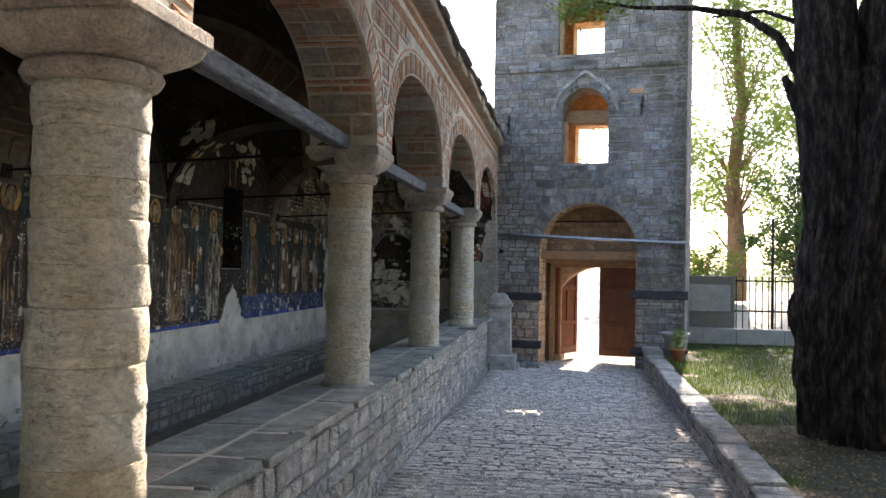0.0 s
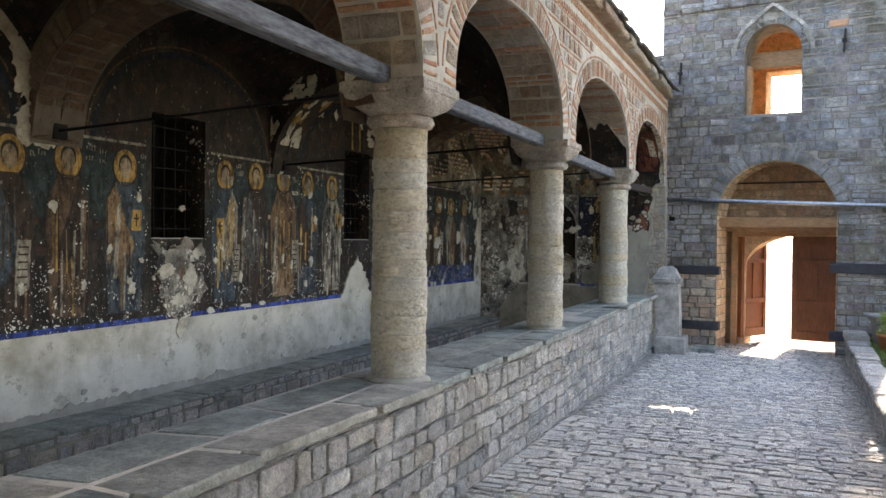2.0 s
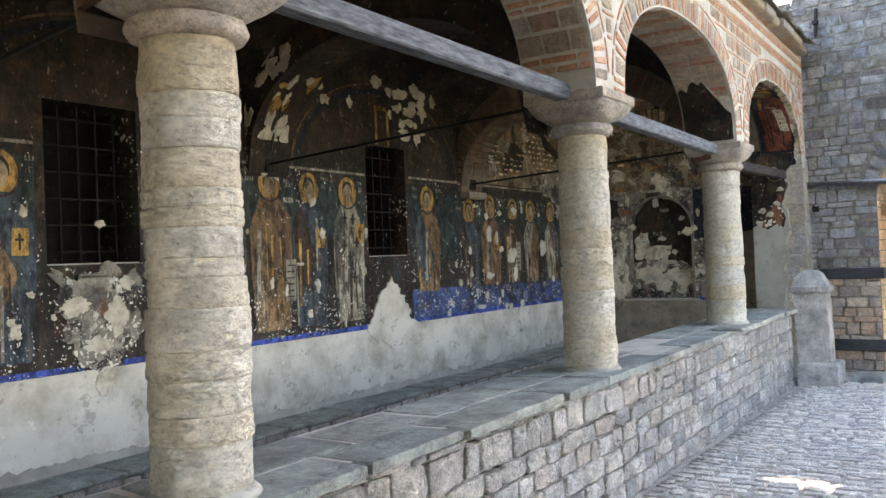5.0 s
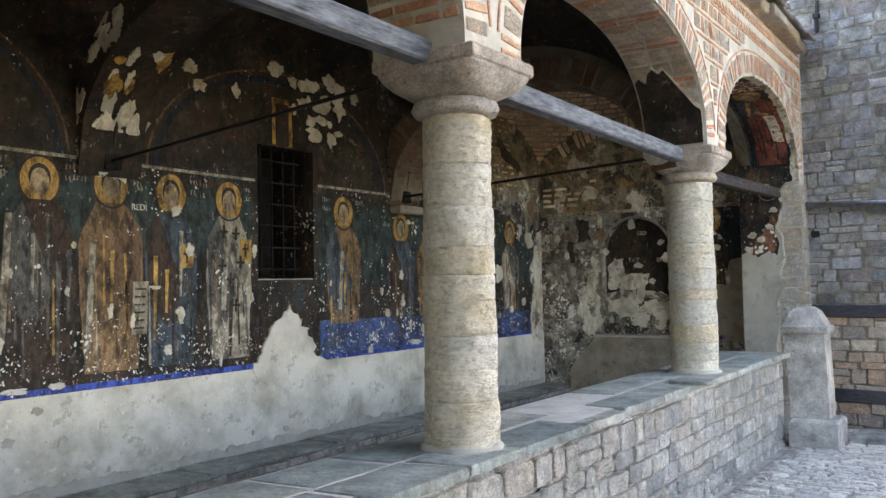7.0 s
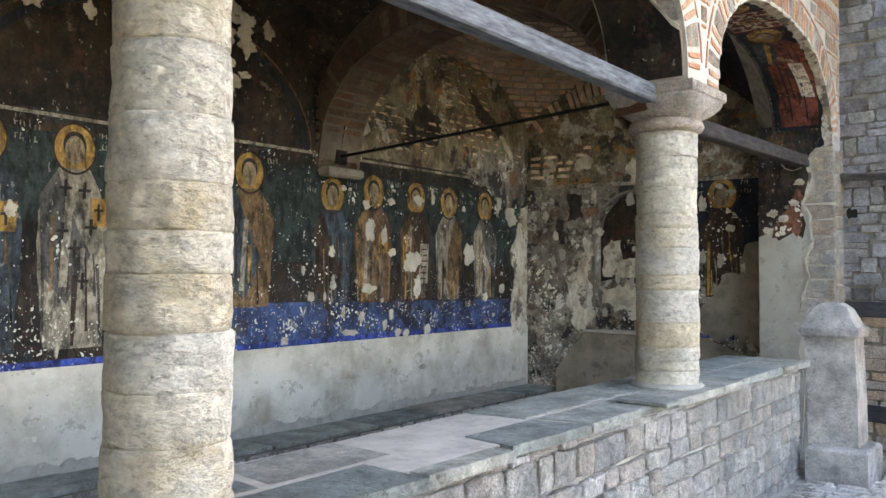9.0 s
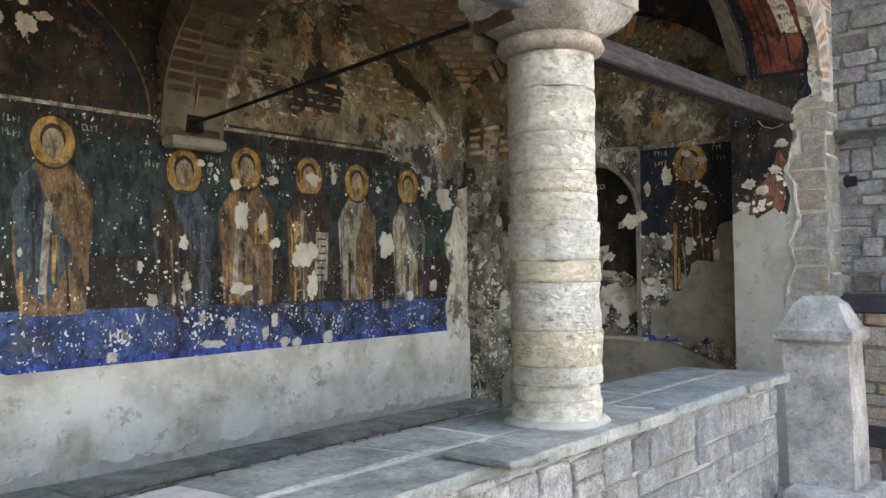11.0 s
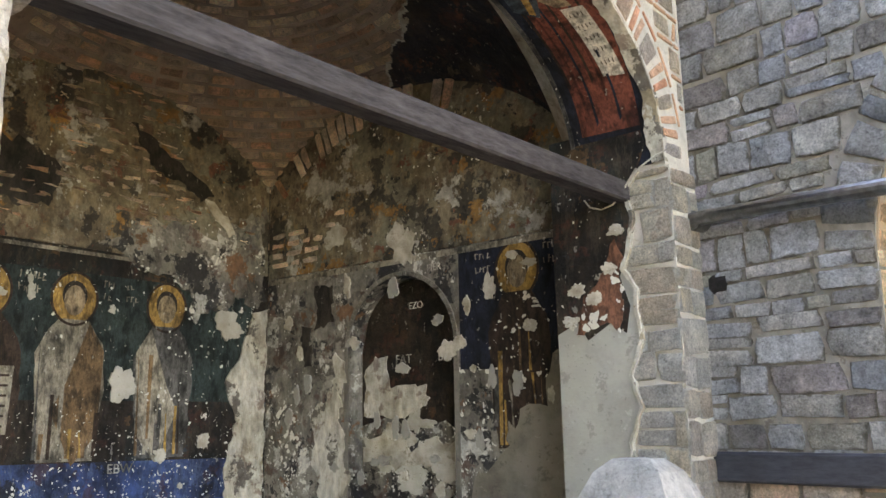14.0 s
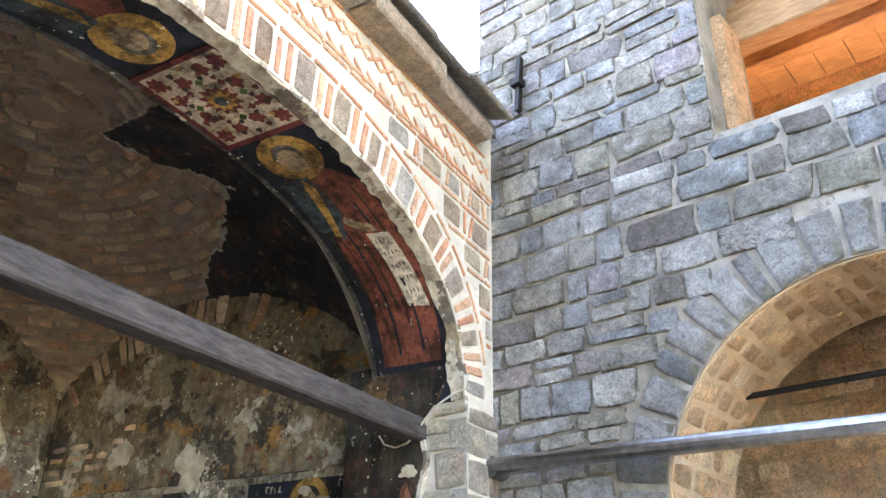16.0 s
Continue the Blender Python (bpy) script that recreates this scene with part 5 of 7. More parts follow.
while z < 4.3:
    x = BACK + 0.05
    while x < -2.7:
        w = q6.uniform(0.12, 0.24)
        if noise.noise((x * 1.2, z * 1.3, 8)) > 0.05 and x < -4.85 - 0.4 * noise.noise((z * 3, 4, 4)):
            g.tile(PE, x, x + w - 0.02, z, z + 0.062, 0.018, 0.012, 0.018, 0.0, q6)
        x += w
    z += 0.08
# the arch of the end wall: voussoirs from the corner upwards
edge = Arc(0, 1, 0, 1)
edge.p = [Vector((x, VAULT(x, END - SKEW * (x + 2.2))[2])) for x in [BACK + 0.03 + 2.2 * i / 60 for i in range(61)]]
edge.s = [0.0]
for e0, e1 in zip(edge.p, edge.p[1:]):
    edge.s.append(edge.s[-1] + (e1 - e0).length)
edge.len = edge.s[-1]
s = 0.04
while s < edge.len - 0.2:
    w = q6.uniform(0.06, 0.1)
    if q6.random() < 0.9:
        g.tile(lambda a, r, n: PE(*edge.at(a, r), n), s, s + w, -0.24 + q6.uniform(-0.03, 0.02), -0.02, 0.032, 0.012, 0.01, 0.0, q6)
    s += w + 0.018
g.ob("end_wall_stones", VAULTSTONE, label="rough bricks showing through the end wall's plaster", category="stonework", kind="stuff")
saint(PE, -3.08, 2.5, 1.4, ROBES[0], ROBES[0], 777, 1.0, 0.17)
torn("plaster_patch", PE, [(-3.5, 0.97), (-2.62, 0.95), (-2.62, 2.0), (-2.8, 1.95), (-2.95, 1.7), (-3.1, 1.62), (-3.2, 1.4), (-3.4, 1.3)], ENDPLASTER, 0.001, 0.012, "grey-brown bare plaster beside the niche", 23, "plaster", 0.09)
torn("plaster_patch", PE, [(-4.9, 1.0), (-4.64, 0.98), (-4.66, 1.6), (-4.62, 2.0), (-4.72, 2.05), (-4.82, 1.75), (-4.98, 1.6), (-4.95, 1.3)], WORN, 0.001, 0.012, "torn pale plaster beside the niche", 24, "plaster", 0.07)
for x0, x1, z0, z1, sd in ((-5.1, -5.0, 2.0, 2.3, 25), (-4.95, -4.78, 2.3, 2.6, 26)):
    torn("fresco_remnant", PE, [(x0, z0), (x1, z0), (x1, z1), (x0, z1)], HAIR, 0.001, 0.011, "black remnant of painting on the end wall", sd, "fresco", 0.05)
b = B()
b.prism([(-3.55, 0.96), (-2.95, 0.95), (-2.95, 1.0), (-3.55, 1.01)], PE, 0.001, 0.006)
b.ob("trim", BLUELINE, label="remnant of a blue painted line", category="border line", kind="structure")
q = random.Random(61)
for i in range(40):
    blob("paint_loss", PE, q.uniform(-5.4, -2.7), q.uniform(1.1, 2.6), q.uniform(0.02, 0.07), q.uniform(0.02, 0.08), PATCH if i % 2 else OLDPLASTER, 0.011, "pale patch of bare plaster", 500 + i)
for i in range(10):
    blob("paint_loss", frame_of((0, END + 0.1395, 0), (1, 0, 0), (0, 0, 1), (0, -1, 0)), q.uniform(-4.45, -3.75), q.uniform(1.05, 1.7), q.uniform(0.05, 0.14), q.uniform(0.03, 0.09), PLASTER, 0.011, "white patch of bare plaster in the niche", 560 + i)
for i in range(9):
    blob("paint_loss", PE, q.uniform(-5.3, -3.0), q.uniform(2.8, 3.6), q.uniform(0.05, 0.14), q.uniform(0.05, 0.14), OCHRE if i % 2 else PATCH, 0.008, "ochre remnant of painting above the niche", 580 + i)



def scratched(text, P, u, v, size):
    """Letters scratched white into the painting."""
    cu = bpy.data.curves.new("graffiti", "FONT")
    cu.body, cu.size, cu.extrude = text, size, 0.002
    cu.materials.append(WHITEPAINT)
    o = new("graffiti", cu)
    oo, U, V, N = P.axes
    m = Matrix.Identity(4)
    m.col[0][:3], m.col[1][:3], m.col[2][:3], m.col[3][:3] = U, V, N, P(u, v, 0.014)
    o.matrix_world = m
    tagged(o, "letters scratched white into the painted plaster", "graffiti", "graffiti", "structure")


PN = frame_of((0, END + 0.1395, 0), (1, 0, 0), (0, 0, 1), (0, -1, 0))
torn("plaster_patch", PN, [(-4.56, 1.62), (-4.2, 1.6), (-4.0, 1.66), (-3.96, 1.82), (-4.15, 1.84), (-4.3, 1.8), (-4.34, 2.02), (-4.48, 2.06), (-4.56, 1.9)], WORN, 0.008, 0.0135, "cream bare plaster in the dark niche", 27, "plaster", 0.04)
torn("plaster_patch", PN, [(-4.56, 1.3), (-4.2, 1.26), (-3.7, 1.3), (-3.66, 1.42), (-3.9, 1.5), (-4.1, 1.4), (-4.35, 1.52), (-4.56, 1.45)], PATCH, 0.001, 0.0145, "white torn edge of plaster in the niche", 28, "plaster", 0.07)
scratched("EZO", PN, -4.12, 2.36, 0.07)
scratched("FAT", PN, -4.25, 1.98, 0.09)
scratched("BMA", PN, -3.85, 1.98, 0.08)
scratched("FIER", PE, -3.82, 2.58, 0.07)
scratched("EBW", PW, 16.04, 1.27, 0.09)
scratched("HK", PW, 13.35, 1.16, 0.12)
scratched("V", PW, 13.55, 1.25, 0.14)
scratched("REDI", PW, 10.43, 2.38, 0.07)

# pilaster between the last arch and the tower
PP = frame_of((0, 17.05, 0), (1, 0, 0), (0, 0, 1), (0, -1, 0))
b = B()
b.box(-2.5, 17.05, -0.3, INNER + 0.01, 17.4, SPRING)
b.ob("pilaster", OLDPLASTER, label="plastered pilaster carrying the last arch", category="pilaster", kind="structure")
b = B()
b.prism([(-2.49, -0.1), (-2.1, -0.1), (-2.06, 0.6), (-2.12, 0.9), (-2.04, 1.3), (-2.09, 1.45), (-2.0, 1.62), (-2.06, 1.78), (-1.97, 1.95), (-2.01, 2.1), (-1.99, 2.22), (-2.07, 2.34), (-2.05, 2.4), (-2.13, 2.45), (-2.49, 2.45)], PP, 0.001, 0.022)
b.ob("plaster_face", OLDPLASTER, label="broken grey plaster edge on the pilaster", category="plaster", kind="structure")
b = B()
b.prism([(-2.492, 2.02), (-2.36, 2.08), (-2.3, 1.98), (-2.16, 2.06), (-2.07, 2.0), (-2.04, 2.14), (-2.09, 2.3), (-2.03, 2.45), (-1.99, 2.6), (-2.03, 2.75), (-1.96, 2.86), (-1.9, 3.0), (-1.93, 3.12), (-2.492, 3.12)], PP, 0.001, 0.026)
b.ob("fresco_remnant", FRESCO, label="remnant of dark fresco with red on the pilaster", category="fresco", kind="structure")
for i, (u, v) in enumerate(((-2.1, 2.55), (-2.25, 2.2), (-2.35, 2.25), (-2.18, 2.84), (-2.4, 2.08), (-2.15, 2.35))):
    blob("paint_loss", PP, u, v, 0.045, 0.035, PATCH, 0.03, "cream patch of bare plaster", 600 + i)
torn("fresco_remnant", PP, [(-2.36, 2.0), (-2.2, 2.08), (-2.1, 2.0), (-2.06, 2.14), (-2.1, 2.28), (-2.04, 2.4), (-2.12, 2.5), (-2.2, 2.3), (-2.32, 2.2)], RUST, 0.001, 0.0285, "red-brown remnant of painting on the pilaster", 12, "fresco", 0.04)
torn("plaster_edge", PP, [(-2.1, 1.3), (-2.075, 1.45), (-2.0, 1.62), (-2.055, 1.78), (-1.965, 1.95), (-2.0, 2.1), (-1.985, 2.22), (-2.06, 2.34), (-2.02, 2.44), (-1.99, 2.6), (-2.02, 2.75), (-1.95, 2.86), (-1.96, 2.87), (-2.045, 2.75), (-2.01, 2.6), (-2.05, 2.44), (-2.085, 2.34), (-2.005, 2.22), (-2.02, 2.1), (-1.99, 1.95), (-2.075, 1.78), (-2.02, 1.62), (-2.09, 1.45)], WORN, 0.001, 0.031, "broken white edge of the plaster", 14, "plaster", 0.012)
lay(arcade, courses(-2.06, FACE + 0.02, 0.0, 2.85, (0.1, 0.2), (0.1, 0.28), 0.005), PP, PIERSTONE, "pier_stone", lambda u, v: 0, 0.014, limit=60)
PQ = frame_of((FACE + 0.02, 17.05, 0), (0, 1, 0), (0, 0, 1), (1, 0, 0))
lay(arcade, courses(-0.008, 0.31, 0.0, 2.85, (0.1, 0.2), (0.12, 0.31), 0.005), PQ, PIERSTONE, "pier_stone", lambda u, v: 0, 0.012, limit=60)

# painting on the soffit of the last arch
arc5 = ARCS[4]
S5 = lambda s, w, n: (INNER + w, *arc5.at(s, -n))


def soffit_patch(name, s0, s1, w0, w1, n, mat, label, k=14, parent=None):
    b = B()
    for i in range(k):
        a, c = s0 + (s1 - s0) * i / k, s0 + (s1 - s0) * (i + 1) / k
        b.add([S5(a, w0, n), S5(c, w0, n), S5(c, w1, n), S5(a, w1, n), S5(a, w0, -0.01), S5(c, w0, -0.01), S5(c, w1, -0.01), S5(a, w1, -0.01)],
              [(0, 1, 2, 3), (0, 3, 7, 4), (1, 2, 6, 5), (0, 1, 5, 4), (2, 3, 7, 6)])
    return b.ob(name, mat, parent, "" if parent else label, "" if parent else "fresco", "" if parent else "structure")


A4 = ARCS[3]
b = B()
edge = [0.62, 0.66, 0.6, 0.7, 0.74, 0.68, 0.72, 0.6, 0.5, 0.42, 0.34, 0.3]
pts = [(A4.len - d, 0.02 + 0.5 * i / (len(edge) - 1)) for i, d in enumerate(edge)]
for pad, mat, n, name, label in ((0.035, PATCH, 0.016, "plaster_edge", "broken pale plaster edge on the arch"), (0.0, FRESCO_UP, 0.02, "fresco_remnant", "dark fresco remnant on the arch's underside")):
    b = B()
    for (s0, w0), (s1, w1) in zip(pts, pts[1:]):
        for i in range(8):
            f0, f1 = i / 8, (i + 1) / 8
            e = A4.len - 0.02
            q4 = [(s0 - pad + (e - s0 + pad) * f0, w0), (s0 - pad + (e - s0 + pad) * f1, w0), (s1 - pad + (e - s1 + pad) * f1, w1), (s1 - pad + (e - s1 + pad) * f0, w1)]
            b.add([(INNER + w, *A4.at(s, -n)) for s, w in q4] + [(INNER + w, *A4.at(s, 0.01)) for s, w in q4], [(0, 1, 2, 3), (0, 1, 5, 4), (2, 3, 7, 6), (0, 3, 7, 4), (1, 2, 6, 5)])
    b.ob(name, mat, None, label, "fresco", "structure")
L5 = arc5.len
mid = L5 * 0.5
soffit_patch("soffit_painting", 0.36, L5 - 0.02, 0.004, 0.49, 0.006, NAVY, "dark blue painted underside of the last arch", 40)
soffit_patch("soffit_border", 0.36, L5 - 0.02, 0.004, 0.03, 0.009, ROBES[2], "grey painted border on the arch's underside", 40)
b = B()
n = 150
for i in range(n):
    s0, s1 = 0.1 + (L5 - 0.12) * i / n, 0.1 + (L5 - 0.12) * (i + 1) / n
    e = lambda s: 0.472 + 0.03 * noise.noise((s * 5, 1, 0)) + 0.022 * noise.noise((s * 17, 2, 0))
    o = lambda s: 0.549 + 0.014 * noise.noise((s * 6, 5, 0)) + 0.012 * noise.noise((s * 19, 6, 0))
    r = lambda s: 0.012 + 0.01 * noise.noise((s * 9, 8, 0))
    b.add([S5(s0, e(s0), 0.018), S5(s1, e(s1), 0.018), S5(s1, o(s1), r(s1)), S5(s0, o(s0), r(s0)), S5(s0, e(s0), 0.0), S5(s1, e(s1), 0.0), S5(s1, o(s1), -0.03), S5(s0, o(s0), -0.03)], [(0, 1, 2, 3), (0, 1, 5, 4), (2, 3, 7, 6)])
b.ob("plaster_edge", WORN, None, "broken cream plaster edge of the last arch", "plaster", "structure")
soffit_patch("panel_ground", mid - 0.29, mid + 0.29, 0.03, 0.49, 0.01, PANELGROUND, "pale ornamental painted panel", 8)
for a, c, w0, w1 in ((mid - 0.29, mid - 0.26, 0.03, 0.49), (mid + 0.26, mid + 0.29, 0.03, 0.49), (mid - 0.29, mid + 0.29, 0.03, 0.055), (mid - 0.29, mid + 0.29, 0.465, 0.49)):
    soffit_patch("panel_frame", a, c, w0, w1, 0.013, PANELRED, "dark red frame of the painted panel", 6)


def soffit_disc(name, s, w, r0, r1, n, mat, label, petals=0, k=36):
    b = B()
    ring = []
    for i in range(k):
        t = 2 * math.pi * i / k
        f = 1 + (0.22 * math.cos(petals * t) if petals else 0)
        ring.append((s + r0 * f * math.cos(t), w + r1 * f * math.sin(t)))
    b.prism(ring, lambda u, v, m: S5(u, v, m), 0.004, n)
    return b.ob(name, mat, None, label, "fresco", "structure")


soffit_disc("rosette", mid, 0.26, 0.085, 0.075, 0.014, PANELRED, "dark red rosette in the painted panel", 12)
soffit_disc("rosette", mid, 0.26, 0.06, 0.055, 0.017, OCHRE, "ochre middle of the rosette", 10)
soffit_disc("rosette", mid, 0.26, 0.03, 0.028, 0.02, ROBES[4], "slate middle of the rosette", 0)
for i in range(8):
    t = i * math.pi / 4 + 0.39
    far = 0.2 if i % 2 else 0.17
    soffit_disc("flower", mid + far * 1.02 * math.cos(t), 0.26 + far * 0.86 * math.sin(t), 0.034, 0.03, 0.014, PANELRED, "small red painted flower", 5, 25)
    soffit_disc("flower", mid + 0.13 * math.cos(t + 0.39), 0.26 + 0.12 * math.sin(t + 0.39), 0.016, 0.016, 0.014, LEAFDARK if i % 2 else PANELRED, "small dark painted leaf", 4, 17)
def soffit_poly(name, pts, mat, n, label, f):
    """A flat shape in (a, w) on the curved underside, f(a) along it."""
    b = B()
    k = 6
    ss = sorted({round(a0 + (a1 - a0) * i / k, 3) for (a0, _), (a1, _) in zip(pts, pts[1:] + pts[:1]) for i in range(k)})
    for a0, a1 in zip(ss, ss[1:]):
        def cross(a):
            a = min(max(a, ss[0] + 1e-4), ss[-1] - 1e-4)
            return sorted(w0 + (w1 - w0) * (a - p0) / (p1 - p0) for (p0, w0), (p1, w1) in zip(pts, pts[1:] + pts[:1]) if (p0 - a) * (p1 - a) < 0)
        c0, c1 = cross(a0 + 1e-4), cross(a1 - 1e-4)
        if len(c0) >= 2 and len(c1) >= 2:
            for m in (n, 0.004):
                b.add([S5(f(a0), c0[0], m), S5(f(a1), c1[0], m), S5(f(a1), c1[-1], m), S5(f(a0), c0[-1], m)], [(0, 1, 2, 3)])
    b.ob(name, mat, None, label, "fresco", "structure")


for i in range(16):
    t = i * math.pi / 8
    soffit_disc("flower", mid + 0.235 * math.cos(t) * 1.0, 0.26 + 0.185 * math.sin(t), 0.014, 0.013, 0.0145, (HAIR, PANELRED, OCHRE)[i % 3], "small painted leaf of the ornament", 3, 15)
    soffit_disc("flower", mid + 0.155 * math.cos(t + 0.2), 0.26 + 0.14 * math.sin(t + 0.2), 0.012, 0.011, 0.0145, (PANELRED, HAIR)[i % 2], "small painted leaf of the ornament", 3, 15)
for su in (-1, 1):
    for sv in (-1, 1):
        soffit_disc("flower", mid + su * 0.2, 0.26 + sv * 0.16, 0.04, 0.034, 0.0148, PANELRED, "dark red corner flower of the panel", 7, 28)


for sg in (1, -1):
    sh = mid + sg * 0.46
    soffit_disc("halo", sh, 0.25, 0.16, 0.15, 0.012, OCHRE, "ochre painted halo on the arch's underside")
    soffit_disc("hair", sh - sg * 0.016, 0.25, 0.086, 0.074, 0.0145, ROBES[2], "grey hair shape of the painted head")
    soffit_disc("plain_head", sh + sg * 0.014, 0.25, 0.08, 0.06, 0.017, SKIN, "plain faded head shape")
    f = lambda a: mid + sg * a
    for name, pts, mat, n, label in (
            ("painted_robe", [(0.56, 0.16), (0.68, 0.12), (1.3, 0.1), (1.8, 0.09), (1.81, 0.44), (1.2, 0.47), (0.72, 0.46), (0.58, 0.36)], RED, 0.011, "dark red painted robe"),
            ("painted_sleeve", [(0.58, 0.09), (0.95, 0.06), (1.05, 0.17), (0.85, 0.25), (0.6, 0.24)], ROBES[4], 0.014, "slate painted sleeve"),
            ("painted_scroll", [(1.04, 0.29), (1.5, 0.32), (1.52, 0.44), (1.06, 0.41)], WHITEPAINT, 0.016, "white painted scroll")):
        soffit_poly(name, pts, mat, n, label, f)
    for j in range(7):
        w0, w1 = 0.08 + 0.052 * j, 0.1 + 0.047 * j
        a0 = 0.72 + 0.1 * ((j * 5) % 3)
        soffit_poly("robe_fold", [(a0, w0), (a0 + 0.02, w0 + 0.012), (1.5 + 0.12 * (j % 3), w1 + 0.016), (1.52 + 0.12 * (j % 3), w1)], (ROBES[0], REDDARK, NAVY)[j % 3], 0.0125 + 0.0002 * j, "dark fold of the painted robe", f)
    soffit_poly("painted_collar", [(0.6, 0.2), (0.66, 0.18), (1.0, 0.13), (1.02, 0.16), (0.68, 0.23)], OCHRE, 0.0165, "ochre painted trim of the sleeve", f)
    soffit_poly("painted_cuff", [(0.9, 0.24), (0.94, 0.22), (1.02, 0.28), (1.04, 0.36), (0.99, 0.35), (0.95, 0.29)], SKIN, 0.0165, "plain faded shape of a raised sleeve end", f)
    for j in range(5):
        a0 = 1.09 + j * 0.08
        for i in range(4):
            w0 = 0.315 + 0.006 * j + i * 0.022
            soffit_patch("script_bar", *sorted((f(a0), f(a0 + 0.02 + 0.008 * ((i + j) % 2)))), w0, w0 + 0.005, 0.018, ROBES[0], "illegible dark script on the scroll", 1)

# remnant of painting on the vault beside the last arch, with a broken pale edge


def dome_edge(y):
    line = [(15.2, -2.35), (15.7, -2.8), (15.95, -3.3), (16.0, -3.72), (16.3, -3.66), (16.42, -3.4), (16.56, -3.22), (16.75, -3.45), (16.95, -3.6), (17.1, -3.9), (17.4, -4.2)]
    for (y0, x0), (y1, x1) in zip(line, line[1:]):
        if y0 <= y <= y1:
            return x0 + (x1 - x0) * (y - y0) / (y1 - y0)
    return 9.0


def dome_sheet(name, pad, drop, mat, label):
    b, c = B(), 0.0125
    for i in range(160):
        for j in range(180):
            x, y = -4.3 + i * c, 15.1 + j * c
            e = dome_edge(y + c / 2) + 0.07 * noise.noise((x * 6, y * 6, 2)) + 0.05 * noise.noise((x * 17, y * 17, 2)) - pad * (0.7 + noise.noise((x * 5, y * 5, 9)))
            if x > e and x < INNER - 0.01 and y < 17.34:
                un = lambda x, y: VAULT(x, y - SKEW * (x + 2.2), drop)
                b.add([un(x, y), un(x + c, y), un(x + c, y + c), un(x, y + c)], [(0, 1, 2, 3)])
    b.ob(name, mat, None, label, "fresco", "structure")


dome_sheet("plaster_edge", 0.05, 0.046, PATCH, "broken pale plaster edge of the vault painting")
dome_sheet("dome_painting", 0.0, 0.052, DOMEPAINT, "remnant of blue-black painting on the vault")

# ---- tie beams and rods ----
for i, ((x0, y0), (x1, y1)) in enumerate(zip(COLS, COLS[1:] + [(-2.16, 17.2)])):
    b = B()
    z0, z1 = ((2.97, 2.97), (2.99, 2.94), (2.93, 2.91), (2.87, 2.85), (2.74, 2.81))[i]
    if i == 4:
        y1 = 17.06
    a, c = y0 + 0.1, y1 - (0.1 if i < 4 else 0.0)
    Pm = lambda u, v, w: (x0 + (x1 - x0) * (v - y0) / (y1 - y0) + u + 0.004 * noise.noise((v, u * 9, 2)), v, (z0 + (z1 - z0) * (v - y0) / (y1 - y0)) + w - 0.06)
    b.box(-0.055, a, -0.055, 0.055, c, 0.058, Pm, bevel=0.01)
    b.ob("tie_beam", SKYLITBEAM if i in (1, 2, 3) else BEAM, label="weathered grey timber tie beam between the capitals", category="beam", group="tie beams")
for i, (x, y) in enumerate(COLS[1:]):
    b = B()
    yb = shear(BACK, y)
    b.tube([(BACK - 0.03, yb, 2.74), (x - 0.2, y, 2.84)], [0.014, 0.014], 8)
    b.ob("tie_rod", IRON, label="thin dark iron tie rod from wall to capital", category="tie rod", group="tie rods")
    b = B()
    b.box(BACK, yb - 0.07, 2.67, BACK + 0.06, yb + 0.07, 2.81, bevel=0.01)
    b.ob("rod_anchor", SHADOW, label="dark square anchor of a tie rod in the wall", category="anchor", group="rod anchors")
b = B()
b.box(BACK, 13.78, 2.54, BACK + 0.14, 14.24, 2.63, bevel=0.02)
b.ob("corbel", CORBEL, label="plain plaster corbel under the brick arch", category="corbel", kind="structure")

b = B()
b.tube([(-2.26, 16.99, 2.74), (-2.22, 16.98, 2.69), (-2.15, 16.975, 2.665), (-2.08, 16.975, 2.68), (-2.03, 16.98, 2.73), (-1.98, 16.985, 2.8), (-1.91, 16.99, 2.86), (-1.84, 17.0, 2.9), (-1.77, 17.02, 2.93)], [0.0045] * 9, 6)
b.ob("wire", PATCH, label="thin pale wire tied round the beam's end", category="wire")
b = B()
b.box(-1.98, 12.74, SLABZ - 0.004, -1.68, 13.0, SLABZ + 0.024, bevel=0.01)
b.ob("loose_slab", SLAB, label="loose slate slab jutting over the low wall", category="slab")

# ---- stone post ----
post = thing("stone_post", "tapered grey stone post with a chamfered cap on a block", "post", (-1.6, 16.1, -0.03))
b = B()
b.box(-1.84, 15.79, -0.12, -1.36, 16.36, 0.228, bevel=0.025)
part("base", b, POSTSTONE, post)


def stack(rings):
    b = B()
    for x0, y0, x1, y1, z in rings:
        b.v += [(x0, y0, z), (x1, y0, z), (x1, y1, z), (x0, y1, z)]
    n = len(rings)
    b.f = [(3, 2, 1, 0), tuple(range(4 * n - 4, 4 * n))] + [(4 * r + i, 4 * r + (i + 1) % 4, 4 * r + 4 + (i + 1) % 4, 4 * r + 4 + i) for r in range(n - 1) for i in range(4)]
    return b


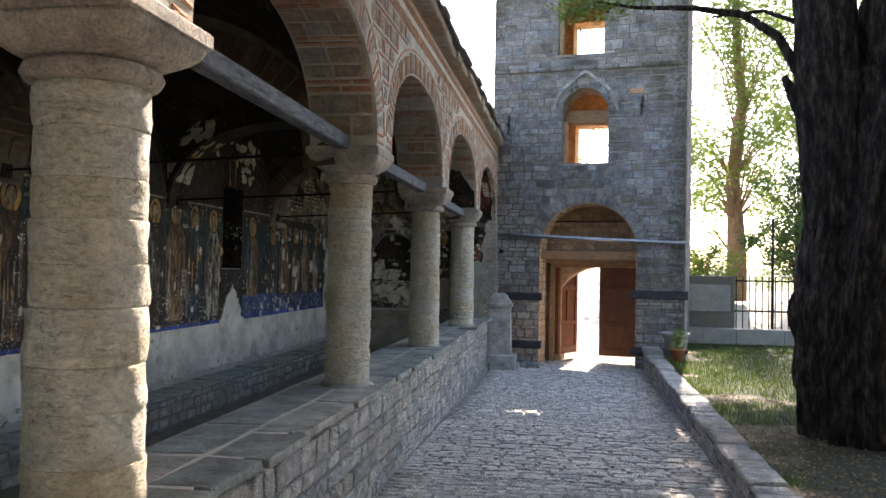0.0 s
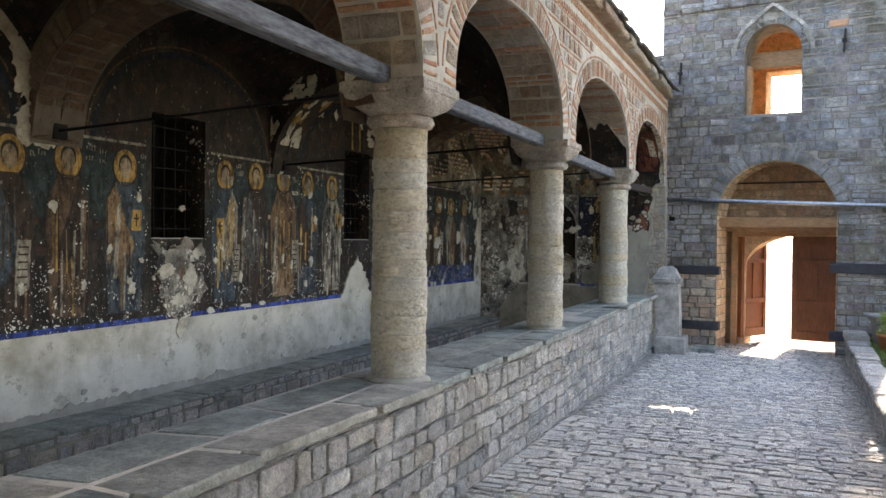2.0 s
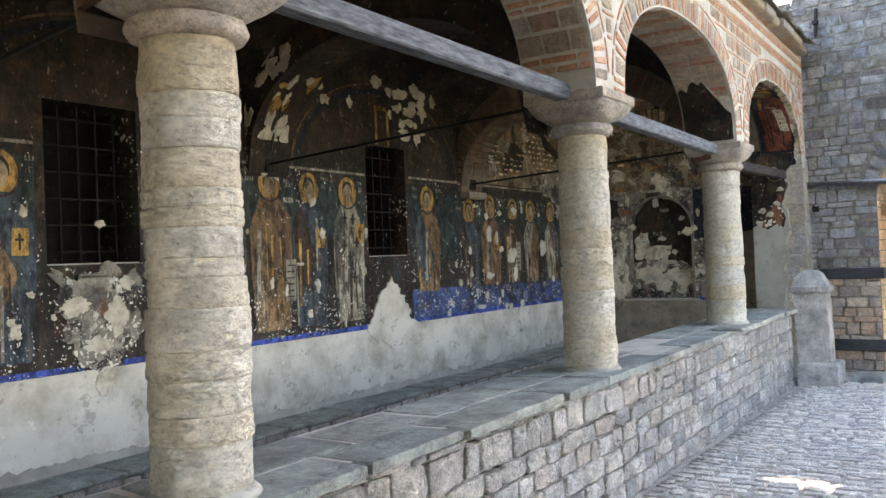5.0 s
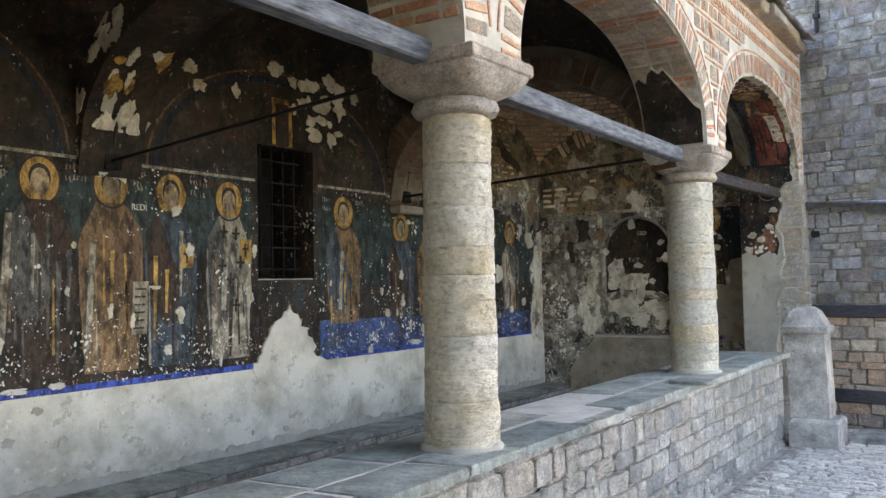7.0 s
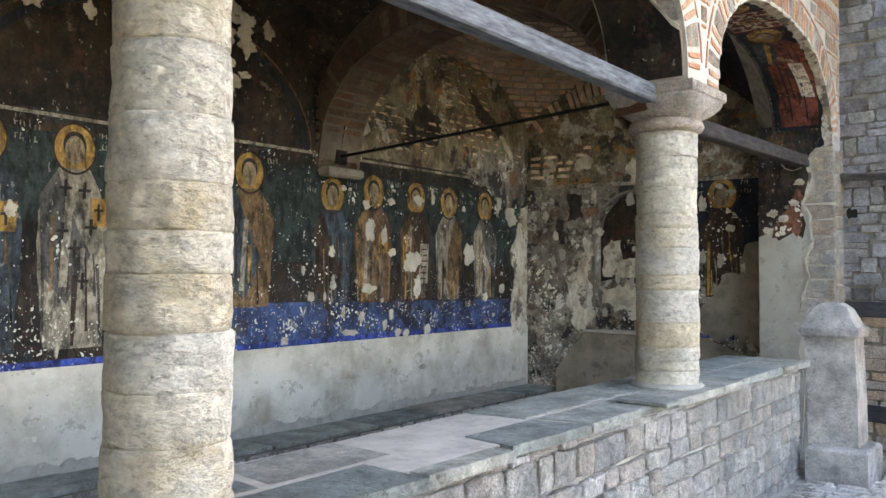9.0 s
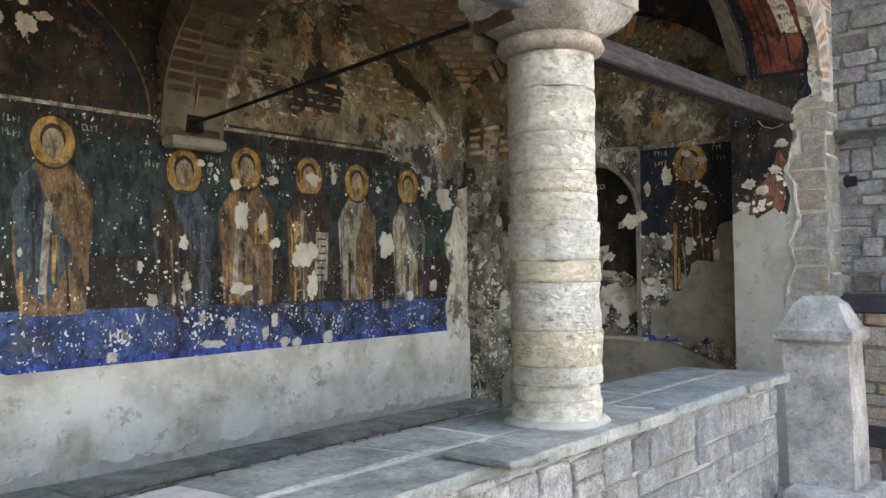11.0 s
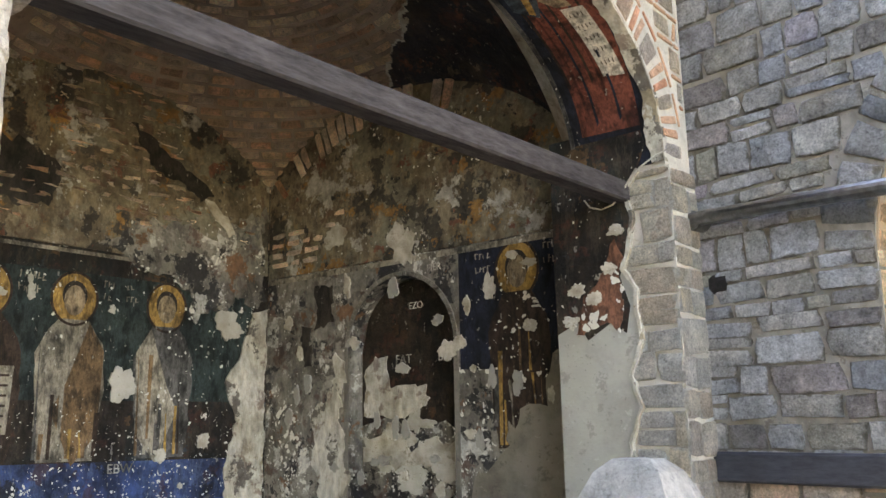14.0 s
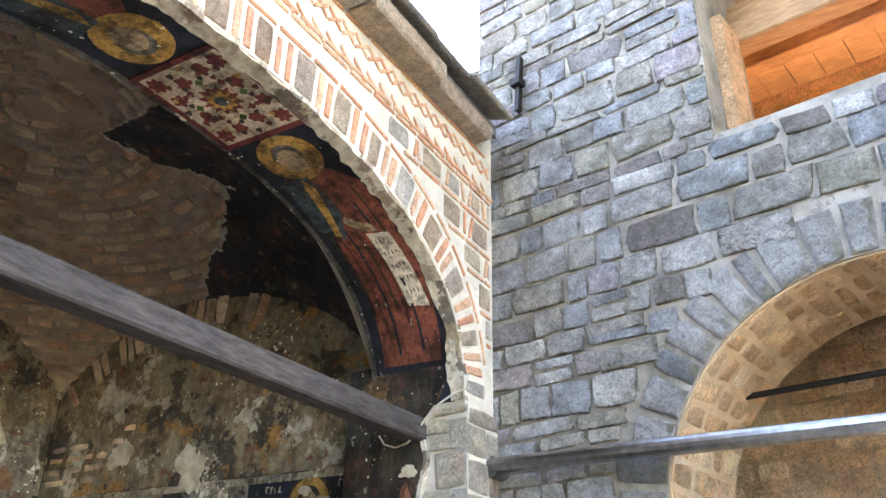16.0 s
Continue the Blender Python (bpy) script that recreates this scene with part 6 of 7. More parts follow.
part("shaft", stack([(-1.85, 15.94, -1.46, 16.3, 0.228), (-1.86, 15.95, -1.465, 16.3, 0.6), (-1.885, 15.97, -1.49, 16.31, 1.12)]), POSTSTONE, post, "split grey slate shaft")
part("cap", stack([(-1.9, 15.95, -1.47, 16.33, 1.12), (-1.93, 15.93, -1.45, 16.35, 1.14), (-1.93, 15.93, -1.45, 16.35, 1.2), (-1.9, 15.96, -1.48, 16.32, 1.215), (-1.83, 16.03, -1.55, 16.25, 1.36), (-1.77, 16.08, -1.61, 16.2, 1.41)]), POSTSTONE, post, "weathered chamfered cap stone")
b = B()
b.box(-1.3, 16.3, -0.1, -0.92, 16.85, 0.02, bevel=0.02)
b.ob("threshold_stone", SLAB, label="flat worn stone at the foot of the tower", category="stone")

# ---- bell tower ----
TA = radians(9)
PT = frame_of((-1.9, 17.38, 0), (math.cos(TA), -math.sin(TA), 0), (0, 0, 1), (-math.sin(TA), -math.cos(TA), 0))
TH = 12.3
tower = thing("bell_tower", "square grey stone bell tower with arched gate and windows", "tower", tuple(PT(1.9, -0.1, -1.5)))
gate = dict(u0=0.92, u1=2.9, z0=-0.6, top=arch_top(1.91, 0.99, 2.3, 0.95), c=1.91, half=0.99, spring=2.3, rise=0.95, ring=0.25)
w1 = dict(u0=1.36, u1=2.3, z0=4.07, top=arch_top(1.83, 0.47, 5.12, 0.5), c=1.83, half=0.47, spring=5.12, rise=0.5, ring=0.13)
w2 = dict(u0=1.25, u1=2.2, z0=6.32, top=arch_top(1.725, 0.475, 7.35, 0.5), c=1.725, half=0.475, spring=7.35, rise=0.5, ring=0.13)
b = B()
wall_with(b, PT, -0.1, 3.82, -0.35, TH, -0.7, 0, [gate, w1, w2], 0.07)
front = part("front_wall", b, TOWERMORTAR, tower, "coursed grey squared stone wall")
b = B()
rear = dict(u0=1.2, u1=2.75, z0=3.9, top=flat(5.3), curved=False)
rear2 = dict(u0=1.13, u1=2.6, z0=6.4, top=flat(7.75), curved=False)
# rear3 is an added opening, sized to throw a sun patch onto the path
rear3 = dict(u0=1.55, u1=1.95, z0=9.1, top=flat(9.5), curved=False)
rgate = dict(u0=0.8, u1=3.1, z0=-0.6, top=arch_top(1.95, 1.15, 2.6, 1.0))
wall_with(b, PT, -0.1, 3.82, -0.35, TH, -3.3, -2.7, [rgate, rear, rear2, rear3], 0.12)
part("rear_wall", b, TOWER_IN, tower, "warm-toned inner stone wall")
for u0, u1 in ((-0.1, 0.5), (3.25, 3.82)):
    b = B()
    b.box(u0, -2.7, -0.35, u1, -0.7, TH, lambda a, c, e: PT(a, e, c))
    part("side_wall", b, TOWER_IN, tower)
b = B()
b.box(3.8, -3.3, -0.35, 3.835, -0.004, TH, lambda a, c, e: PT(a, e, c))
part("side_face", b, TOWER, tower)
b = B()
b.box(-0.1, -3.3, TH, 3.82, 0.0, TH + 0.1, lambda a, c, e: PT(a, e, c))
part("roof", b, ROOFSTONE, tower)
for z in (3.75, 6.1):
    for i in range(12):
        u = 0.5 + 2.75 * i / 12
        # gap added in the upper boards so a sun patch gets through
        for v0, v1 in ((-2.7, -1.75), (-1.4, -0.7)) if z > 6 and 5 <= i <= 6 else ((-2.7, -0.7),):
            b = B()
            b.box(u + 0.004, v0, z, u + 2.75 / 12 - 0.004, v1, z + 0.03, lambda a, c, e: PT(a, e, c))
            part("floor_board", b, PLANK, tower)
    for v in (-1.2, -2.1):
        b = B()
        b.box(0.5, v - 0.07, z - 0.14, 3.25, v + 0.07, z, lambda a, c, e: PT(a, e, c), bevel=0.01)
        part("joist", b, TIMBER, tower)
# wall of the gate, with the doors
b = B()
wall_with(b, PT, 0.5, 3.25, -0.35, 3.75, -1.55, -0.95, [dict(u0=1.22, u1=2.88, z0=-0.6, top=arch_top(2.05, 0.83, 1.35, 0.6))], 0.07)
gatewall = part("gate_wall", b, TOWER_IN, tower, "warm-toned stone wall above the gate")
PG = frame_of(PT(0, 0, -0.95), (math.cos(TA), -math.sin(TA), 0), (0, 0, 1), (-math.sin(TA), -math.cos(TA), 0))
q = random.Random(71)
lay(gatewall, courses(0.55, 3.2, 2.32, 3.7, (0.09, 0.16), (0.12, 0.3), 0.02, q=q), PG, TOWER_IN, "stone", lambda u, v: 0, 0.016, limit=120)
for i, (u0, u1, v0, v1, n0, n1) in enumerate(((0.9, 2.94, 2.1, 2.27, -0.4, -0.12), (0.95, 2.95, 2.02, 2.14, -0.94, -0.6), (1.02, 2.95, 1.94, 2.03, -0.95, -0.82))):
    b = B()
    b.box(u0, n0, v0, u1, n1, v1, lambda a, c, e: PT(a, e, c), bevel=0.012)
    part("lintel", b, TIMBER, tower, "orange-brown timber lintel")
for u0, n0 in ((1.0, -0.94), (2.86, -0.94)):
    b = B()
    b.box(u0, n0, -0.12, u0 + 0.1, n0 + 0.14, 1.96, lambda a, c, e: PT(a, e, c), bevel=0.008)
    part("door_post", b, TIMBER, tower)
b = B()
b.tube([PT(0.9, 2.9, -0.5), PT(2.92, 2.9, -0.5)], [0.016, 0.016], 8)
part("tie_rod", b, IRON, tower)
b = B()
b.box(1.3, -0.66, 4.97, 2.36, -0.5, 5.25, lambda a, c, e: PT(a, e, c), bevel=0.012)
part("window_lintel", b, TIMBER, tower, "timber lintel set in the arched window")
for u0, z0, z1 in ((1.362, 4.07, 4.97), (1.252, 6.32, 7.5)):
    b = B()
    b.box(u0, -0.45, z0, u0 + 0.06, -0.2, z1, lambda a, c, e: PT(a, e, c), bevel=0.01)
    part("window_post", b, TOWER_IN, tower, "warm stone lining in the window reveal")


def t_holes(v0, v1):
    out, v = [], (v0 + v1) / 2
    for o in (gate, w1, w2):
        if v < o["z0"] - 0.01 or v > o["spring"] + o["rise"] + o["ring"]:
            continue
        if v < o["spring"]:
            out.append((o["u0"], o["u1"]))
        else:
            t = (v - o["spring"]) / (o["rise"] + o["ring"])
            w = (o["half"] + o["ring"]) * math.sqrt(max(0, 1 - t * t))
            out.append((o["c"] - w, o["c"] + w))
    return out


q = random.Random(72)
rects = courses(-0.1, 3.82, -0.1, 5.98, (0.06, 0.2), (0.12, 0.4), 0.004, t_holes, q) + courses(-0.1, 3.82, 6.08, 9.0, (0.07, 0.22), (0.15, 0.45), 0.004, t_holes, q)
TRECTS = rects
for o, name in ((gate, "voussoir"), (w1, "voussoir"), (w2, "voussoir")):
    arc = Arc(o["c"], o["half"], o["spring"], o["rise"])
    s = 0.0
    while s < arc.len - 0.04:
        w = min(q.uniform(0.09, 0.17), arc.len - s)
        g = B()
        g.tile(lambda a, r, n: PT(*arc.at(a, r), n), s + 0.005, s + w - 0.005, 0.0, o["ring"] + q.uniform(-0.05, 0.03), 0.014, 0.016, 0.014, -0.03, q)
        part(name, g, ARCHDARK if o is gate else TOWER, front)
        s += w
g = B()
hood = Arc(1.83, 0.47, 5.12, 0.5)
n = 26
for i in range(n):
    s0, s1 = hood.len * i / n, hood.len * (i + 1) / n
    k = lambda s: 0.15 + 0.16 * max(0, 1 - abs(s / hood.len - 0.5) / 0.16) ** 1.6
    g.add([PT(*hood.at(s0, k(s0)), 0.0), PT(*hood.at(s1, k(s1)), 0.0), PT(*hood.at(s1, k(s1) + 0.06), 0.0), PT(*hood.at(s0, k(s0) + 0.06), 0.0),
           PT(*hood.at(s0, k(s0)), 0.05), PT(*hood.at(s1, k(s1)), 0.05), PT(*hood.at(s1, k(s1) + 0.06), 0.045), PT(*hood.at(s0, k(s0) + 0.06), 0.045)],
          [(4, 5, 6, 7), (0, 1, 5, 4), (2, 3, 7, 6), (0, 3, 7, 4), (1, 2, 6, 5)])
part("hood_mould", g, WALLSTONE, tower, "pale ogee hood over the window")
u = -0.1
while u < 3.8:
    w = min(q.uniform(0.3, 0.6), 3.82 - u)
    g = B()
    g.box(u + 0.004, -0.02, 5.99, u + w - 0.004, 0.06, 6.07, lambda a, c, e: PT(a, e, c), bevel=0.012)
    part("string_course", g, TOWER, tower)
    u += w
g = B()
g.tile(PT, 2.72, 3.02, 5.45, 5.57, 0.028, 0.01, 0.005)
part("red_block", g, BRICK, tower, "single red brick block")
for u, z in ((0.22, 4.9), (2.95, 5.2)):
    g = B()
    g.box(u, 0.02, z - 0.2, u + 0.03, 0.06, z + 0.2, lambda a, c, e: PT(a + 0.06 * (e - z), e, c), bevel=0.006)
    g.box(u - 0.02, 0.02, z - 0.03, u + 0.05, 0.09, z + 0.03, lambda a, c, e: PT(a, e, c), bevel=0.006)
    part("wall_anchor", g, IRON, tower)
for u0, u1, z0, z1 in ((-0.02, 0.98, 1.24, 1.39), (-0.02, 0.98, 0.24, 0.4), (2.8, 3.9, 1.33, 1.5), (2.8, 3.9, 0.2, 0.36)):
    g = B()
    g.box(u0, -0.1, z0, u1, 0.05, z1, lambda a, c, e: PT(a, e, c), bevel=0.012)
    part("timber_band", g, DARKBAND, tower, "black timber lacing beam")
# no recess here: a proud near-black block carries the hole's shade as colour
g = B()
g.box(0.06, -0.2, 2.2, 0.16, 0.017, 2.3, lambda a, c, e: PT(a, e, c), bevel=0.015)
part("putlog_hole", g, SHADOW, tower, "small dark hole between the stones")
pipe = thing("steel_pipe", "long round steel pipe fixed across the tower gate", "pipe", tuple(PT(0, 2.55, 0.1)))
g = B()
g.tube([PT(0.03, 2.6, 0.1), PT(3.86, 2.44, 0.1)], [0.04, 0.04], 14)
part("tube", g, STEEL, pipe)
for u in (0.05, 3.8):
    g = B()
    g.tube([PT(u, 2.59 if u < 1 else 2.45, 0.0), PT(u, 2.59 if u < 1 else 2.45, 0.12)], [0.055, 0.055], 12)
    part("bracket", g, STEEL, pipe)
g = B()
g.tube([PT(0.16, 0.74, 0.0), PT(0.16, 0.74, 0.26)], [0.014, 0.014], 8)
g.ob("iron_pin", IRON, label="short iron pin in the tower wall", category="pin")


def door_leaf(name, P, w, h, label):
    d = thing(name, label, "door", tuple(P(0, 0, 0)))
    b = B()
    b.box(0, 0, 0, w, 0.035, h, lambda a, c, e: P(a, e, c), bevel=0.006)
    part("panel_board", b, DOORWOOD, d)
    for a, c, e, f in ((0, 0.09, 0, h), (w - 0.09, w, 0, h), (0.09, w - 0.09, 0, 0.16), (0.09, w - 0.09, h - 0.12, h), (0.09, w - 0.09, 0.62, 0.72), (0.09, w - 0.09, 1.38, 1.47), (w / 2 - 0.035, w / 2 + 0.035, 0.72, 1.38)):
        for s0, s1 in ((0.035, 0.06), (-0.025, 0.0)):
            b = B()
            b.box(a, s0, e, c, s1, f, lambda p, r, t: P(p, t, r), bevel=0.005)
            part("rail", b, DOORWOOD, d)
    return d


PD = frame_of(PT(2.06, 0.07, -0.9), (math.cos(TA), -math.sin(TA), 0), (0, 0, 1), (-math.sin(TA), -math.cos(TA), 0))
door_leaf("door", PD, 0.8, 1.9, "closed dark brown panelled wooden gate leaf")
AL = TA + radians(-68)
PL = frame_of(PT(1.12, 0.05, -0.9), (math.cos(-AL), math.sin(-AL), 0), (0, 0, 1), (math.sin(-AL), -math.cos(-AL), 0))
door_leaf("door", PL, 0.8, 1.88, "open brown panelled wooden gate leaf")

# ---- kerb ----
b = B()
KX0, KX1 = 1.11, 1.36
b.box(KX0, -6, -0.3, KX1, 16.75, 0.27)
kerb = b.ob("kerb", GREYMORTAR, label="low stone kerb wall between path and lawn", category="kerb", kind="structure")
q = random.Random(81)
y = -3.0
while y < 16.7:
    l = min(q.uniform(0.2, 0.5), 16.75 - y)
    g = B()
    g.box(KX0 - 0.03 + q.uniform(-0.02, 0.02), y + 0.006, 0.25, KX1 + 0.03 + q.uniform(-0.03, 0.03), y + l - 0.006, 0.315 + q.uniform(-0.015, 0.015), bevel=0.016)
    part("coping_stone", g, WALLSTONE, kerb)
    y += l
PK = frame_of((KX0, 0, 0), (0, 1, 0), (0, 0, 1), (-1, 0, 0))
lay(kerb, courses(0, 16.7, -0.12, 0.245, (0.1, 0.17), (0.15, 0.36), 0.014, q=q), PK, WALLSTONE, "stone", lambda u, v: abs(u - 9), 0.016, limit=180)
g = B()
g.box(1.05, 15.9, 0.3, 1.4, 16.5, 0.43, bevel=0.03)
g.ob("stone_block", WALLSTONE, label="loose squared pale stone at the kerb's end", category="stone")

# ---- pots ----
urn = thing("plant_pot", "large grey weathered stone planter beside the tower", "plant pot", (1.62, 16.0, 0.28))
b = B()
b.lathe([(0.15, 0.27), (0.17, 0.3), (0.2, 0.62), (0.25, 0.68), (0.27, 0.7), (0.27, 0.74), (0.23, 0.74), (0.2, 0.66)], (1.62, 16.0), 28, 0.006, 3)
part("bowl", b, URNM, urn, smooth=True)
pot = thing("plant_pot", "small terracotta pot with a green plant", "plant pot", (1.58, 15.2, 0.28))
b = B()
b.lathe([(0.09, 0.26), (0.13, 0.48), (0.145, 0.48), (0.145, 0.52), (0.12, 0.52), (0.11, 0.5)], (1.58, 15.2), 24, 0.0, 3)
part("clay_pot", b, CLAY, pot, smooth=True)
b = B()
q = random.Random(5)
for _ in range(160):
    a, r, z = q.uniform(0, 6.3), q.uniform(0, 0.15), q.uniform(0.5, 0.85)
    c = Vector((1.58 + r * math.cos(a), 15.2 + r * math.sin(a), z))
    d, e = Vector((q.uniform(-1, 1), q.uniform(-1, 1), q.uniform(-0.5, 1))).normalized() * 0.04, Vector((q.uniform(-1, 1), q.uniform(-1, 1), q.uniform(-1, 1))).normalized() * 0.02
    b.add([c - d, c + e, c + d, c - e], [(0, 1, 2, 3)])
part("foliage", b, LEAF, pot)

# ---- garden wall, plaque, fence ----
b = B()
b.box(1.9, 19.0, -0.2, 14, 19.35, 0.58)
gw = b.ob("garden_wall", GREYMORTAR, label="low garden wall with a pale stone coping", category="wall", kind="structure")
x = 1.9
q = random.Random(91)
while x < 10:
    l = q.uniform(0.6, 1.2)
    b = B()
    b.box(x + 0.006, 18.92, 0.3, x + l - 0.006, 19.38, 0.64, bevel=0.012)
    part("coping_stone", b, URNM, gw)
    x += l
pl = thing("stone_plaque", "dark stone block wall bearing a pale blank plaque", "plaque", (2.75, 19.5, 0.6))
b = B()
b.box(2.1, 19.4, 0.5, 3.3, 19.75, 1.8, bevel=0.02)
part("block", b, ARCHDARK, pl)
b = B()
b.box(2.3, 19.36, 1.0, 3.2, 19.4, 1.6, bevel=0.006)
part("panel", b, URNM, pl, "pale grey blank panel")
fence = thing("iron_fence", "black iron railing with thin upright bars", "fence", (6, 19.5, 0.64))
for z in (1.0, 1.68):
    b = B()
    b.box(3.3, 19.5, z, 10, 19.53, z + 0.035)
    part("rail", b, IRON, fence)
for i in range(48):
    b = B()
    x = 3.35 + i * 0.14
    b.tube([(x, 19.5, 0.6), (x, 19.5, 1.8)], [0.012, 0.012], 6)
    part("bar", b, IRON, fence)
b = B()
b.tube([(4.15, 19.6, 0.5), (4.15, 19.6, 3.1)], [0.035, 0.03], 8)
b.ob("iron_pole", IRON, label="dark iron pole behind the railing", category="pole")

# ---- trees ----


def leaves(b, q, c, rad, n, size, flat_=0.7):
    for _ in range(n):
        d = Vector((q.gauss(0, 0.45), q.gauss(0, 0.45), q.gauss(0, 0.45 * flat_)))
        p = Vector(c) + d * rad
        u = Vector((q.uniform(-1, 1), q.uniform(-1, 1), q.uniform(-0.7, 0.4))).normalized() * size * q.uniform(0.6, 1.3)
        v = u.orthogonal().normalized() * size * q.uniform(0.25, 0.45)
        b.add([p - u, p - u * 0.1 + v, p + u, p - u * 0.1 - v], [(0, 1, 2, 3)])


def tree(name, label, x, y, z0, h, r, spread, clumps, per, size, bark, leaf, seed, low=0.35):
    q = random.Random(seed)
    t = thing(name, label, "tree", (x, y, z0), "trees beyond the wall")
    b = B()
    k = 8
    pts = [(x + 0.25 * noise.noise((i * 0.5, seed, 0)) * i / 3, y + 0.25 * noise.noise((i * 0.5, seed, 9)) * i / 3, z0 + h * 0.85 * i / k) for i in range(k + 1)]
    b.tube(pts, [r * (1 - 0.8 * i / k) for i in range(k + 1)], 12, 0.2)
    part("trunk", b, bark, t, smooth=True)
    crown = B()
    for i in range(clumps):
        f = low + (0.95 - low) * (i + q.random()) / clumps
        a = q.uniform(0, 6.3)
        w = spread * q.uniform(0.25, 1.0) * (1 - 0.55 * max(0, f - 0.6) / 0.4)
        p0 = Vector(pts[min(k, int(f * k / 0.95 * 0.95))])
        p1 = Vector((x + w * math.cos(a), y + w * math.sin(a), z0 + h * f + q.uniform(0.0, 0.1) * h))
        one = B()
        one.tube([p0, p0.lerp(p1, 0.5) + Vector((0, 0, 0.15)), p1], [r * 0.14 * (1.1 - f) + 0.01, r * 0.08 * (1.1 - f) + 0.008, 0.008], 6)
        part("limb", one, bark, t)
        leaves(crown, q, p1, spread * q.uniform(0.25, 0.42), per, size)
        leaves(crown, q, p0.lerp(p1, 0.6), spread * 0.2, per // 3, size)
    part("crown", crown, leaf, t)
    return t


tree("acacia_tree", "tall airy tree with feathery pale green leaves", 5.2, 30, 0.9, 13, 0.36, 2.9, 60, 120, 0.12, BARK2, LEAF, 1, 0.2)
# the next four trees are added out of view to block sun and sky
tree("shade_tree", "tall broad tree shading the lawn", 6.4, 22.0, 0.2, 17, 0.3, 5.0, 70, 420, 0.2, BARK, LEAFDARK, 12, 0.62)
tree("shade_tree", "tall broad tree shading the lawn", 6.0, 14.5, 0.3, 14, 0.3, 3.6, 40, 330, 0.16, BARK, LEAFDARK, 13, 0.62)
tree("shade_tree", "tall broad tree at the back of the courtyard", 3.4, -1.6, 0.3, 11, 0.3, 5.2, 90, 520, 0.17, BARK, LEAFDARK, 14, 0.42)
tree("shade_tree", "tall broad tree shading the lawn", 5.0, 2.4, 0.3, 10, 0.26, 4.2, 120, 520, 0.17, BARK, LEAFDARK, 15, 0.28)
tree("acacia_tree", "tall airy tree with feathery pale green leaves", 8.2, 33, 1.0, 12, 0.34, 3.8, 50, 130, 0.13, BARK2, LEAF, 2, 0.15)
tree("dark_tree", "dense dark green tree behind the railing", 6.4, 26.5, 0.3, 5.2, 0.14, 1.5, 34, 150, 0.08, BARK, LEAFDARK, 3, 0.3)
tree("acacia_tree", "tall airy tree with feathery pale green leaves", 2.6, 42, 1.5, 13, 0.4, 4.2, 44, 110, 0.16, BARK2, LEAF, 4, 0.1)
tree("acacia_tree", "tall airy tree with feathery pale green leaves", 12, 38, 1.4, 13, 0.4, 4.4, 44, 110, 0.16, BARK2, LEAF, 5, 0.1)
tree("shrub", "leafy light green shrub beyond the garden wall", 3.9, 27.5, 0.3, 2.4, 0.06, 1.3, 26, 110, 0.08, BARK2, LEAF, 6, 0.15)
tree("shrub", "leafy light green shrub beyond the garden wall", 7.9, 29.5, 0.8, 3.2, 0.06, 1.9, 30, 120, 0.09, BARK2, LEAF, 8, 0.1)

# the old tree by the path
old = thing("old_tree", "massive old tree with dark furrowed bark, forked trunk", "tree", (2.75, 8.55, 0.27))


def limb(b, pts, radii, seg=44, ridge=0.13, seed=0, steps=9):
    """A furrowed limb: rings along a smooth line."""
    P = [Vector(p) for p in pts]
    rings = []
    for i in range(len(P) - 1):
        for s in range(steps):
            rings.append((P[i].lerp(P[i + 1], s / steps), radii[i] + (radii[i + 1] - radii[i]) * s / steps))
    rings.append((P[-1], radii[-1]))
    vs = []
    for i, (p, r) in enumerate(rings):
        d = (rings[min(i + 1, len(rings) - 1)][0] - rings[max(i - 1, 0)][0]).normalized()
        a = Vector((1, 0, 0)) - d * d.x
        a.normalize()
        c = d.cross(a)
        for k in range(seg):
            t = 2 * math.pi * k / seg
            f = 1 + ridge * noise.noise((math.cos(t) * 3.4 + seed, math.sin(t) * 3.4, p.z * 0.7)) + ridge * 0.9 * abs(noise.noise((math.cos(t) * 9, math.sin(t) * 9 + seed, p.z * 1.6))) - ridge * 0.5 * abs(noise.noise((math.cos(t) * 17, math.sin(t) * 17, p.z * 2.5 + seed)))
            vs.append(p + (a * math.cos(t) + c * math.sin(t)) * r * f)
    n = len(rings)
    b.add(vs, [(i * seg + k, i * seg + (k + 1) % seg, (i + 1) * seg + (k + 1) % seg, (i + 1) * seg + k) for i in range(n - 1) for k in range(seg)] + [tuple(range((n - 1) * seg, n * seg))])


b = B()
limb(b, [(2.8, 8.6, 0.05), (2.74, 8.6, 0.7), (2.68, 8.6, 1.5), (2.72, 8.6, 2.3), (2.82, 8.6, 3.1), (2.9, 8.6, 3.9)], [0.74, 0.68, 0.66, 0.62, 0.56, 0.4], 120, 0.2, 1, 16)
part("trunk", b, BARK, old, smooth=True)
b = B()
limb(b, [(2.42, 8.55, 2.4), (2.3, 8.55, 3.2), (2.2, 8.5, 4.2), (2.14, 8.5, 5.4), (1.8, 8.6, 6.6)], [0.36, 0.33, 0.29, 0.24, 0.12], 72, 0.2, 4, 14)
part("limb", b, BARK, old, smooth=True)
b = B()
limb(b, [(2.85, 8.6, 2.6), (2.95, 8.6, 3.4), (3.02, 8.6, 4.4), (3.3, 8.7, 5.6), (3.7, 8.8, 7.0)], [0.5, 0.5, 0.48, 0.38, 0.2], 80, 0.2, 7, 14)
part("limb", b, BARK, old, smooth=True)
b = B()
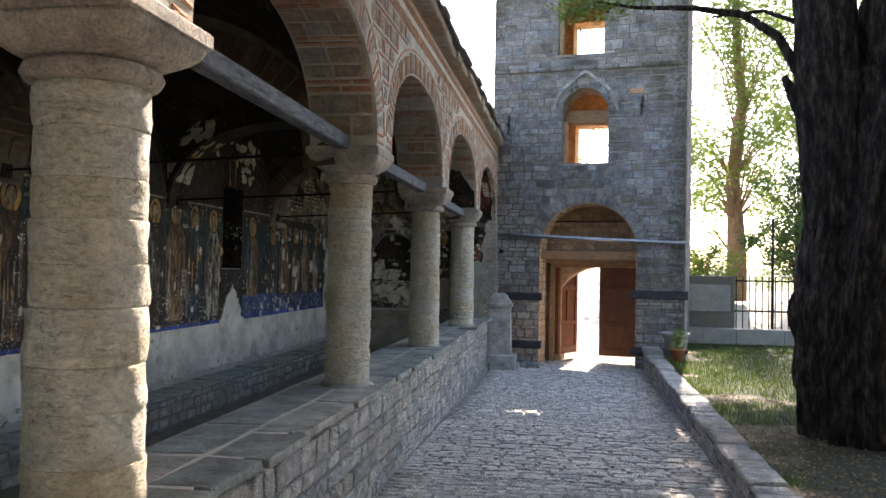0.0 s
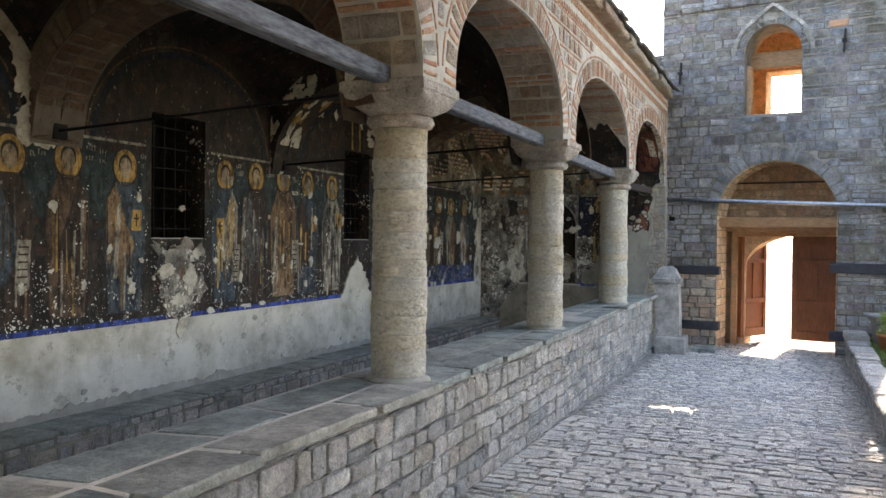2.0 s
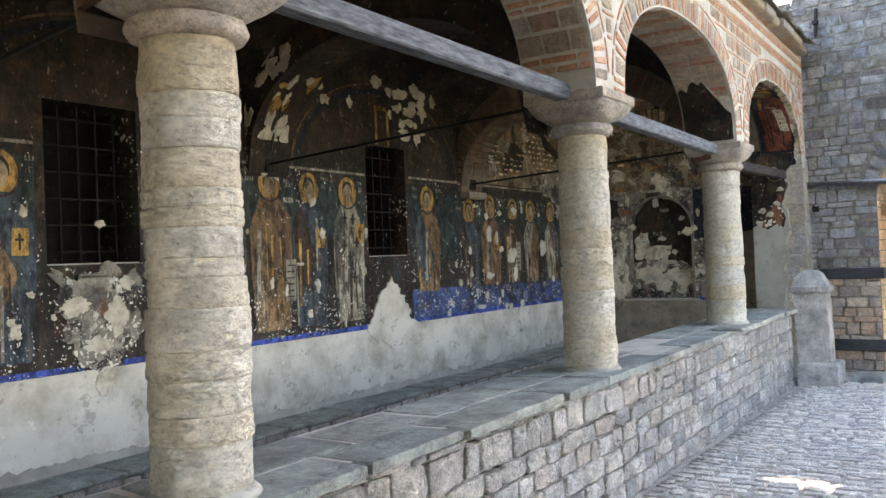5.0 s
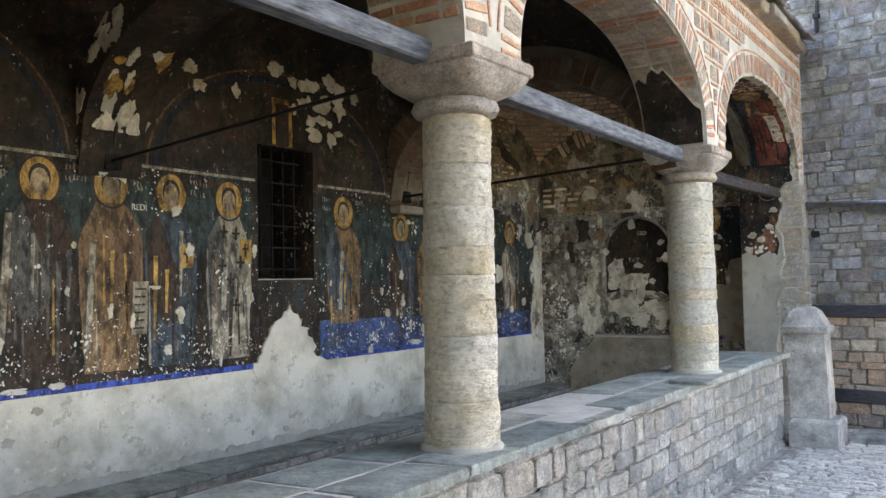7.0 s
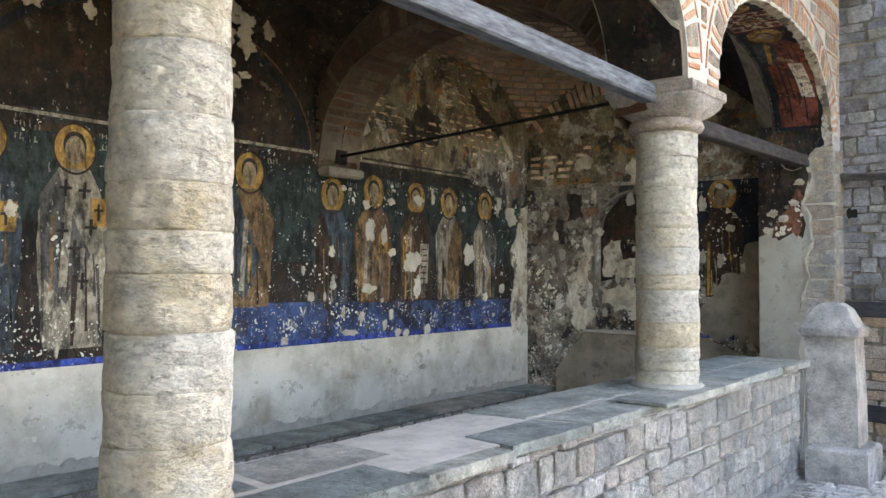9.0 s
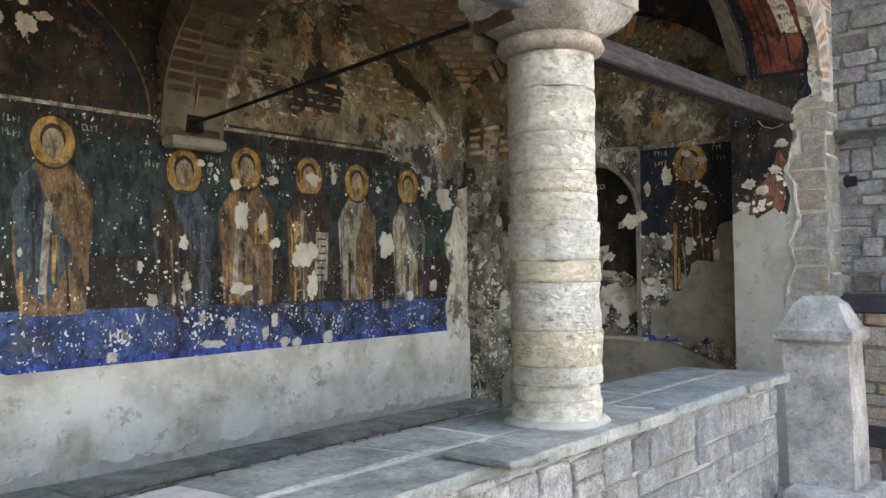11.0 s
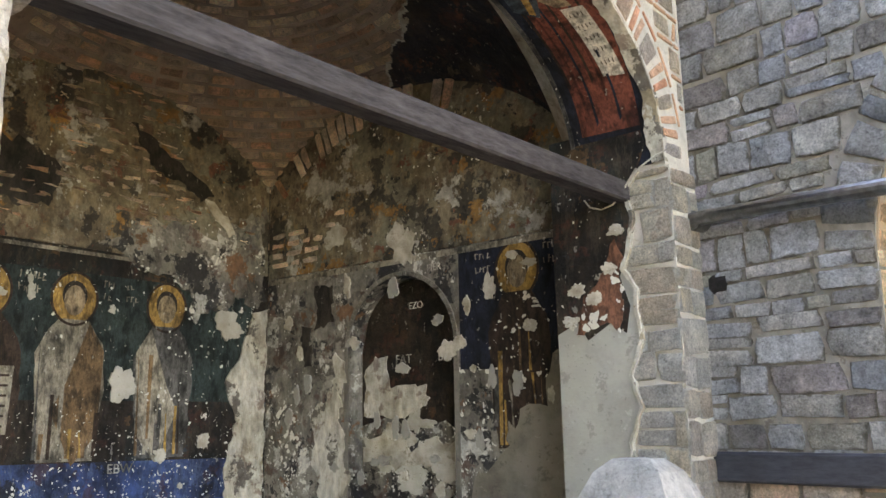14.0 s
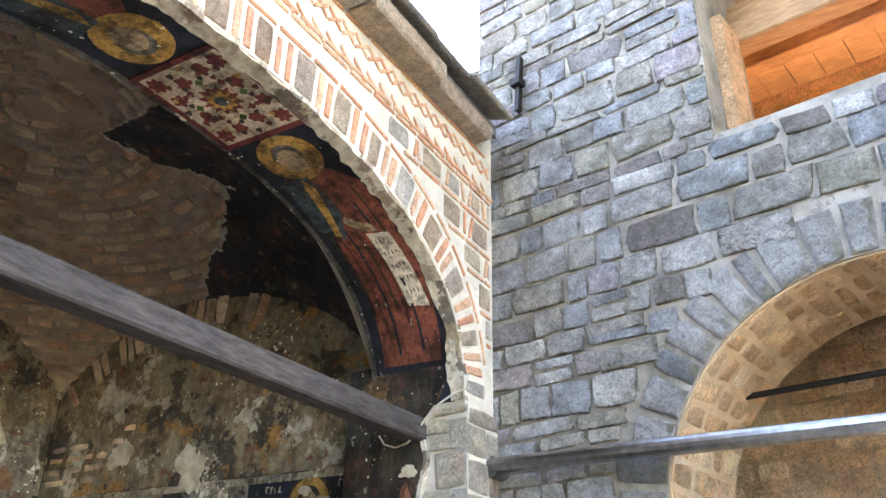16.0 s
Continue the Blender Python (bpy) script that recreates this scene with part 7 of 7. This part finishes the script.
limb(b, [(2.1, 8.5, 3.3), (1.9, 8.5, 3.7), (1.8, 8.5, 3.88)], [0.1, 0.07, 0.03], 16, 0.2, 9)
part("broken_stub", b, BARK, old)
b = B()
b.tube([(1.95, 8.5, 3.9), (1.75, 8.5, 4.28), (1.4, 8.5, 4.52), (0.9, 8.5, 4.6), (0.35, 8.5, 4.62), (-0.1, 8.5, 4.7)], [0.06, 0.05, 0.04, 0.03, 0.02, 0.01], 8)
b.tube([(2.0, 8.5, 4.4), (1.6, 8.5, 4.55), (1.1, 8.5, 4.5)], [0.03, 0.02, 0.01], 6)
part("branch", b, BARK, old)
q = random.Random(6)
b = B()
for c, r, n in (((-0.3, 8.5, 4.62), 0.22, 220), ((0.0, 8.5, 4.68), 0.3, 260), ((0.3, 8.45, 4.78), 0.3, 200), ((1.0, 8.5, 4.8), 0.3, 90), ((1.7, 8.5, 4.72), 0.25, 60)):
    leaves(b, q, c, r, n, 0.045)
part("twig_leaves", b, LEAF, old, "bright green hanging leaves")
# crown above the view, spread and thickened to shade the path's start
b = B()
for i in range(56):
    a, w = q.uniform(0, 6.3), q.uniform(0.4, 3.6)
    c = (2.5 + w * math.cos(a), 8.6 + w * math.sin(a), q.uniform(6.8, 9.6))
    leaves(b, q, c, 0.9, 210, 0.08)
part("crown", b, LEAFDARK, old)

# ---- slabs, wall stones and cobbles: many small pieces ----
q = random.Random(101)
for side in (0, 1):
    y = -3.0 + 0.35 * side
    k0 = 0.0
    while y < WEND - 0.05:
        l = min(q.uniform(0.45, 1.15), WEND - y)
        if WEND - y - l < 0.3:
            l = WEND - y
        k1 = q.uniform(-0.07, 0.07) if y + l < WEND - 0.01 else 0.0
        m0, m1 = (-2.1 + 0.05 * noise.noise((t * 1.7, 3, 0)) for t in (y, y + l))
        out = FACE + 0.02 + q.uniform(-0.02, 0.035)
        (a0, a1), (c0, c1) = (((-2.46, -2.46), (m0 - 0.014, m1 - 0.014)) if side == 0 else ((m0 + 0.014, m1 + 0.014), (out, out + q.uniform(-0.025, 0.025))))
        g, t, gap = B(), q.uniform(-0.005, 0.005), q.uniform(0.01, 0.022)
        ring = []
        for (xa, ya), (xb, yb) in zip(*(lambda r: (r, r[1:] + r[:1]))([(a0, y + gap), (c0, y + gap + k0), (c1, y + l - gap + k1), (a1, y + l - gap)])):
            n = max(2, int(math.hypot(xb - xa, yb - ya) / 0.12))
            ring += [(xa + (xb - xa) * i / n + q.uniform(-0.006, 0.006), ya + (yb - ya) * i / n + q.uniform(-0.006, 0.006)) for i in range(n)]
        cx, cy = (a0 + c0 + a1 + c1) / 4, y + l / 2
        n = len(ring)
        g.add([(u, v, SLABZ - 0.048 + t) for u, v in ring] + [(u, v, SLABZ - 0.012 + t) for u, v in ring] + [(u + (cx - u) * 0.03, v + (cy - v) * 0.03, SLABZ - 0.002 + t) for u, v in ring],
              [tuple(range(2 * n, 3 * n))] + [(r * n + i, r * n + (i + 1) % n, r * n + n + (i + 1) % n, r * n + n + i) for r in (0, 1) for i in range(n)])
        part("coping_slab", g, SLAB, lowwall)
        y, k0 = y + l, k1
g = B()
g.box(-2.44, -6, SLABZ - 0.05, WX - 0.01, WEND - 0.01, SLABZ - 0.005)
g.ob("joint_mortar", MORTAR, lowwall, "pale mortar in the slab joints")
PLW = frame_of((WX, 0, 0), (0, 1, 0), (0, 0, 1), (1, 0, 0))
lay(lowwall, courses(1.0, WEND, -0.12, SLABZ - 0.055, (0.11, 0.19), (0.12, 0.36), 0.003, q=q), PLW, WALLSTONE, "stone", lambda u, v: abs(u - 13.2), 0.017, 0.018, jit=0.014)
low = [r for r in TRECTS if r[1] < 1.0 and r[3] < 1.3]
lay(front, low, PT, TOWER_WARM, "stone", lambda u, v: 0, 0.015, jit=0.012, limit=60)
lay(front, [r for r in TRECTS if r not in low], PT, TOWER, "stone", lambda u, v: u + abs(v - 2.4) * 0.8, 0.014, 0.02, jit=0.016, limit=240)
# warm rubble lining of the gate's jambs and vault
garc = Arc(gate["c"], gate["half"], gate["spring"], gate["rise"])
g = B()
s = 0.0
while s < garc.len - 0.05:
    w = min(q.uniform(0.09, 0.16), garc.len - s)
    at = -0.69
    while at < -0.03:
        l = min(q.uniform(0.12, 0.26), -0.01 - at)
        g.tile(lambda a, r, n: PT(*garc.at(a, -n), r), s + 0.004, s + w - 0.004, at + 0.004, at + l - 0.004, 0.016, 0.02, 0.02, -0.02, q)
        at += l
    s += w
for side, u in ((1, gate["u0"]), (-1, gate["u1"])):
    z = -0.1
    while z < gate["spring"]:
        hh = min(q.uniform(0.1, 0.18), gate["spring"] - z + 0.01)
        at = -0.69
        while at < -0.03:
            l = min(q.uniform(0.14, 0.3), -0.01 - at)
            g.tile(lambda a, r, n: PT(u + side * n, r, a), at + 0.001, at + l - 0.001, z + 0.002, z + hh - 0.002, 0.016, 0.012, 0.007, -0.02, q)
            at += l
        z += hh
g.ob("reveal_stone", TOWER_IN, front, kind="stuff")
g = B()
for i in range(48):
    s0, s1 = garc.len * i / 48, garc.len * (i + 1) / 48
    g.add([PT(*garc.at(s0, 0.02), -0.69), PT(*garc.at(s1, 0.02), -0.69), PT(*garc.at(s1, 0.02), -0.012), PT(*garc.at(s0, 0.02), -0.012),
           PT(*garc.at(s0, -0.009), -0.69), PT(*garc.at(s1, -0.009), -0.69), PT(*garc.at(s1, -0.009), -0.012), PT(*garc.at(s0, -0.009), -0.012)],
          [(4, 5, 6, 7), (3, 2, 6, 7), (0, 1, 5, 4)])
g.weld = True
g.ob("reveal_mortar", WARMMORTAR, front, "warm lime mortar of the gate vault")
rects = []
v = -3.0
while v < 18.6:
    hh = q.uniform(0.08, 0.16)
    u = -1.83
    while u < 1.1:
        w = min(q.uniform(0.11, 0.36), 1.11 - u)
        rects.append((u + 0.006, u + w - 0.006, v + 0.006, v + hh - 0.006))
        u += w
    v += hh
PC = frame_of((0, 0, 0.135), (1, 0, 0), Vector((0, 1, -0.0125)), (0, 0, 1))
def PCJ(u, v, n):
    return PC(u, v + 0.05 * noise.noise((u * 1.3, v * 0.8, 5)), n + 0.012 * noise.noise((u * 2, v * 2, 1)))
PCJ.axes = PC.axes
lay(PATH_BED, rects, PCJ, COBBLE, "cobble", lambda u, v: abs(v - 8.5), 0.013, 0.018, 0.028)
# the arcade runs a little out of square: its far end stands further in
OUT_OF_SQUARE = {"wall_arcade", "porch_roof", "wall_low", "loose_slab", "pilaster", "plaster_face", "fresco_remnant", "plaster_edge", "soffit_painting", "soffit_border", "panel_ground", "panel_frame", "rosette", "flower",
                 "halo", "hair", "plain_head", "painted_robe", "painted_sleeve", "painted_scroll", "robe_fold", "painted_collar", "painted_cuff", "script_bar", "paint_loss", "wire"}


def drift(x, y):
    return -0.0095 * max(0.0, y - 6.7) if -2.6 < x < -1.4 else 0.0


for o in list(scene.objects):
    top = o
    while top.parent:
        top = top.parent
    if o.type != "MESH" or top.name.split(".")[0] not in OUT_OF_SQUARE:
        continue
    if o.data.users > 1:
        m = o.matrix_basis.copy()
        m.translation.x += drift(m.translation.x, m.translation.y)
        o.matrix_basis = m
    else:
        for v in o.data.vertices:
            v.co.x += drift(v.co.x, v.co.y)
settle()
